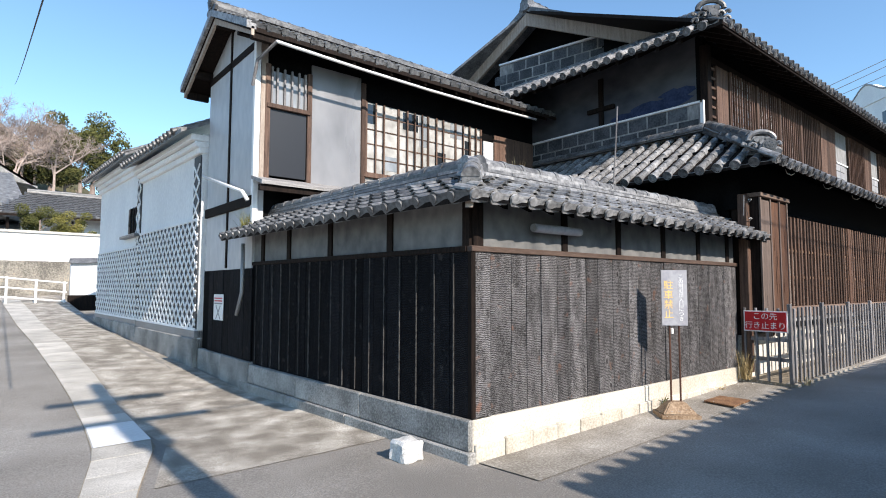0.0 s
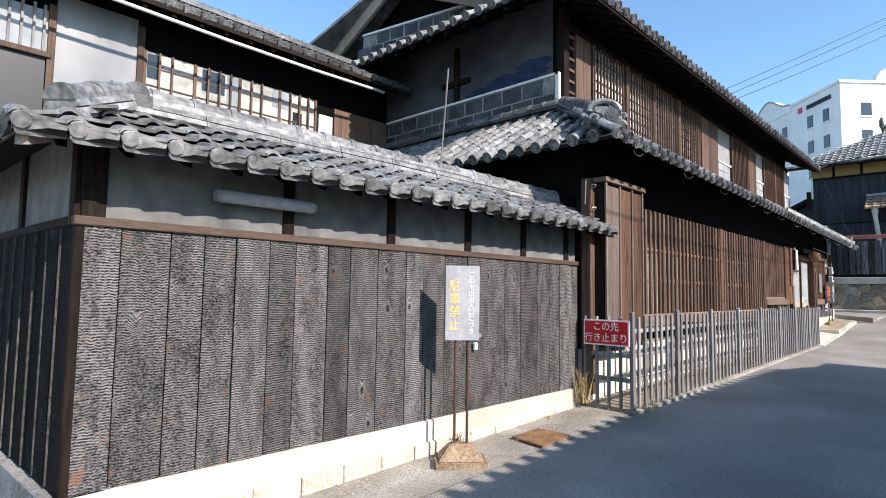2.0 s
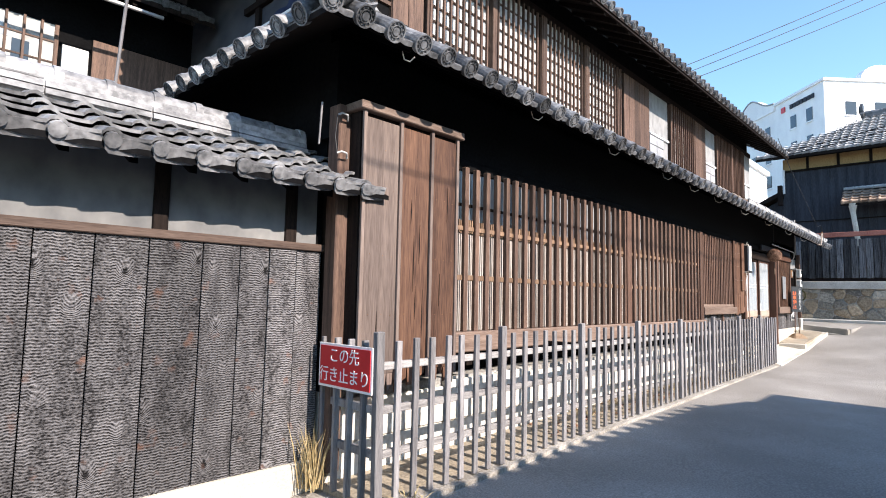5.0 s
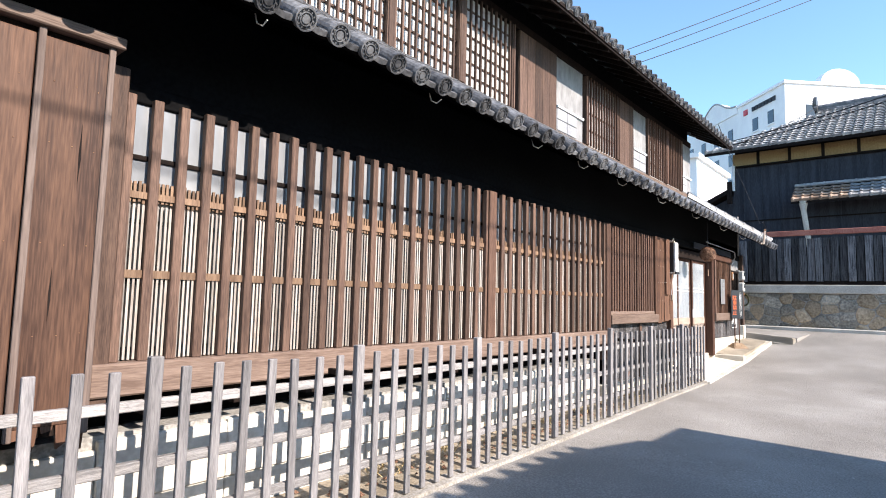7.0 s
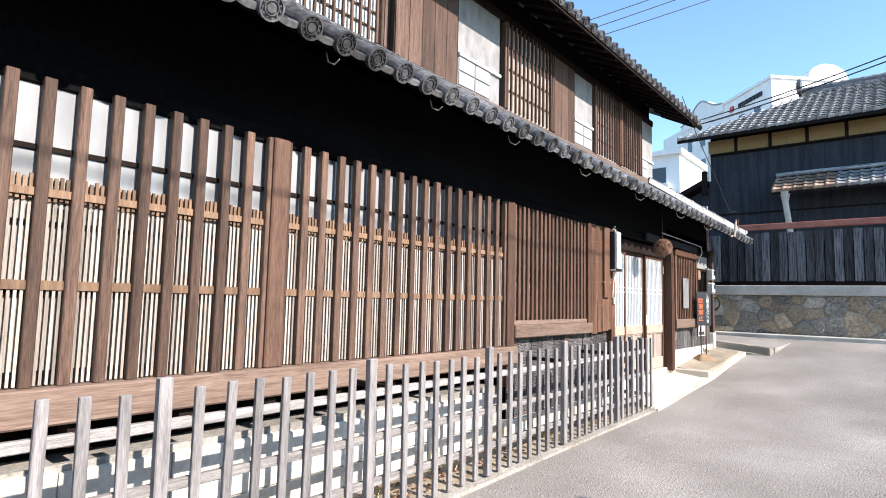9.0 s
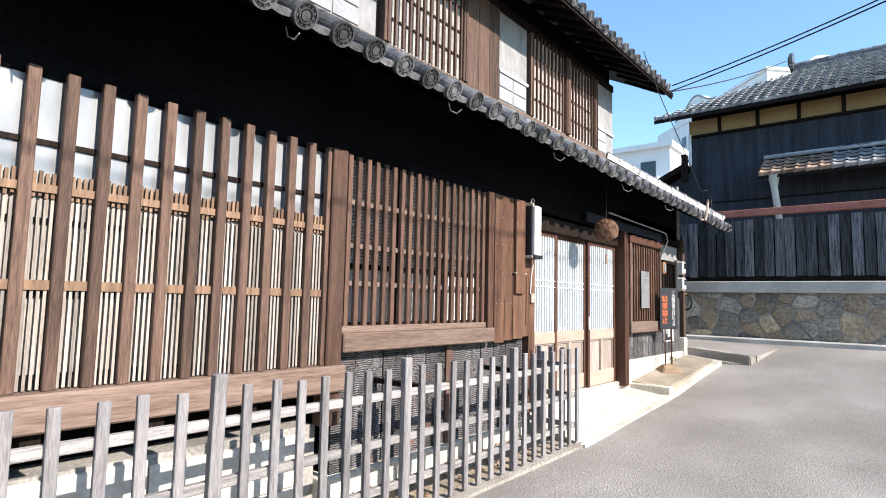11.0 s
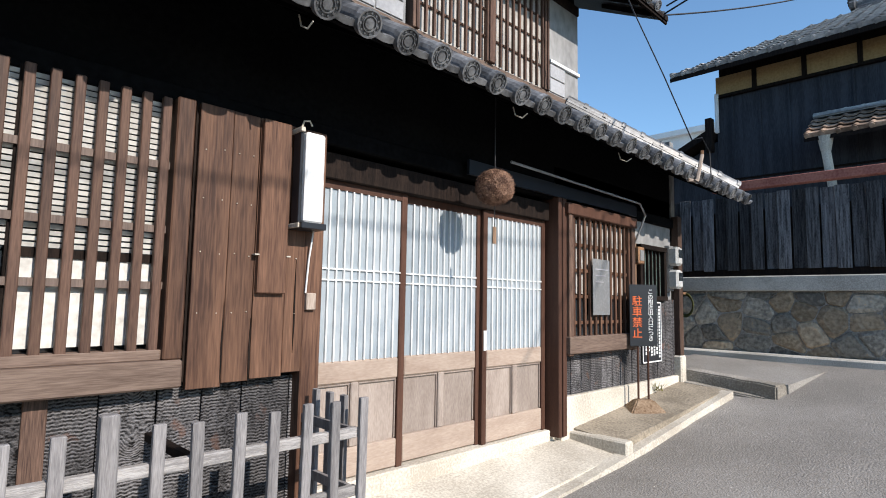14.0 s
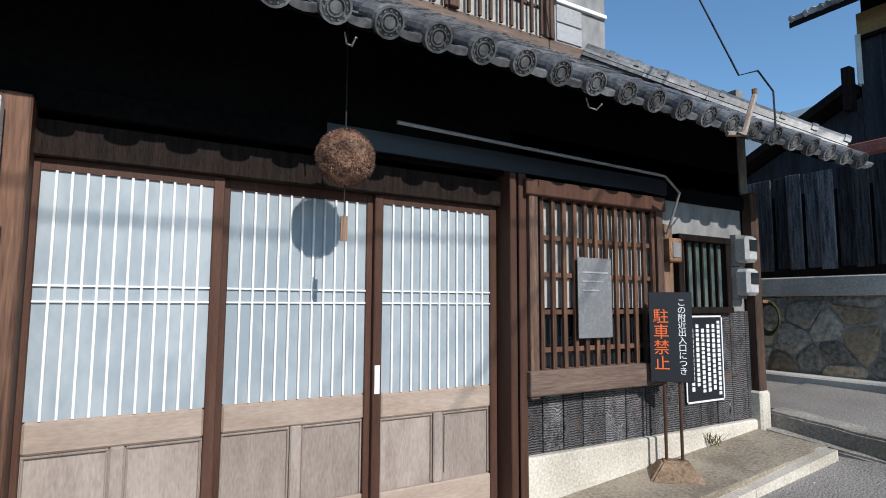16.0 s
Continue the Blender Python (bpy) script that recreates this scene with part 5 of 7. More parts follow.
# ---- annex house and white storehouses along the lane ----
def annex():
    t = thing("annex_house", (3.6, 9.6, 0), "two-storey plastered annex under a grey tile roof", "house")
    X, Y = 3.6, 9.6
    part("wall", box(X + 0.05, 10.95, Y + 0.05, Y + 0.2, 2.6, 6.5), BLACK, t)
    side = part("side_wall", prism([(X, Y, 2.02), (X, 12.2, 2.02), (X, 12.2, 6.2), (X, 10.8, 6.8), (X, Y, 6.25)], (0.18, 0, 0)), PLASTER_SHEEN, t, "polished grey-white plaster gable")
    part("seam", box(X - 0.02, X + 0.01, 10.85, 10.93, 2.05, 6.7), WOOD_DARK, side, "dark timber seam")
    part("beam", box(X - 0.05, X + 0.02, Y, 12.2, 3.12, 3.3, bevel=0.01), WOOD_DARK, side)
    part("corner_board", box(X - 0.03, X + 0.07, Y - 0.04, Y + 0.06, 2.6, 6.2, bevel=0.01), PLASTER, t, "whitewashed corner board")
    part("tie_beam", box(X - 0.02, X + 0.05, Y, 12.2, 5.95, 6.08), WOOD_DARK, side)
    low = part("lower_wall", box(X + 0.03, X + 0.2, Y - 0.1, 12.35, 0.3, 2.04), BLACK, t)
    boards(low, Matrix(((0, 1, 0, X + 0.02), (1, 0, 0, Y - 0.05), (0, 0, 1, 0), (0, 0, 0, 1))), 2.35, 0.42, 2.02, CHAR_SHADE)
    for a, b in ((Y - 0.1, 10.9), (10.91, 12.35)):
        part("plinth_stone", box(X - 0.06, X + 0.2, a, b, -0.3, 0.42, bevel=0.012), GRANITE, t)
    # front, along x
    part("corner_post", box(X + 0.08, X + 0.2, Y - 0.03, Y + 0.05, 3.6, 6.2, bevel=0.006), WOOD_PALE, t)
    w1 = part("window", box(3.84, 4.58, Y + 0.0, Y + 0.03, 4.98, 5.6), SKYGLASS, t, "small upper window with wooden bars")
    for x in (3.88, 3.98, 4.12, 4.26, 4.4, 4.52):
        part("bar", box(x - 0.016, x + 0.016, Y - 0.05, Y, 4.96, 5.66), WOOD_GREY, w1)
    part("sill", box(3.78, 4.62, Y - 0.08, Y + 0.03, 4.9, 4.98, bevel=0.006), WOOD, w1)
    part("panel", box(3.82, 4.56, Y - 0.015, Y + 0.03, 3.68, 4.9), BLACK_PAINT, t, "dark grey sheet panel")
    for x in (3.76, 4.57):
        part("post", box(x, x + 0.09, Y - 0.05, Y + 0.04, 3.6, 5.7, bevel=0.006), WOOD, t)
    part("plaster_panel", box(4.67, 5.74, Y - 0.01, Y + 0.03, 3.6, 5.9), PLASTER_TONED, t, "polished plaster panel with shade and reflection in its tones")
    part("post", box(5.74, 5.84, Y - 0.05, Y + 0.04, 3.5, 5.8, bevel=0.006), WOOD, t)
    w2 = part("lattice_window", box(5.84, 9.05, Y + 0.0, Y + 0.03, 4.0, 5.45), PAPER_OLD, t, "white screens behind slender wooden bars")
    for k in range(5):
        x = 5.86 + k * 0.795
        part("mullion", box(x - 0.025, x + 0.025, Y - 0.03, Y, 4.0, 5.45), WOOD, w2)
        if k < 4:
            for q in range(2 + k % 2):
                part("bar", box(x + 0.2 + 0.2 * q, x + 0.23 + 0.2 * q, Y - 0.06, Y - 0.03, 3.9, 5.45), WOOD, w2)
    for k, (za, zb) in enumerate(((5.02, 5.42), (4.1, 4.4), (5.05, 5.42), (4.75, 5.42), (4.2, 4.7), (5.1, 5.42), (4.7, 5.1))):
        x = 5.9 + 0.44 * k
        part("pane", box(x, x + 0.2 + 0.1 * (k % 3), Y - 0.006, Y + 0.002, za, zb), SKYGLASS if k % 2 else DARKGLASS, w2, "bare glass where the paper is torn away")
    for z in (4.3, 4.6, 4.9, 5.2):
        part("cross_bar", box(5.84, 9.05, Y - 0.012, Y + 0.004, z - 0.012, z + 0.012), WOOD, w2)
    part("sill", box(5.8, 9.1, Y - 0.07, Y + 0.03, 3.9, 4.0, bevel=0.006), WOOD, w2)
    part("notice_panel", box(9.12, 9.45, Y - 0.02, Y + 0.03, 4.2, 5.2), PAPER, t, "peeling white panel")
    part("board_panel", box(9.5, 10.9, Y - 0.01, Y + 0.03, 3.6, 5.4), WOOD, t)
    part("dado", box(5.84, 9.5, Y - 0.005, Y + 0.03, 3.5, 3.9), PLASTER_OLD, t)
    part("canopy", prism([(X - 0.05, Y - 0.5, 3.5), (X - 0.05, Y, 3.64), (X - 0.05, Y, 3.58), (X - 0.05, Y - 0.5, 3.43)], (2.4, 0, 0)), WOOD_GREY_X, t, "narrow weathered plank canopy")
    part("canopy_beam", box(X - 0.06, X + 2.3, Y - 0.45, Y - 0.37, 3.33, 3.43), WOOD_DARK, t)
    part("drain_pipe", path_tube([(3.42, 11.9, 3.95), (3.44, 9.7, 3.36), (3.5, 9.6, 3.2)], 0.035), WHITE_METAL, t, "white drain pipe", smooth=True)
    part("drain_pipe", path_tube([(3.5, 9.75, 2.45), (3.5, 9.75, 1.6), (3.47, 9.9, 1.2)], 0.035), GREY_METAL, t, smooth=True)
    ez, rz = 5.98, 6.9
    r = slab("roof", (3.2, 8.9, ez), (11.0, 8.9, ez), (11.0, 10.8, rz), (3.2, 10.8, rz), 0.08, WOOD_DARK, t, "grey pantile gable roof")
    r2 = slab("roof", (3.2, 10.8, rz), (11.0, 10.8, rz), (11.0, 12.75, ez), (3.2, 12.75, ez), 0.08, WOOD_DARK, t)
    lay(r, (3.2, 8.9, ez + 0.02), (1, 0, 0), (0, 1.9, rz - ez), 29, 0.268, lambda s: (0, 2.1), "pan", TILE, parts_rows=9, row=0.26)
    ridge("ridge", (3.15, 10.8, rz), (11.0, 10.8, rz), t, 4, 0.32)
    end_ornament((3.18, 10.8, rz + 0.02), (-1, 0, 0), t, 0.36)
    for ya, za, yb, zb in ((8.86, ez, 10.8, rz), (12.8, ez - 0.02, 10.8, rz)):
        part("bargeboard", prism([(3.22, ya, za - 0.02), (3.22, yb, zb - 0.02), (3.22, yb, zb - 0.2), (3.22, ya, za - 0.17)], (0.05, 0, 0)), WOOD_PALE, t, "pale weathered bargeboard")
        part("verge_tiles", prism([(3.14, ya, za + 0.07), (3.14, yb, zb + 0.07), (3.14, yb, zb - 0.06), (3.14, ya, za - 0.06)], (0.16, 0, 0)), TILE_PALE, t)
    for y in (8.98, 9.6, 10.8, 12.1, 12.7):
        z = ez + (rz - ez) * (1 - abs(y - 10.8) / 1.95)
        part("purlin", box(3.26, 3.7, y - 0.05, y + 0.05, z - 0.24, z - 0.1), WOOD_DARK, t)
    for x in np.arange(3.5, 10.9, 0.42):
        part("rafter", prism([(x, 8.95, ez - 0.13), (x, Y + 0.05, ez + 0.19), (x, Y + 0.05, ez + 0.25), (x, 8.95, ez - 0.06)], (0.06, 0, 0)), WOOD_DARK, t)
    part("gutter", path_tube(sag((3.65, 8.86, 5.82), (10.2, 8.86, 5.76), 0.06, 4), 0.028), WHITE_METAL, t, "white half-round gutter", smooth=True)
    part("gutter_bracket", path_tube([(3.66, 8.86, 5.82), (3.5, 9.3, 5.6), (3.5, 9.5, 5.2)], 0.03), WOOD_GREY, t)


annex()


def diamond(parent, y0, y1, z0, z1, step, bar, m):
    """Raised white plaster bars in a diagonal net over dark tiles, on a wall that faces the lane."""
    net = part("diamond_tiling", box(-0.03, 0.02, y0, y1, z0, z1), SLATE, parent, "dark tiles under a white diamond net")
    net.data.transform(m)
    h = z1 - z0
    made = {}
    n0, n1 = int(math.floor((y0 - h) / step)), int(math.ceil((y1 + h) / step))
    for sgn in (1, -1):
        for n in range(n0, n1 + 1):
            c = n * step
            za, zb = z0, z1
            # line y = c + sgn * (z - z0)
            lo = max(za, z0 + min((y0 - c) * sgn, (y1 - c) * sgn))
            hi = min(zb, z0 + max((y0 - c) * sgn, (y1 - c) * sgn))
            if hi - lo < 0.06:
                continue
            length = (hi - lo) * math.sqrt(2)
            key = (round(length, 2), sgn)
            if key not in made:
                made[key] = mesh_of("net_bar", box(-0.022, 0.0, -bar / 2, bar / 2, 0, length, bevel=0.008), PLASTER)
            ang = -radians(45) * sgn
            piece("net_bar", made[key], m @ Matrix.Translation((-0.03, c + sgn * (lo - z0), lo)) @ Matrix.Rotation(ang, 4, "X"), net)
    for z in (z0, z1):
        ob = part("net_border", box(-0.055, 0.0, y0, y1, z - 0.03, z + 0.03, bevel=0.008), PLASTER, net)
        ob.data.transform(m)


def storehouse(name, ya, yb, eave, top, label):
    t = thing(name, LANE @ Vector((0, ya, 0.2)), label, "storehouse")

    def lane(n, bm, mat, parent=t, lab=""):
        ob = part(n, bm, mat, parent, lab)
        ob.data.transform(LANE)
        return ob

    lane("wall", box(0.0, 4.5, ya, yb, 0.1, eave), PLASTER, lab="white lime-plastered wall")
    lane("plinth", box(-0.1, 0.3, ya, yb - 0.02, -0.4, 0.62 if ya < 10 else 0.66, bevel=0.015), GRANITE, lab="stone plinth")
    lane("sole", box(-0.06, 0.3, ya, yb - 0.02, 0.62, 0.78), GREY_METAL)
    diamond(t, ya + 0.03, yb - 0.03, 0.8, top, 0.3, 0.055, LANE)
    for k, (d, h) in enumerate(((0.08, 0.14), (0.16, 0.12), (0.26, 0.14))):
        lane("cornice", box(-d, 0.2, ya - 0.02, yb + 0.02, eave - 0.42 + 0.13 * k, eave - 0.42 + 0.13 * k + h, bevel=0.02), PLASTER, lab="stepped plaster cornice")
    a, b, c, d = (LANE @ Vector(p) for p in ((-0.5, ya - 0.15, eave), (-0.5, yb + 0.15, eave), (2.2, yb + 0.15, eave + 1.3), (2.2, ya - 0.15, eave + 1.3)))
    r = slab("roof", a, b, c, d, 0.07, TILE, t, "grey tile roof")
    ul = LANE.to_3x3() @ Vector((0, -1, 0))
    vl = LANE.to_3x3() @ Vector((2.7, 0, 0)) + Vector((0, 0, 1.3))
    lay(r, b + Vector((0, 0, 0.02)), ul, vl, int((yb - ya + 0.3) / 0.287), 0.287, lambda s: (0, 2.95), "round", TILE, parts_rows=2)
    lane("corner_net", box(-0.03, 0.02, ya + 0.02, ya + 0.42, top, eave - 0.45), SLATE, lab="dark tile strip with white crosses")
    for i in range(int((eave - 0.45 - top) / 0.4)):
        for s in (-1, 1):
            ob = part("cross_bar", box(-0.05, -0.03, -0.275, 0.275, -0.025, 0.025, bevel=0.006), PLASTER, t)
            ob.data.transform(LANE @ Matrix.Translation((0, ya + 0.22, top + 0.2 + 0.4 * i)) @ Matrix.Rotation(s * radians(45), 4, "X"))
    return t, lane


def storehouses():
    storehouse("white_storehouse", 8.15, 12.9, 4.95, 3.12, "white plastered storehouse with a diamond tile dado")
    t, lane = storehouse("white_storehouse", 12.92, 18.4, 5.3, 2.8, "taller white plastered storehouse with a small barred window")
    lane("window", box(-0.012, 0.05, 13.15, 14.35, 3.22, 3.95), DARKGLASS, lab="small dark window")
    lane("window_frame", box(-0.05, 0.0, 13.05, 13.15, 3.15, 4.0), PLASTER)
    for k in range(3):
        lane("bar", box(-0.04, -0.01, 13.4 + 0.3 * k, 13.45 + 0.3 * k, 3.22, 3.95), WOOD_DARK)
    lane("ledge", box(-0.16, 0.0, 12.98, 14.7, 3.08, 3.16, bevel=0.01), TILE, lab="narrow tiled ledge")
    n = thing("notice_plate", LANE @ Vector((-0.06, 7.1, 1.3)), "small white notice plate on the charred wall", "notice")
    ob = part("plate", box(3.575, 3.59, 10.95, 11.5, 1.05, 1.55, bevel=0.003), WHITE_METAL, n)
    for i in range(3):
        part("text_bar", box(3.57, 3.576, 11.0, 11.45, 1.46 - 0.05 * i, 1.485 - 0.05 * i), RED_PAINT if i < 2 else GREY_METAL, n)
    for s in (-1, 1):
        ob = part("symbol_bar", box(3.57, 3.576, -0.18, 0.18, -0.012, 0.012), GREY_METAL, n)
        ob.data.transform(Matrix.Translation((0, 11.22, 1.2)) @ Matrix.Rotation(s * radians(45), 4, "X"))


storehouses()


# ---- shop front at the far end of the main house ----
def shop_front():
    t = thing("shop_entrance", (23, DY, 0.6), "shop entrance with three glazed sliding doors", "entrance")
    part("threshold", box(21.5, 24.5, DY - 0.06, DY + 0.2, 0.45, 0.66, bevel=0.01), PALE_BASE, t, "pale stone threshold")
    # near-black wood stands in for the eave's shadow on this rail
    part("head_rail", box(21.5, 24.5, DY - 0.05, DY + 0.1, 2.8, 2.99, bevel=0.008), WOOD_DARK, t)
    for i, (a, b, y) in enumerate(((21.53, 22.46, DY), (22.44, 23.42, DY + 0.045), (23.4, 24.38, DY))):
        d = part("sliding_door", box(a + 0.03, b - 0.03, y + 0.012, y + 0.024, 1.5, 2.76), FROST, t, "sliding door, frosted glass over bleached wood panels")
        for x in (a, b - 0.06):
            part("stile", box(x, x + 0.06, y - 0.005, y + 0.04, 0.66, 2.8, bevel=0.005), WOOD_MID, d)
        part("top_rail", box(a + 0.06, b - 0.06, y, y + 0.035, 2.74, 2.8), WOOD_MID, d)
        part("mid_rail", box(a + 0.06, b - 0.06, y - 0.004, y + 0.038, 1.34, 1.5, bevel=0.012), WOOD_BLEACH, d, "sun-bleached rail")
        part("bottom_rail", box(a + 0.06, b - 0.06, y - 0.002, y + 0.036, 0.67, 0.88, bevel=0.008), WOOD_BLEACH, d)
        mid = (a + b) / 2
        part("muntin", box(mid - 0.035, mid + 0.035, y, y + 0.036, 0.88, 1.34, bevel=0.008), WOOD_DOOR, d)
        for xa, xb in ((a + 0.06, mid - 0.035), (mid + 0.035, b - 0.06)):
            wp = part("wood_panel", box(xa, xb, y + 0.03, y + 0.036, 0.86, 1.36), WOOD_DOOR, d)
            part("moulding", box(xa + 0.004, xb - 0.004, y + 0.012, y + 0.03, 1.322, 1.338, bevel=0.004), WOOD_DOOR, wp)
            for xm in (xa + 0.004, xb - 0.016):
                part("moulding", box(xm, xm + 0.012, y + 0.014, y + 0.03, 0.885, 1.322, bevel=0.004), WOOD_DOOR, wp)
        me = mesh_of("glazing_bar", box(-0.006, 0.006, -0.008, 0.012, 1.5, 2.74), WHITE_METAL)
        n = 12
        for k in range(1, n):
            piece("glazing_bar", me, Matrix.Translation((a + 0.06 + (b - a - 0.12) * k / n, y, 0)), d)
        for z in (2.08, 2.16):
            part("cross_bar", box(a + 0.06, b - 0.06, y - 0.003, y + 0.011, z - 0.005, z + 0.005), WHITE_METAL, d)
    part("crack", prism([(23.94, DY + 0.026, 0.93), (23.948, DY + 0.026, 1.32), (23.954, DY + 0.026, 1.3), (23.952, DY + 0.026, 0.93)], (0, 0.006, 0)), BLACK, t, "split in a door panel")
    part("finger_pull", box(23.41, 23.445, DY - 0.012, DY - 0.004, 1.5, 1.68), WHITE_METAL, t)
    for x, w in ((24.385, 0.06), (24.465, 0.07)):
        part("post", box(x, x + w, 4.0, 4.2, 0.6, 3.06, bevel=0.006), WOOD_MID, t)
    # end window
    f = part("lattice_window", box(24.62, 25.95, 4.08, 4.1, 1.55, 2.92), DARKGLASS, t, "projecting wooden lattice window")
    part("screen", box(24.64, 25.93, 4.065, 4.078, 2.05, 2.86), SCREEN_DIM, f)
    me = mesh_of("bar", box(-0.018, 0.018, 4.0, 4.03, 1.6, 2.9, bevel=0.003), WOOD_RED)
    for i in range(12):
        piece("bar", me, Matrix.Translation((24.68 + i * 0.112, 0, 0)), f)
    for z in (1.74, 2.02, 2.3, 2.58):
        part("cross_bar", box(24.62, 25.95, 4.028, 4.045, z - 0.018, z + 0.018), WOOD_RED, f)
    for x in (24.54, 25.93):
        part("jamb", box(x, x + 0.08, 3.97, 4.14, 1.4, 3.0, bevel=0.006), WOOD, f)
    part("sill", box(24.52, 26.03, 3.95, 4.14, 1.42, 1.6, bevel=0.008), WOOD_SIDE, f)
    # darker wood than the sill, for the eave shadow on the head
    part("head", box(24.5, 26.03, 3.95, 4.14, 2.88, 3.0, bevel=0.008), WOOD_MID, f)
    plate = thing("notice_sheet", (25.18, 3.97, 1.82), "faded grey notice sheet tied to the lattice", "notice")
    part("sheet", box(25.0, 25.36, 3.965, 3.975, 1.82, 2.44, bevel=0.002), GREY_METAL, plate)
    for i in range(3):
        part("text_bar", box(25.04, 25.32 - 0.05 * i, 3.961, 3.966, 2.32 - 0.07 * i, 2.332 - 0.07 * i), SIGN_PALE, plate)
    w = part("end_wall", box(24.48, 27.5, 4.12, 4.4, 0.5, 3.4), PLASTER_GREY, t, "stained plaster end wall")
    boards(w, Matrix.Translation((24.5, 4.11, 0)), 1.62, 0.98, 1.44, CHAR, 0.2, 0.26)
    boards(w, Matrix.Translation((26.12, 4.11, 0)), 1.28, 0.98, 2.02, CHAR, 0.2, 0.26)
    part("plinth", box(24.48, 27.46, 4.03, 4.3, 0.4, 0.98, bevel=0.012), PALE_BASE, t)
    sw = part("small_window", box(26.36, 27.02, 4.1, 4.12, 2.06, 2.66), GREENGLASS, t, "small window with dark frame and slats")
    for x in (26.3, 27.0):
        part("jamb", box(x, x + 0.07, 4.04, 4.14, 2.0, 2.72, bevel=0.005), WOOD_DARK, sw)
    for z in (2.0, 2.66):
        part("rail", box(26.3, 27.07, 4.03, 4.14, z, z + 0.06, bevel=0.005), WOOD_DARK, sw)
    for k in range(5):
        part("bar", box(26.45 + 0.11 * k, 26.47 + 0.11 * k, 4.07, 4.1, 2.06, 2.66), WOOD_DARK, sw)
    part("post", box(27.38, 27.5, 4.0, 4.15, 1.2, 3.2, bevel=0.01), WOOD, t)
    part("post_foot", box(27.36, 27.52, 3.98, 4.17, 0.6, 1.25, bevel=0.02), PALE_BASE, t)
    part("fascia", box(23.0, 26.1, 3.99, 4.02, 3.04, 3.17), BLACK_PAINT, t, "dark metal fascia over the doors")
    part("conduit", path_tube([(23.4, 3.85, 3.2), (25.9, 3.85, 3.16), (26.15, 3.9, 3.05), (26.17, 4.06, 2.7)], 0.012), GREY_METAL, t)


shop_front()


PALE_METAL = surf("aged_pale_grey_case", (0.38, 0.38, 0.37), (0.5, 0.5, 0.49), 0.5, 2, (1, 1, 1), 30, 0.05, 0.001, 0.05)


def small_fittings():
    # outdoor lamp box by the door
    t = thing("lamp_box", (21.38, 3.9, 2.4), "long white lamp box on a bracket by the door", "lamp")
    part("casing", box(21.32, 21.46, 3.84, 3.95, 2.42, 3.0, bevel=0.012), WHITE_METAL, t)
    part("cap", box(21.3, 21.48, 3.83, 3.98, 2.38, 2.42, bevel=0.004), BLACK_PAINT, t)
    part("back_plate", box(21.3, 21.325, 3.88, 3.97, 2.4, 3.02, bevel=0.003), BLACK_PAINT, t)
    for z in (2.385, 3.0):
        part("bracket", box(21.29, 21.32, 3.86, 4.0, z, z + 0.03, bevel=0.003), PALE_BASE, t)
    part("hook", path_tube([(21.31, 3.9, 3.02), (21.33, 3.9, 3.08), (21.37, 3.9, 3.09), (21.39, 3.9, 3.06)], 0.006), PALE_BASE, t)
    n = thing("name_board", (21.18, 3.97, 1.97), "weathered plain brown wooden board hung by the door", "sign board")
    part("board", box(21.085, 21.275, 3.945, 3.983, 1.97, 3.05, bevel=0.006), WOOD_RED, n)
    for x in (21.07, 21.28):
        part("hook", box(x - 0.012, x + 0.016, 3.94, 3.985, 2.2, 2.208), PALE_BASE, n)
    t2 = thing("cable_insulator", (10.0, 3.95, 3.0), "white porcelain insulators with short wires on the post", "insulator")
    for z in (3.18, 2.86):
        part("spool", path_tube([(9.88, 3.95, z), (9.91, 3.93, z + 0.015), (9.96, 3.93, z + 0.01), (10.0, 3.98, z - 0.02)], 0.008), PALE_METAL, t2)
    part("wire", path_tube([(9.88, 3.96, 3.18), (9.87, 3.97, 3.0), (9.88, 3.95, 2.86)], 0.005), CABLE, t2)
    part("wire", path_tube([(9.72, 3.95, 3.24), (9.71, 3.96, 2.9)], 0.008), WOOD_GREY, t2)
    part("wire", path_tube([(21.45, 3.93, 2.4), (21.44, 3.96, 2.2), (21.43, 3.97, 1.98)], 0.006), WHITE_METAL, t)
    part("switch_box", box(21.43, 21.5, 3.95, 3.985, 1.87, 1.98, bevel=0.006), WOOD_PALE, t)
    # tube lamp under the low eaves
    t = thing("tube_lamp", (5.1, 4.15, 2.36), "grey fluorescent tube fitting under the eaves", "lamp")
    part("cover", rod((4.72, 4.13, 2.36), (5.5, 4.13, 2.36), 0.05, seg=14), SIGN_PALE, t, smooth=False)
    part("end_cap", rod((4.69, 4.13, 2.36), (4.72, 4.13, 2.36), 0.046, seg=14), GREY_METAL, t)
    part("end_cap", rod((5.5, 4.13, 2.36), (5.53, 4.13, 2.36), 0.046, seg=14), GREY_METAL, t)
    part("mount", box(4.9, 5.3, 4.16, 4.235, 2.34, 2.4), GREY_METAL, t)
    # cedar ball
    t = thing("cedar_ball", (23.02, 3.72, 2.72), "brown ball of dried cedar sprigs hung from the eaves", "cedar ball")
    bm = bmesh.new()
    bmesh.ops.create_icosphere(bm, subdivisions=4, radius=0.16)
    for v in bm.verts:
        n = v.co.normalized()
        v.co = n * (0.16 + 0.014 * noise.noise(n * 14)) * Vector((1, 1, 0.97)).length / math.sqrt(3)
        v.co.z *= 0.94
    bmesh.ops.translate(bm, verts=bm.verts, vec=(23.02, 3.72, 2.89))
    part("ball", bm, CEDAR, t)
    bm = bmesh.new()
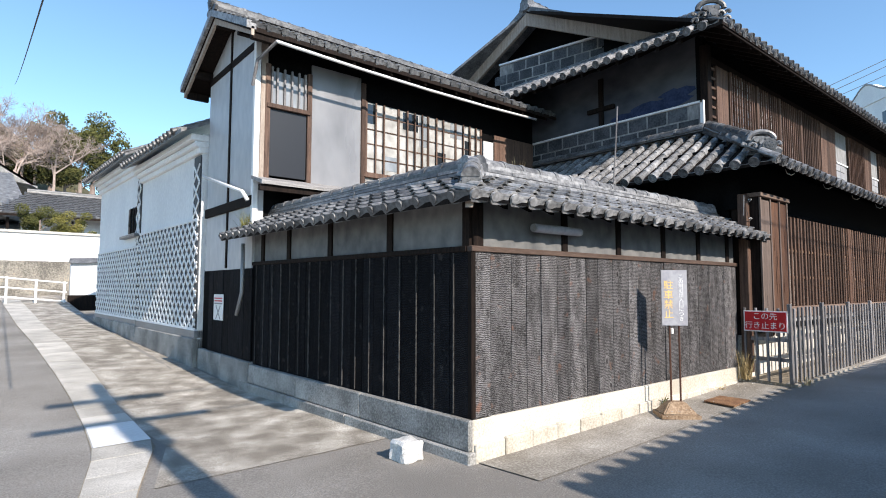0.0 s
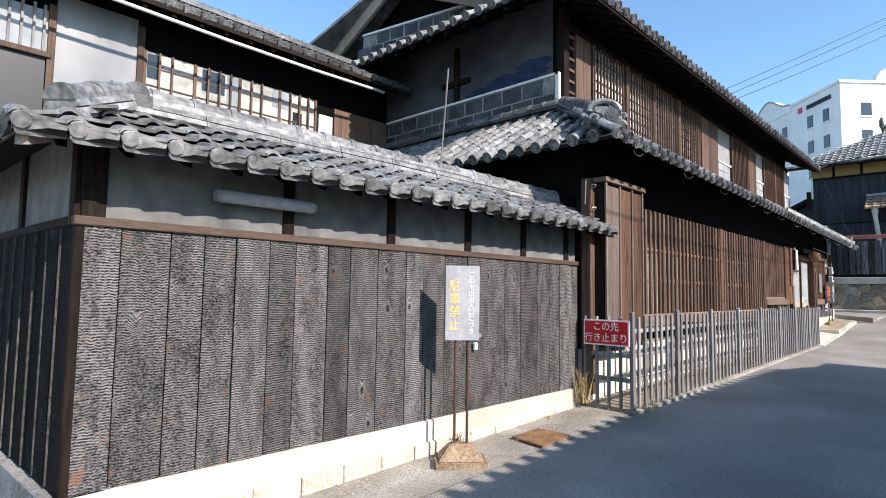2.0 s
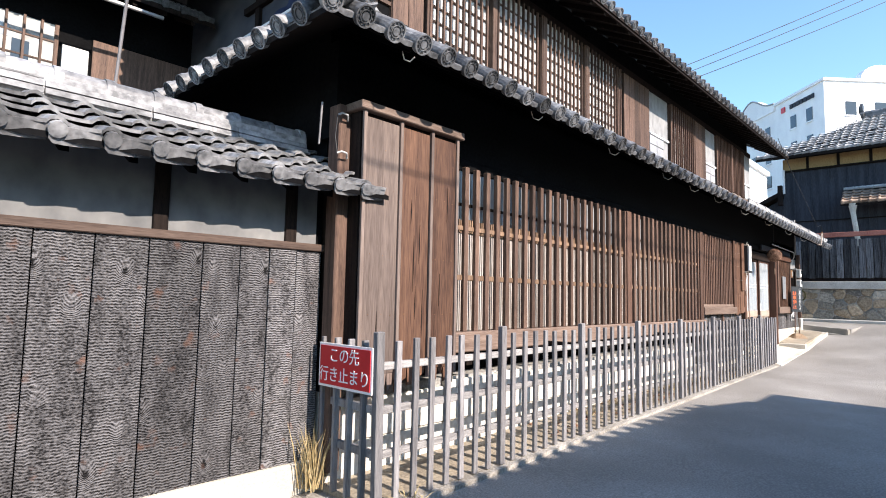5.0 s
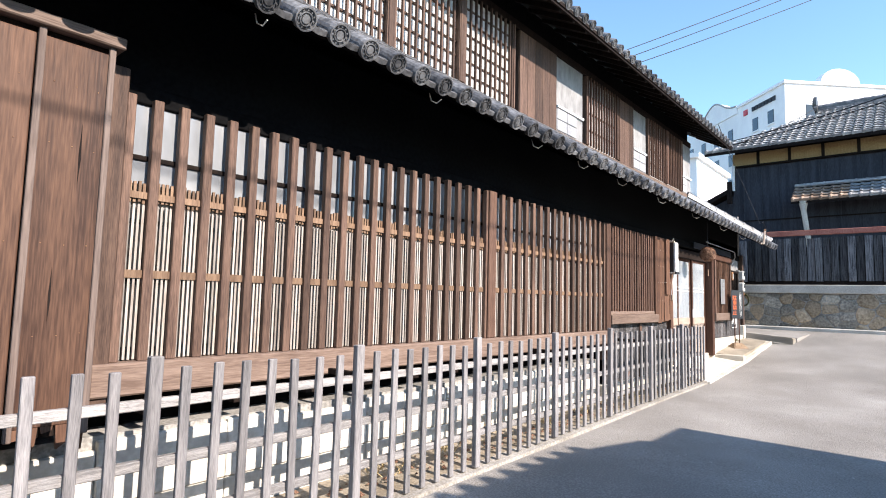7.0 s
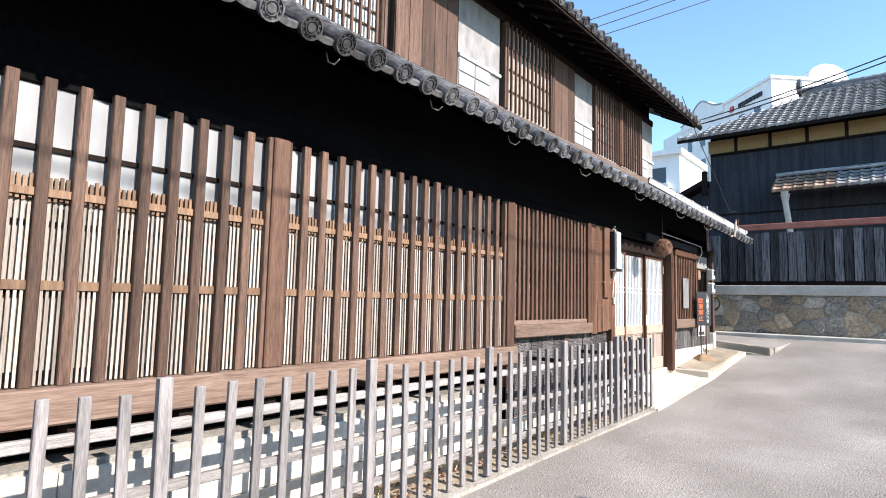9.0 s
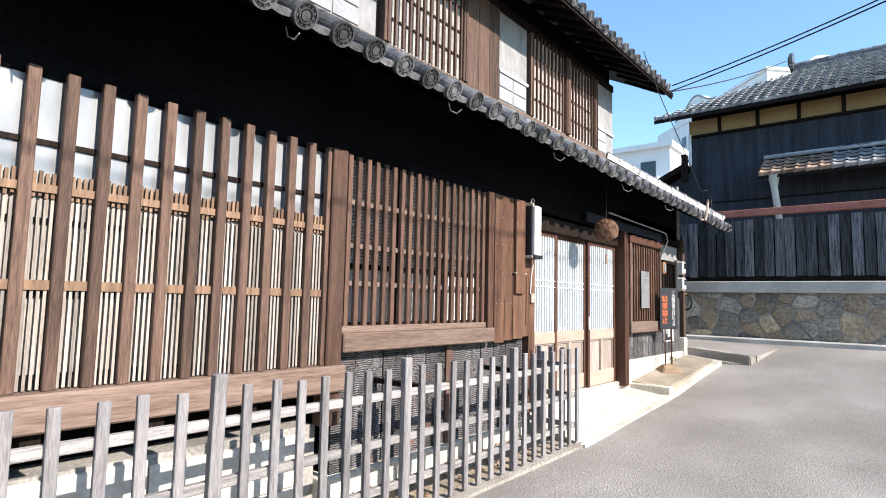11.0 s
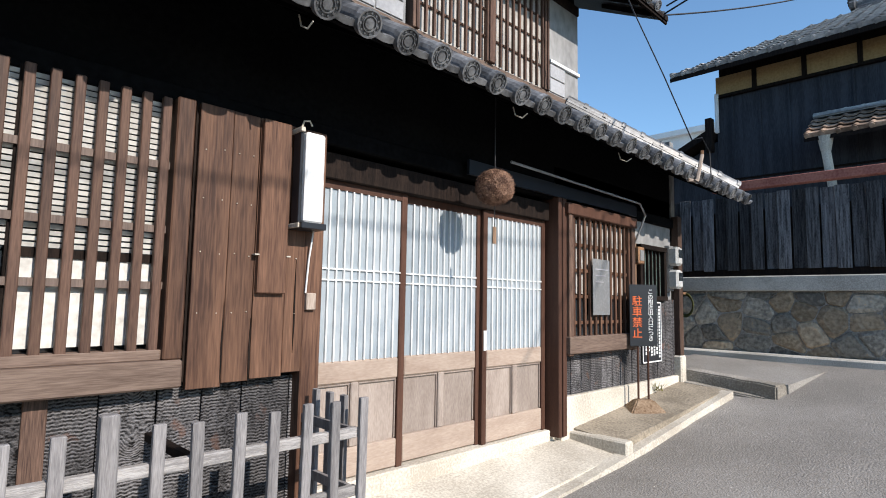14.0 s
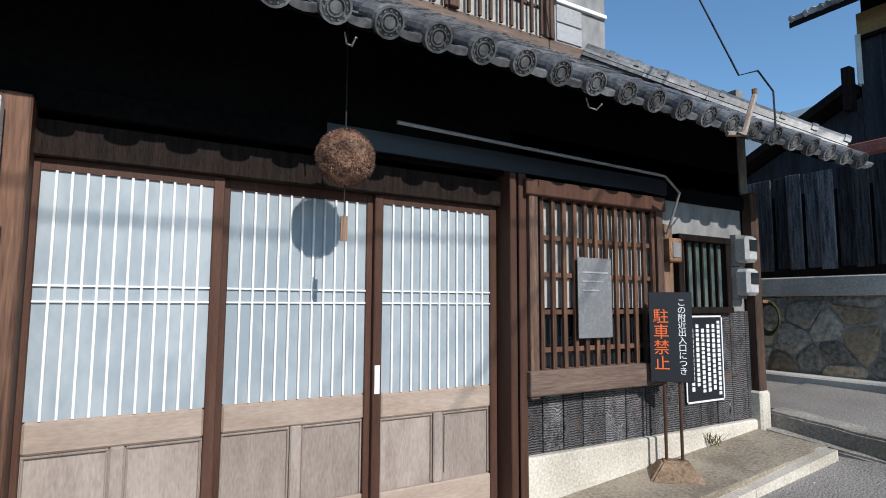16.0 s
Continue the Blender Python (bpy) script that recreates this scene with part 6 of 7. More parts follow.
    for _ in range(3000):
        n = Vector((random.gauss(0, 1), random.gauss(0, 1), random.gauss(0, 1))).normalized()
        c = Vector((23.02, 3.72, 2.89)) + n * 0.157
        tip = c + (n + 0.7 * Vector((random.gauss(0, 1), random.gauss(0, 1), random.gauss(0, 1))).normalized()).normalized() * random.uniform(0.01, 0.022)
        u = n.orthogonal().normalized() * 0.003
        bm.faces.new([bm.verts.new(c - u), bm.verts.new(c + u), bm.verts.new(tip)])
    tagged(part("sprigs", bm, CEDAR, t), kind="stuff")
    part("cord", rod((23.02, 3.72, 3.03), (23.02, 3.72, 3.72), 0.005), CABLE, t)
    part("tag", box(23.0, 23.04, 3.715, 3.725, 2.42, 2.56), WOOD_LIT, t)
    part("tag_cord", rod((23.02, 3.72, 2.56), (23.02, 3.72, 2.76), 0.003), CABLE, t)
    # meters
    for z in (2.62, 2.3):
        t = thing("electricity_meter", (27.25, 4.0, z - 0.12), "grey electricity meter in a rounded case", "meter", "meters on the end wall")
        part("case", box(27.17, 27.35, 3.93, 4.08, z - 0.13, z + 0.13, bevel=0.03), PALE_METAL, t)
        part("dial", box(27.2, 27.32, 3.922, 3.932, z - 0.02, z + 0.09), DARKGLASS, t)
        part("base", box(27.19, 27.33, 4.06, 4.13, z - 0.16, z + 0.15), GREY_METAL, t)
    t = thing("switch_case", (26.2, 4.05, 2.5), "brown rusty switch case on the wall", "switch box")
    part("case", box(26.08, 26.24, 3.96, 4.1, 2.45, 2.66, bevel=0.01), RUST, t)
    part("cover", box(26.11, 26.21, 3.952, 3.962, 2.49, 2.62), GREY_METAL, t)
    part("board", box(26.06, 26.28, 4.09, 4.115, 2.1, 2.8), WOOD_LIT, t)
    # hose coil
    t = thing("hose_coil", (27.56, 4.02, 1.9), "coiled dark green garden hose on a hook", "hose")
    bm = bmesh.new()
    for k in range(4):
        pts = [(27.6 + 0.012 * k, 4.02 + (0.12 - 0.008 * k) * math.cos(a), 1.95 + (0.17 - 0.01 * k) * math.sin(a)) for a in np.linspace(0, 2 * math.pi, 19)]
        path_tube(pts, 0.01, bm, 5)
    part("coil", bm, LEAF, t)
    part("hook", box(27.5, 27.62, 4.0, 4.03, 2.1, 2.13), RUST, t)
    # black poster with white upright writing
    t = thing("wall_poster", (26.65, 4.08, 1.2), "black poster with white border and upright writing", "poster")
    part("sheet", box(26.37, 26.92, 4.07, 4.082, 1.2, 1.98, bevel=0.002), BLACK_PAINT, t)
    for a, b, c, d in ((26.37, 26.92, 1.2, 1.215), (26.37, 26.92, 1.965, 1.98), (26.37, 26.385, 1.2, 1.98), (26.905, 26.92, 1.2, 1.98)):
        part("border", box(a, b, 4.064, 4.07, c, d), LETTER, t)
    for k in range(6):
        top = (1.93, 1.9, 1.9, 1.86, 1.9, 1.86)[k]
        z = top
        while z > (1.27, 1.3, 1.32, 1.3, 1.35, 1.3)[k]:
            h = random.uniform(0.025, 0.04)
            part("text_bar", box(26.84 - k * 0.078, 26.88 - k * 0.078, 4.065, 4.07, z - h, z), LETTER, t)
            z -= h + 0.012
    # padlock and hasp on the charred wall
    t = thing("door_lock", (7.7, 4.19, 1.1), "small steel hasp with padlock on the charred boards", "lock")
    part("hasp", box(7.64, 7.74, 4.175, 4.195, 1.15, 1.2), GREY_METAL, t)
    part("padlock", box(7.66, 7.71, 4.15, 4.185, 1.04, 1.12, bevel=0.006), WHITE_METAL, t)
    part("knob", rod((7.72, 4.13, 1.2), (7.72, 4.2, 1.2), 0.025), GREY_METAL, t)
    # antenna rod
    t = thing("thin_pole", (8.75, 5.8, 3.0), "thin pale pole standing behind the low roof", "pole")
    part("rod", path_tube([(8.75, 5.81, 2.4), (8.76, 5.8, 3.5), (8.79, 5.76, 4.2), (8.83, 5.73, 5.0)], 0.014), WOOD_GREY, t)
    # stone block, iron plate
    t = thing("stone_block", (3.44, 4.68, 0), "rough white stone block lying at the corner", "stone")
    bm = box(3.29, 3.54, 4.58, 4.86, -0.06, 0.15, bevel=0.03)
    bmesh.ops.subdivide_edges(bm, edges=[e for e in bm.edges if e.calc_length() > 0.08], cuts=4, use_grid_fill=True)
    for v in bm.verts:
        p = v.co * 9
        v.co += Vector((noise.noise(p), noise.noise(p + Vector((7, 0, 0))), noise.noise(p + Vector((0, 7, 0))))) * 0.028
    part("block", bm, surf("white_stone", (0.42, 0.415, 0.4), (0.66, 0.655, 0.64), 0.8, 4, (1, 1, 1), 60, 0.6, 0.01, 0.0), t)
    t = thing("drain_cover", (8.2, 3.65, 0.08), "rusty iron plate lying over a drain", "drain cover")
    z = 0.1
    part("plate", prism([(7.88, 3.42, z), (8.46, 3.44, z + 0.01), (8.44, 3.86, z + 0.01), (7.95, 3.86, z)], (0, 0, 0.016)), RUST, t)


small_fittings()


# ---- signs ----
def lettering(text, m, size, material, parent, label="", align="CENTER", line=1.0, sx=1.0):
    cu = bpy.data.curves.new("lettering", "FONT")
    cu.body, cu.size, cu.align_x, cu.align_y, cu.space_line, cu.extrude = text, size, align, "CENTER", line, 0.0015
    cu.materials.append(material)
    ob = new("lettering", cu)
    ob.parent = parent
    ob.matrix_parent_inverse = world_of(parent).inverted()
    ob.matrix_basis = m @ Matrix.Diagonal((sx, 1, 1, 1))
    return tagged(ob, label)


def standing_sign(at, yaw, top, bottom, face, big, small, label):
    t = thing("standing_sign", at, label, "sign", "parking signs along the street")
    m = Matrix.Translation(at) @ Matrix.Rotation(yaw, 4, "Z")

    def put(n, bm, mat, lab=""):
        ob = part(n, bm, mat, t, lab)
        ob.data.transform(m)
        return ob

    put("base", prism([(-0.24, -0.2, 0), (0.24, -0.2, 0), (0.24, 0.2, 0), (-0.24, 0.2, 0)], (0, 0, 0.045)), FOOT_BROWN, "rust-stained concrete foot")
    bm = bmesh.new()
    lo = [bm.verts.new(p) for p in ((-0.22, -0.18, 0.045), (0.22, -0.18, 0.045), (0.22, 0.18, 0.045), (-0.22, 0.18, 0.045))]
    hi = [bm.verts.new(p) for p in ((-0.1, -0.06, 0.19), (0.1, -0.06, 0.19), (0.1, 0.06, 0.19), (-0.1, 0.06, 0.19))]
    bm.faces.new(hi)
    bm.faces.new(lo[::-1])
    for i in range(4):
        bm.faces.new((lo[i], lo[(i + 1) % 4], hi[(i + 1) % 4], hi[i]))
    bmesh.ops.bevel(bm, geom=bm.edges[:], offset=0.015, segments=2, affect="EDGES")
    put("foot", bm, FOOT_BROWN)
    z0, z1 = bottom - at[2], top - at[2]
    for x in (-0.06, 0.06):
        put("pole", rod((x, 0, 0.1), (x, 0, z1 - 0.02), 0.013), WOOD_MID, "dark brown steel pole")
    b = put("board", box(-0.165, 0.165, -0.032, -0.016, z0, z1, bevel=0.003), face)
    f = m @ Matrix.Translation((0, -0.034, 0)) @ Matrix.Rotation(radians(90), 4, "X")
    zc = (z0 + z1) / 2
    lettering("駐\n車\n禁\n止", f @ Matrix.Translation((-0.075, zc - 0.03, 0)), 0.125, big, b, "large upright characters", line=1.0)
    lettering("こ\nの\n附\n近\n出\n入\n口\nに\nつ\nき", f @ Matrix.Translation((0.085, zc, 0)), 0.066, small, b, "small upright characters", line=0.92)


standing_sign((7.0, 3.76, 0.05), radians(-43), 1.93, 1.21, SIGN_PALE, YELLOW, LETTER, "sun-faded no-parking sign on a concrete foot")
standing_sign((25.86, 3.82, 0.66), radians(-42), 2.18, 1.46, BLACK_PAINT, ORANGE, LETTER, "black no-parking sign with orange characters on a concrete foot")


def red_sign():
    t = thing("warning_sign", (9.88, 3.75, 1.0), "red dead-end sign with white border on the fence", "sign")
    b = part("plate", box(9.875, 9.885, 3.42, 4.08, 0.99, 1.33, bevel=0.002), LETTER, t, "white metal plate")
    part("field", box(9.870, 9.875, 3.44, 4.06, 1.01, 1.31), RED_PAINT, b, "red field")
    m = Matrix.Translation((9.867, 3.75, 1.16)) @ Matrix.Rotation(radians(-90), 4, "Z") @ Matrix.Rotation(radians(90), 4, "X")
    lettering("この先", m @ Matrix.Translation((0, 0.075, 0)), 0.125, LETTER, b, "white characters")
    lettering("行き止まり", m @ Matrix.Translation((0, -0.075, 0)), 0.125, LETTER, b, "white characters")


red_sign()


# ---- kerbs and steps by the shop ----
def kerbs():
    pts = [(21.5, 3.30, 0.345), (22.6, 3.33, 0.38), (23.8, 3.36, 0.44), (24.75, 3.38, 0.52), (26.2, 3.36, 0.7), (27.3, 3.3, 0.86)]
    for (xa, ya, za), (xb, yb, zb) in zip(pts, pts[1:]):
        bm = prism([(xa, ya, za - 0.5), (xa, ya + 0.15, za - 0.5), (xa, ya + 0.15, za), (xa, ya + 0.01, za)], (xb - xa - 0.004, yb - ya, zb - za))
        tagged(part("kerb", bm, PALE_BASE), "worn pale kerb stone at the street's edge", "kerb", kind="structure")
    tagged(part("pavement", prism([(21.5, 3.42, 0.36), (24.72, 3.5, 0.5), (24.72, 4.2, 0.58), (21.5, 4.2, 0.52)], (0, 0, -0.4)), PALE_BASE), "pale concrete apron before the doors", "pavement", kind="structure")
    tagged(part("pavement", prism([(24.7, 3.5, 0.6), (27.36, 3.42, 0.86), (27.36, 4.1, 0.9), (24.7, 4.1, 0.66)], (0, 0, -0.4)), DIRT), "bare earth strip under the end window", "pavement", kind="structure")
    tagged(part("kerb", box(24.62, 24.76, 3.4, 4.08, 0.3, 0.63, bevel=0.015), PALE_BASE), "short kerb stone across the strip", "kerb", kind="structure")
    tagged(part("side_road", prism([(27.76, 2.8, 0.955), (27.8, 4.6, 1.06), (29.4, 4.6, 1.12), (29.4, 2.6, 1.07)], (0, 0, -0.4)), ASPHALT), "raised asphalt of the side road", "road", kind="structure")
    for a, b, c, d, low, label in (((27.55, 4.05, 1.06), (27.46, 2.86, 0.96), (27.78, 2.82, 0.965), (27.82, 4.05, 1.065), 0.3, "long worn edge stone of the side road"), ((27.38, 4.02, 0.9), (27.42, 2.98, 0.8), (27.54, 2.98, 0.83), (27.56, 4.02, 0.91), 0.3, "low worn step stone")):
        bm = bmesh.new()
        top = [bm.verts.new(p) for p in (a, b, c, d)]
        base = [bm.verts.new((p[0], p[1], p[2] - low)) for p in (a, b, c, d)]
        bm.faces.new(top)
        bm.faces.new(base[::-1])
        for k in range(4):
            bm.faces.new((base[k], base[(k + 1) % 4], top[(k + 1) % 4], top[k]))
        bmesh.ops.recalc_face_normals(bm, faces=bm.faces)
        bmesh.ops.bevel(bm, geom=bm.edges[:], offset=0.02, segments=2, affect="EDGES")
        bmesh.ops.subdivide_edges(bm, edges=[e for e in bm.edges if e.calc_length() > 0.3], cuts=5, use_grid_fill=True)
        for v in bm.verts:
            v.co += Vector((noise.noise(v.co * 6), noise.noise(v.co * 6 + Vector((5, 0, 0))), noise.noise(v.co * 5 + Vector((0, 5, 0))))) * 0.018
        tagged(part("step_stone", bm, APRON), label, "kerb", kind="structure")
    tagged(part("kerb", box(29.42, 29.76, -14, 12, 0.6, 1.2, bevel=0.02), CONCRETE), "pale concrete footing along the stone wall", "kerb", kind="structure")


kerbs()


# ---- rubble faces of the retaining wall ----
def rubble(wall, y0, y1, z0, z1, x):
    """Uneven field stones, each cell of a random net cut out by its neighbours' mid-lines."""
    seeds = []
    for _ in range(4000):
        p = (random.uniform(y0, y1), random.uniform(z0 - 0.1, z1 + 0.1))
        gap = random.uniform(0.24, 0.42)
        if all((p[0] - q[0]) ** 2 * 0.6 + (p[1] - q[1]) ** 2 * 1.3 > gap * gap for q in seeds):
            seeds.append(p)
    for p in seeds:
        cell = [(p[0] - 0.6, z0), (p[0] + 0.6, z0), (p[0] + 0.6, z1), (p[0] - 0.6, z1)]
        for q in seeds:
            dy, dz = q[0] - p[0], q[1] - p[1]
            if q is p or abs(dy) > 1.2:
                continue
            my, mz = (p[0] + q[0]) / 2, (p[1] + q[1]) / 2
            out = []
            for k in range(len(cell)):
                a, b = cell[k], cell[(k + 1) % len(cell)]
                fa, fb = (a[0] - my) * dy + (a[1] - mz) * dz, (b[0] - my) * dy + (b[1] - mz) * dz
                if fa <= 0:
                    out.append(a)
                if fa * fb < 0:
                    r = fa / (fa - fb)
                    out.append((a[0] + (b[0] - a[0]) * r, a[1] + (b[1] - a[1]) * r))
            cell = out
            if len(cell) < 3:
                break
        if len(cell) < 3:
            continue
        c = Vector((x, sum(q[0] for q in cell) / len(cell), sum(q[1] for q in cell) / len(cell)))
        ring = []
        for k in range(len(cell)):
            a, b = Vector((x, *cell[k])), Vector((x, *cell[(k + 1) % len(cell)]))
            ring += [a.lerp(b, 0.16), a.lerp(b, 0.84)]
        lift, tip = random.uniform(0.015, 0.05), Vector((0, random.uniform(-0.04, 0.04), random.uniform(-0.04, 0.04)))
        bm = bmesh.new()
        lo = [bm.verts.new(c + (v - c) * 0.985) for v in ring]
        mid = [bm.verts.new(c + (v - c) * 0.93 + Vector((-lift * random.uniform(0.5, 0.8), 0, 0))) for v in ring]
        hi = [bm.verts.new(c + tip + (v - c) * 0.72 + Vector((-lift - random.uniform(0, 0.015), 0, 0))) for v in ring]
        n = len(ring)
        for k in range(n):
            kk = (k + 1) % n
            bm.faces.new((lo[k], lo[kk], mid[kk], mid[k]))
            bm.faces.new((mid[k], mid[kk], hi[kk], hi[k]))
        bm.faces.new(hi)
        part("stone", bm, RUBBLE_WARM if random.random() < 0.35 else RUBBLE, wall)


rubble(RETAINING, -3.0, 6.4, 1.02, 2.2, 29.76)


# ---- hotel windows and parapet, lower white block ----
def hotel():
    b = thing("white_hotel", (80, 10.9, 3), "large white concrete hotel block on the slope", "hotel")
    top = 26.4
    m = Matrix.Translation((80, 10.9, 0)) @ Matrix.Rotation(radians(-45), 4, "Z")  # x along the sunny face, y along the shaded one

    def put(n, bm, mat, parent=b, lab=""):
        ob = part(n, bm, mat, parent, lab)
        ob.data.transform(m)
        return ob

    put("wall", box(0, 30, 0, 24, 3, top), PLASTER)
    put("parapet", box(-0.2, 30, -0.2, 8.6, top, top + 0.3), WHITE_METAL, lab="flat roof edge")
    wave = [(-0.15, y, top + 0.3 + 1.9 * math.exp(-((y - 13.6) / 2.6) ** 2)) for y in np.linspace(8.6, 18.6, 21)]
    put("parapet", prism(wave + [(-0.15, 18.6, top - 0.6), (-0.15, 8.6, top - 0.6)], (1, 0, 0)), PLASTER, lab="wavy gable parapet")
    put("coping", path_tube(wave, 0.12), GREY_METAL)
    arc = [(6.4 + 2.3 * math.cos(a), -0.25, top + 0.2 + 1.7 * math.sin(a)) for a in np.linspace(0, math.pi, 15)]
    put("parapet", prism(arc, (0, 1, 0)), PLASTER, lab="round pediment")
    for z in (23.4, 20.2, 17.0, 13.8, 10.6):
        for y in (2.4, 5.2, 10.2, 13.4, 16.6, 19.8):
            w = put("window", box(-0.06, 0.05, y - 0.5, y + 0.5, z - 0.85, z + 0.7), DARKGLASS)
            put("frame", box(-0.14, 0.0, y - 0.6, y + 0.6, z - 1.0, z - 0.85), WHITE_METAL, w)
        for x in (3.0, 6.4, 9.8, 13.2, 16.6):
            w = put("window", box(x - 0.6, x + 0.6, -0.06, 0.05, z - 0.85, z + 0.7), DARKGLASS)
            put("frame", box(x - 0.7, x + 0.7, -0.14, 0.0, z - 1.0, z - 0.85), WHITE_METAL, w)
    for k in range(7):
        put("sign_bar", box(-0.14, -0.02, 1.5 + 0.62 * k, 1.95 + 0.62 * k, top - 1.35, top - 0.85), NAVY, lab="dark lettering on the wall")
    put("sign_bar", box(-0.14, -0.02, 6.6, 7.3, top - 1.4, top - 0.75), RED_PAINT, lab="round red mark")
    c = thing("white_block", (60, 19, 5), "lower white building with arched balconies", "building")
    part("wall", box(60, 70, 14.5, 24.0, 3, 14.3), PLASTER, c)
    part("roof", box(59.6, 70, 14.2, 24.3, 14.3, 14.7), WHITE_METAL, c)
    for y in (16.2, 18.6, 21.0):
        for z in (12.6, 9.8):
            part("window", box(59.95, 60.05, y - 0.6, y + 0.6, z - 0.7, z + 0.7), DARKGLASS, c)
            part("balcony", box(59.5, 60, y - 0.9, y + 0.9, z - 1.2, z - 0.7), PLASTER, c)


hotel()


# ---- plants ----
def leaves(bm, c, r, n, size):
    for _ in range(n):
        d = Vector((random.gauss(0, 1), random.gauss(0, 1), random.gauss(0, 1))).normalized() * r * random.uniform(0.55, 1.05)
        p = Vector(c) + Vector((d.x, d.y, d.z * 0.8))
        u = Vector((random.gauss(0, 1), random.gauss(0, 1), random.gauss(0, 1))).normalized() * size
        w = u.orthogonal().normalized() * size * 0.6
        bm.faces.new([bm.verts.new(p - u), bm.verts.new(p + w), bm.verts.new(p + u), bm.verts.new(p - w)])


def evergreen(at, height, width, material, label):
    t = thing("tree", at, label, "tree")
    a = Vector(at)
    bm = rod(a, a + Vector((0, 0, height * 0.7)), width * 0.05, None, 7, width * 0.02)
    for i in range(5):
        z = a + Vector((0, 0, height * (0.25 + 0.1 * i)))
        rod(z, z + Vector((random.uniform(-1, 1), random.uniform(-1, 1), 0.5)) * width * 0.35, width * 0.018, bm, 5, width * 0.006)
    part("trunk", bm, BARK, t)
    bm = bmesh.new()
    for i in range(16):
        c = a + Vector((random.gauss(0, 0.3) * width, random.gauss(0, 0.3) * width, height * random.uniform(0.4, 0.95)))
        leaves(bm, c, width * random.uniform(0.16, 0.3), 320, width * 0.03)
    part("crown", bm, material, t, kind="stuff")


def bare_tree(at, height, spread, label):
    t = thing("tree", at, label, "tree")
    bm = bmesh.new()

    def grow(p, d, l, r, k):
        q = p + d * l
        rod(p, q, r, bm, 4, r * 0.65)
        if k == 0:
            return
        for _ in range(3 if k > 1 else 4):
            e = (d + Vector((random.gauss(0, 0.5), random.gauss(0, 0.5), random.gauss(0.12, 0.32))) * spread).normalized()
            grow(p.lerp(q, random.uniform(0.6, 1)), e, l * random.uniform(0.6, 0.82), r * 0.6, k - 1)

    grow(Vector(at), Vector((0, 0, 1)), height * 0.27, height * 0.016, 7)
    part("branches", bm, BARK, t, kind="stuff")


def hill():
    bm = bmesh.new()
    rows = []
    for j in range(15):
        y = 62 + j * 7
        row = []
        for i in range(29):
            x = -70 + i * 5
            z = 4 + 28 * math.exp(-((x + 16) / 30) ** 2) * min(1, j / 5) + 1.5 * noise.noise(Vector((x * 0.1, y * 0.1, 0)))
            row.append(bm.verts.new((x, y, z)))
        rows.append(row)
    for j in range(14):
        for i in range(28):
            bm.faces.new((rows[j][i], rows[j][i + 1], rows[j + 1][i + 1], rows[j + 1][i]))
    tagged(part("hill", bm, EARTH, smooth=True), "wooded hill rising behind the village", "hill", kind="structure")


hill()
bm = bmesh.new()
bmesh.ops.create_uvsphere(bm, u_segments=24, v_segments=12, radius=1.0)
bmesh.ops.scale(bm, verts=bm.verts, vec=(14, 26, 16))
bmesh.ops.translate(bm, verts=bm.verts, vec=(98, 34, 2))
tagged(part("far_hill", bm, EARTH, smooth=True), "low wooded ridge behind the white buildings", "hill", kind="structure")
for x, y, z, h, w in ((9.0, 72, 11.5, 9.0, 6.0), (12.5, 78, 9.5, 8.0, 5.5), (5.5, 76, 11.5, 8.5, 6.0), (7.2, 66, 9.0, 7.0, 5.0), (3.0, 72, 10.0, 7.0, 6.0), (-1.0, 74, 11.0, 7.0, 6.0), (-6, 76, 12.0, 7.0, 6.0)):
    evergreen((x, y, z), h, w, LEAF, "dense dark evergreen tree on the hillside")
for x, y, z, h in ((3.5, 66, 10, 12), (0.5, 64, 10, 13), (-2.5, 66, 11, 13), (6.0, 67, 9.5, 11.5), (-5.5, 65, 11, 13), (1.8, 62, 9, 11), (4.8, 63, 9.5, 11), (-0.8, 61, 9.5, 12), (2.6, 69, 11, 12.5), (-4.0, 62, 10, 12)):
    bare_tree((x, y, z), h, 1.25, "leafless winter tree with many fine twigs")
evergreen((2.6, 42, 3.9), 2.6, 1.7, LEAF, "clipped dark green garden shrub behind the white wall")
evergreen((4.3, 42, 3.9), 2.4, 1.6, LEAF_WARM, "yellow-green garden shrub behind the white wall")
for x, y, z in ((93, 37, 15.5), (95, 33, 16), (94, 29, 15.5)):
    bare_tree((x, y, z), 10, 1.25, "leafless tree on the far ridge")


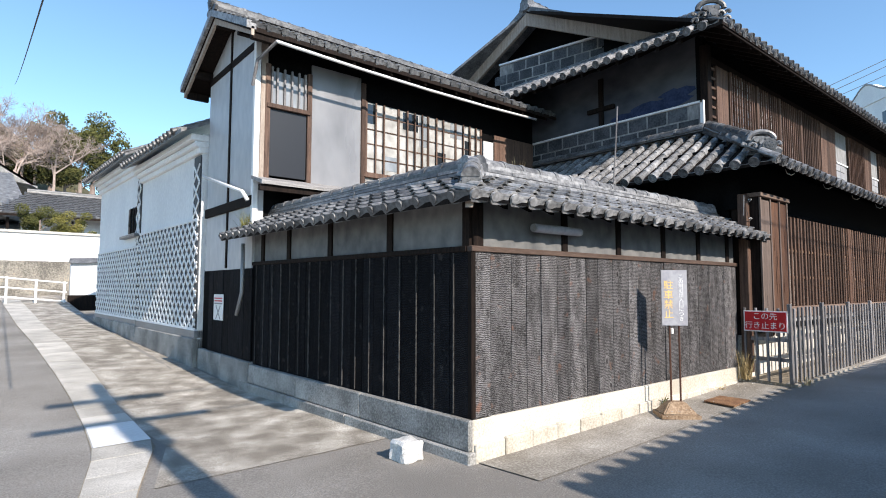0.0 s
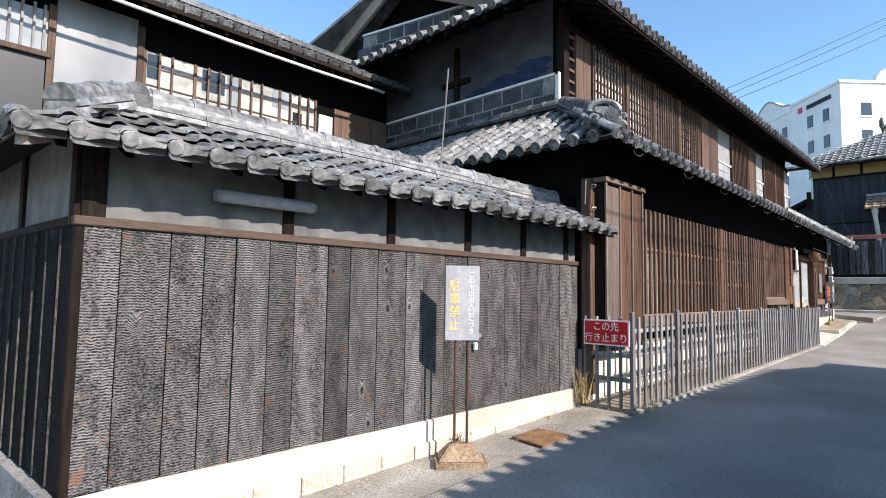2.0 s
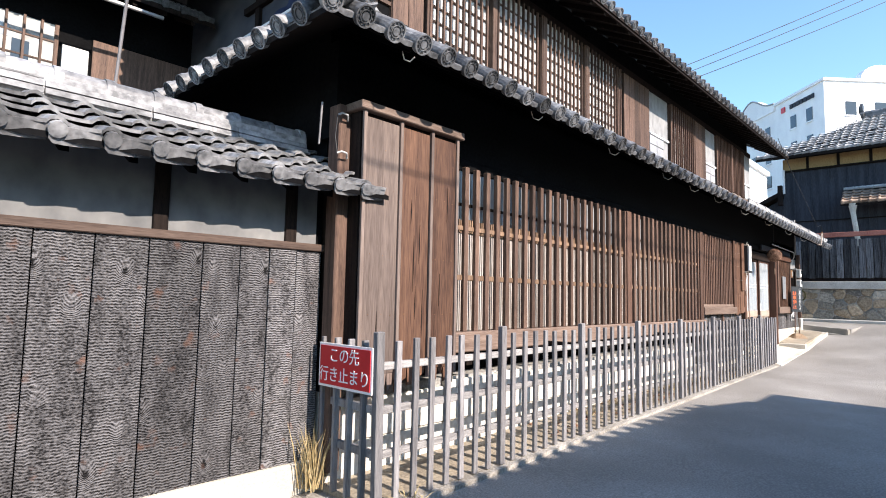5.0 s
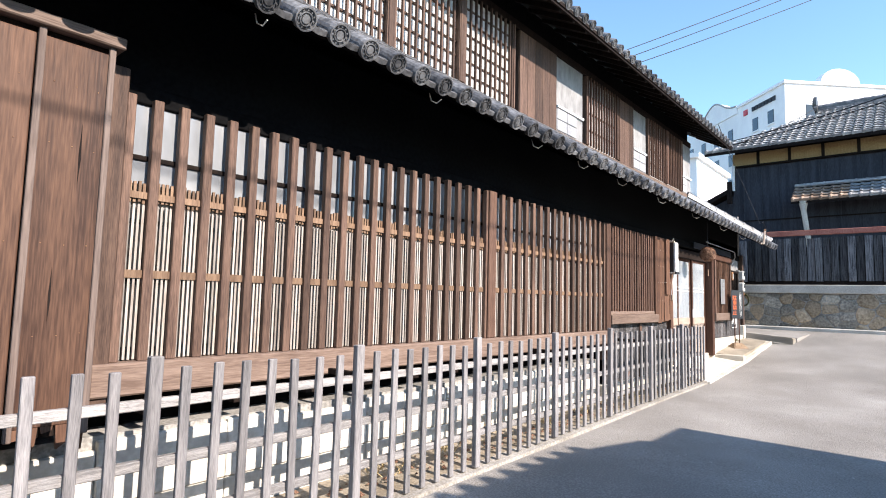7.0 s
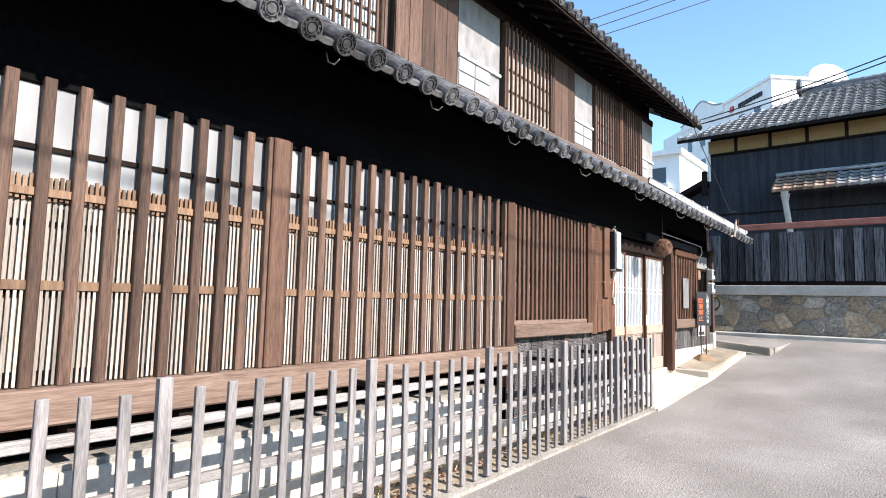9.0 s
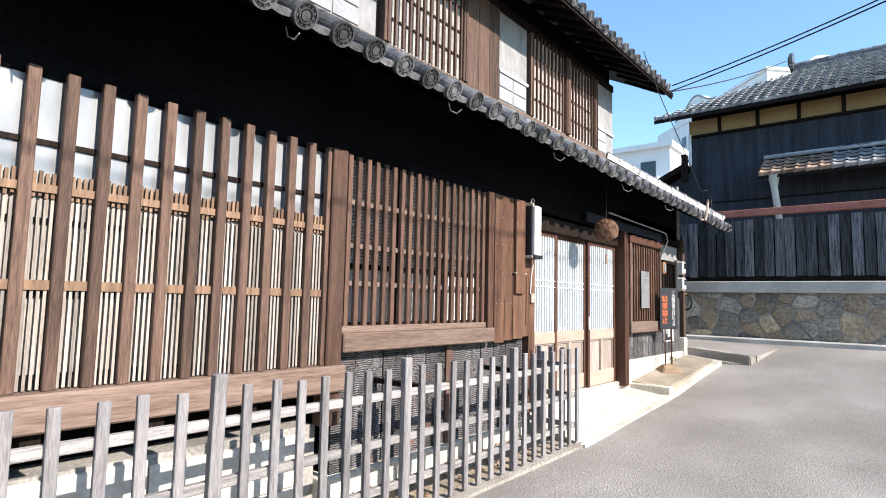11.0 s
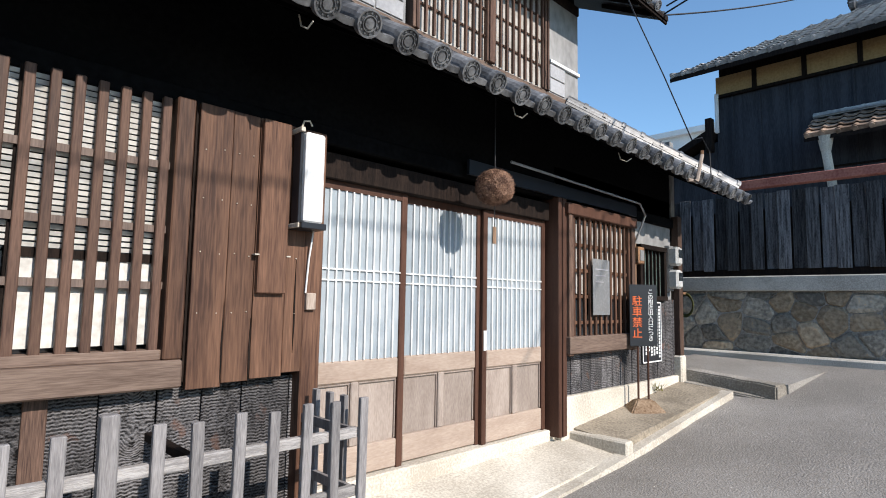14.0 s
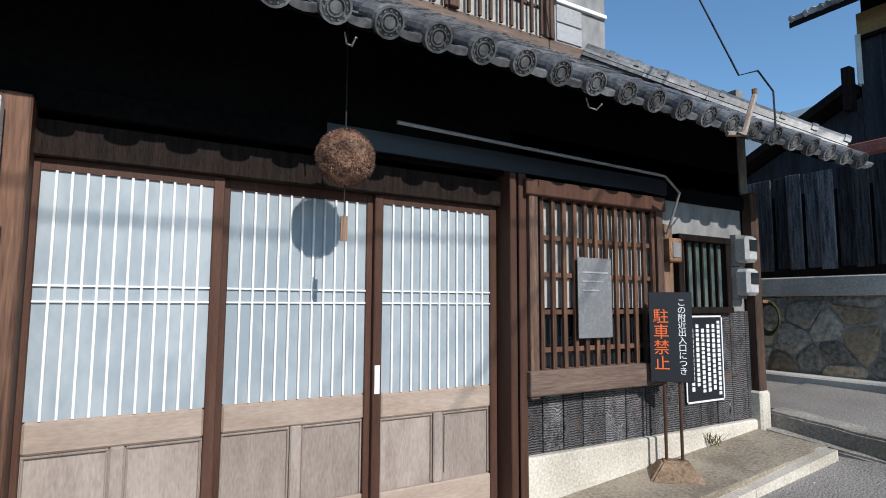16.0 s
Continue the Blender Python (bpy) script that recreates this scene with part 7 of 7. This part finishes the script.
# ---- village up the lane ----
def village():
    w = thing("garden_wall", (2, 34, 1.5), "long white plastered garden wall up the lane", "wall")
    part("wall", box(-9, 5.4, 34.0, 34.3, 1.0, 4.3), PLASTER, w)
    part("coping", box(-9, 5.5, 33.9, 34.4, 4.3, 4.42), CONCRETE, w)
    part("footing", box(-9, 5.4, 33.2, 34.0, 0.8, 2.9), RUBBLE, w, "stone bank under the wall")
    w = thing("garden_wall", (4, 30, 1), "low white wall with a dark tile coping", "wall")
    part("wall", box(3.05, 5.2, 29.8, 30.1, 0.9, 2.75), PLASTER, w)
    part("coping", prism([(3.0, 29.6, 2.72), (3.0, 29.95, 2.95), (3.0, 30.3, 2.72)], (2.3, 0, 0.12)), TILE, w)
    part("footing", box(3.0, 5.2, 29.72, 30.1, 0.6, 1.3), WOOD_DARK, w)
    f = thing("guard_rail", (0, 29, 1), "white painted pipe guard rail beside the lane", "railing")
    for i in range(7):
        x = -3.2 + i * 1.0
        part("post", rod((x, 29.4, ground_z(x, 29.4) - 0.1), (x, 29.4, 2.5 - 0.1 * i), 0.05), WHITE_METAL, f)
    for dz in (0.0, 0.4, 0.8):
        part("rail", rod((-3.3, 29.4, 2.45 - dz), (2.9, 29.4, 1.83 - dz), 0.035), WHITE_METAL, f)
    h = thing("gate_house", (4, 45, 3), "small old house with grey tile roof and dark timbers", "house")
    part("wall", box(1.9, 8.5, 45.0, 49, 2, 6.2), PLASTER, h)
    for x in (1.0, 2.6, 4.4, 6.2):
        part("post", box(x, x + 0.16, 44.2, 44.36, 3, 6.0), WOOD_DARK, h)
    r = slab("roof", (0.2, 43.6, 6.2), (9.5, 43.6, 6.2), (8.5, 46.8, 8.0), (2.2, 46.8, 8.0), 0.15, WOOD_DARK, h, "grey tile roof")
    lay(r, (0.2, 43.6, 6.22), (1, 0, 0), (0, 3.2, 1.8), 32, 0.29, lambda s: (0, min(3.6, (s + 0.2) * 1.8, (9.4 - s) * 3.5)), "pan", TILE, parts_rows=1, row=0.3)
    slab("roof_side", (0.2, 43.6, 6.2), (2.2, 46.8, 8.0), (2.2, 50, 6.2), (0.2, 50, 6.2), 0.15, TILE, h)
    ridge("ridge", (2.1, 46.8, 8.0), (8.6, 46.8, 8.0), h, 4, 0.35)
    h = thing("village_house", (-2, 52, 4), "village house with grey tile roofs up the lane", "house")
    part("wall", box(-9, 1.2, 50, 56, 2, 7.6), PLASTER_OLD, h)
    part("shade_front", box(-9, 1.3, 49.85, 50, 4, 6.6), WOOD_DARK, h)
    slab("roof", (-10, 48.6, 7.4), (2.2, 48.6, 7.4), (1.4, 53, 10.2), (-10, 53, 10.2), 0.2, TILE, h)
    slab("roof", (-10, 47.8, 5.6), (1.9, 47.8, 5.6), (1.9, 50, 6.5), (-10, 50, 6.5), 0.15, TILE, h)
    h = thing("village_house", (-2, 58, 6), "white gable house on the slope", "house")
    part("wall", box(-8, 1.8, 57, 62, 3, 10.6), PLASTER, h)
    slab("roof", (-8.4, 56.4, 11.6), (0.5, 56.4, 11.6), (3.2, 56.4, 9.9), (3.2, 62, 9.9), 0.2, PLASTER_OLD, h)


village()


# ---- poles and wires ----
def poles():
    t = thing("utility_pole", (1.6, -3.0, 0), "concrete utility pole with cross-arms and transformer", "utility pole")
    part("pole", rod((1.6, -3.0, -0.3), (1.6, -3.0, 9.5), 0.17, None, 14, 0.12), CONCRETE, t)
    part("crossarm", box(0.55, 2.65, -3.06, -2.94, 7.5, 7.62), GREY_METAL, t)
    part("crossarm", box(0.8, 2.4, -3.06, -2.94, 8.6, 8.72), GREY_METAL, t)
    part("transformer", rod((1.6, -2.7, 6.4), (1.6, -2.7, 7.2), 0.22, seg=14), GREY_METAL, t)
    runs = [((1.0, -3.0, 7.7), (38, -3.6, 8.2), 0.5), ((1.6, -3.0, 8.8), (38, -3.8, 9.0), 0.6), ((27.85, 4.35, 6.5), (24.0, -5.0, 7.4), 0.25), ((27.85, 4.3, 6.62), (25.0, -5.0, 8.0), 0.3),
            ((0.45, 4.5, 4.8), (1.73, 72.0, 22.5), 0.3), ((27.85, 4.4, 6.5), (34.0, 3.0, 9.0), 0.1),
            ((28.0, 8.3, 10.0), (46.0, -4.9, 21.1), 0.2), ((28.0, 8.3, 10.3), (46.0, -4.9, 21.5), 0.2), ((28.0, 8.3, 9.7), (46.0, -4.9, 20.6), 0.3)]
    for a, b, d in runs:
        w = thing("overhead_wire", a, "black overhead wire strung across the street", "wire", "overhead wires")
        part("wire", path_tube(sag(a, b, d, 16), 0.014, seg=5), CABLE, w)
    w = thing("service_cable", (26.2, 3.3, 3.4), "looped service cable with a bracket at the eaves", "cable")
    part("cable", path_tube([(25.58, 4.1, 6.5), (25.75, 3.85, 5.6), (25.95, 3.55, 4.7), (26.12, 3.3, 3.89), (26.3, 3.25, 3.95), (26.45, 3.22, 3.8), (26.42, 3.2, 3.5), (26.2, 3.18, 3.32), (25.9, 3.2, 3.36)], 0.008, seg=5), CABLE, w)
    part("arm", path_tube([(25.85, 3.25, 3.36), (25.98, 3.2, 3.36), (26.15, 3.2, 3.7)], 0.022), WOOD_PALE, w, "pale wooden bracket")
    part("insulator", rod((26.15, 3.2, 3.69), (26.15, 3.2, 3.75), 0.02), RUST, w)


poles()


def tuft(at, n, h, spread, material, label):
    t = thing("dry_weed", at, label, "weed", "weeds")
    bm = bmesh.new()
    a = Vector(at)
    for _ in range(n):
        b = a + Vector((random.gauss(0, 0.3), random.gauss(0, 0.3), 0)) * spread
        e = b + Vector((random.gauss(0, 0.6) * spread, random.gauss(0, 0.6) * spread, h * random.uniform(0.4, 1)))
        m = b.lerp(e, 0.5) + Vector((0, 0, h * 0.12))
        u = Vector((random.gauss(0, 1), random.gauss(0, 1), 0)).normalized() * 0.004
        vs = [bm.verts.new(p) for p in (b - u, b + u, m + u, m - u)]
        bm.faces.new(vs)
        bm.faces.new([vs[3], vs[2], bm.verts.new(e)])
    part("grass_blades", bm, material, t, kind="stuff")


tuft((9.85, 4.05, 0.2), 90, 0.55, 0.16, STRAW, "clump of dry yellow grass at the fence")
tuft((10.2, 3.3, 0.16), 40, 0.16, 0.2, STRAW, "dry grass at the foot of the fence")
tuft((7.3, 4.08, 0.05), 40, 0.22, 0.1, LEAF_WARM, "small weed beside the sign's foot")
tuft((9.0, 4.1, 0.08), 30, 0.12, 0.15, STRAW, "dry weeds along the plinth")
tuft((6.13, 5.7, 3.0), 60, 0.7, 0.14, STRAW, "dry plant standing behind the low roof")
tuft((3.55, 9.7, 2.6), 80, 0.5, 0.2, LEAF_WARM, "yellow-green creeper at the roof's end")
tuft((26.6, 4.0, 0.85), 30, 0.12, 0.1, LEAF_WARM, "small weed at the plinth")
for i in range(7):
    tuft((13.5 + i * 0.9, 3.72 + 0.1 * (i % 3), 0.325), 40, 0.14, 0.25, STRAW, "dry leaves and grass behind the fence")
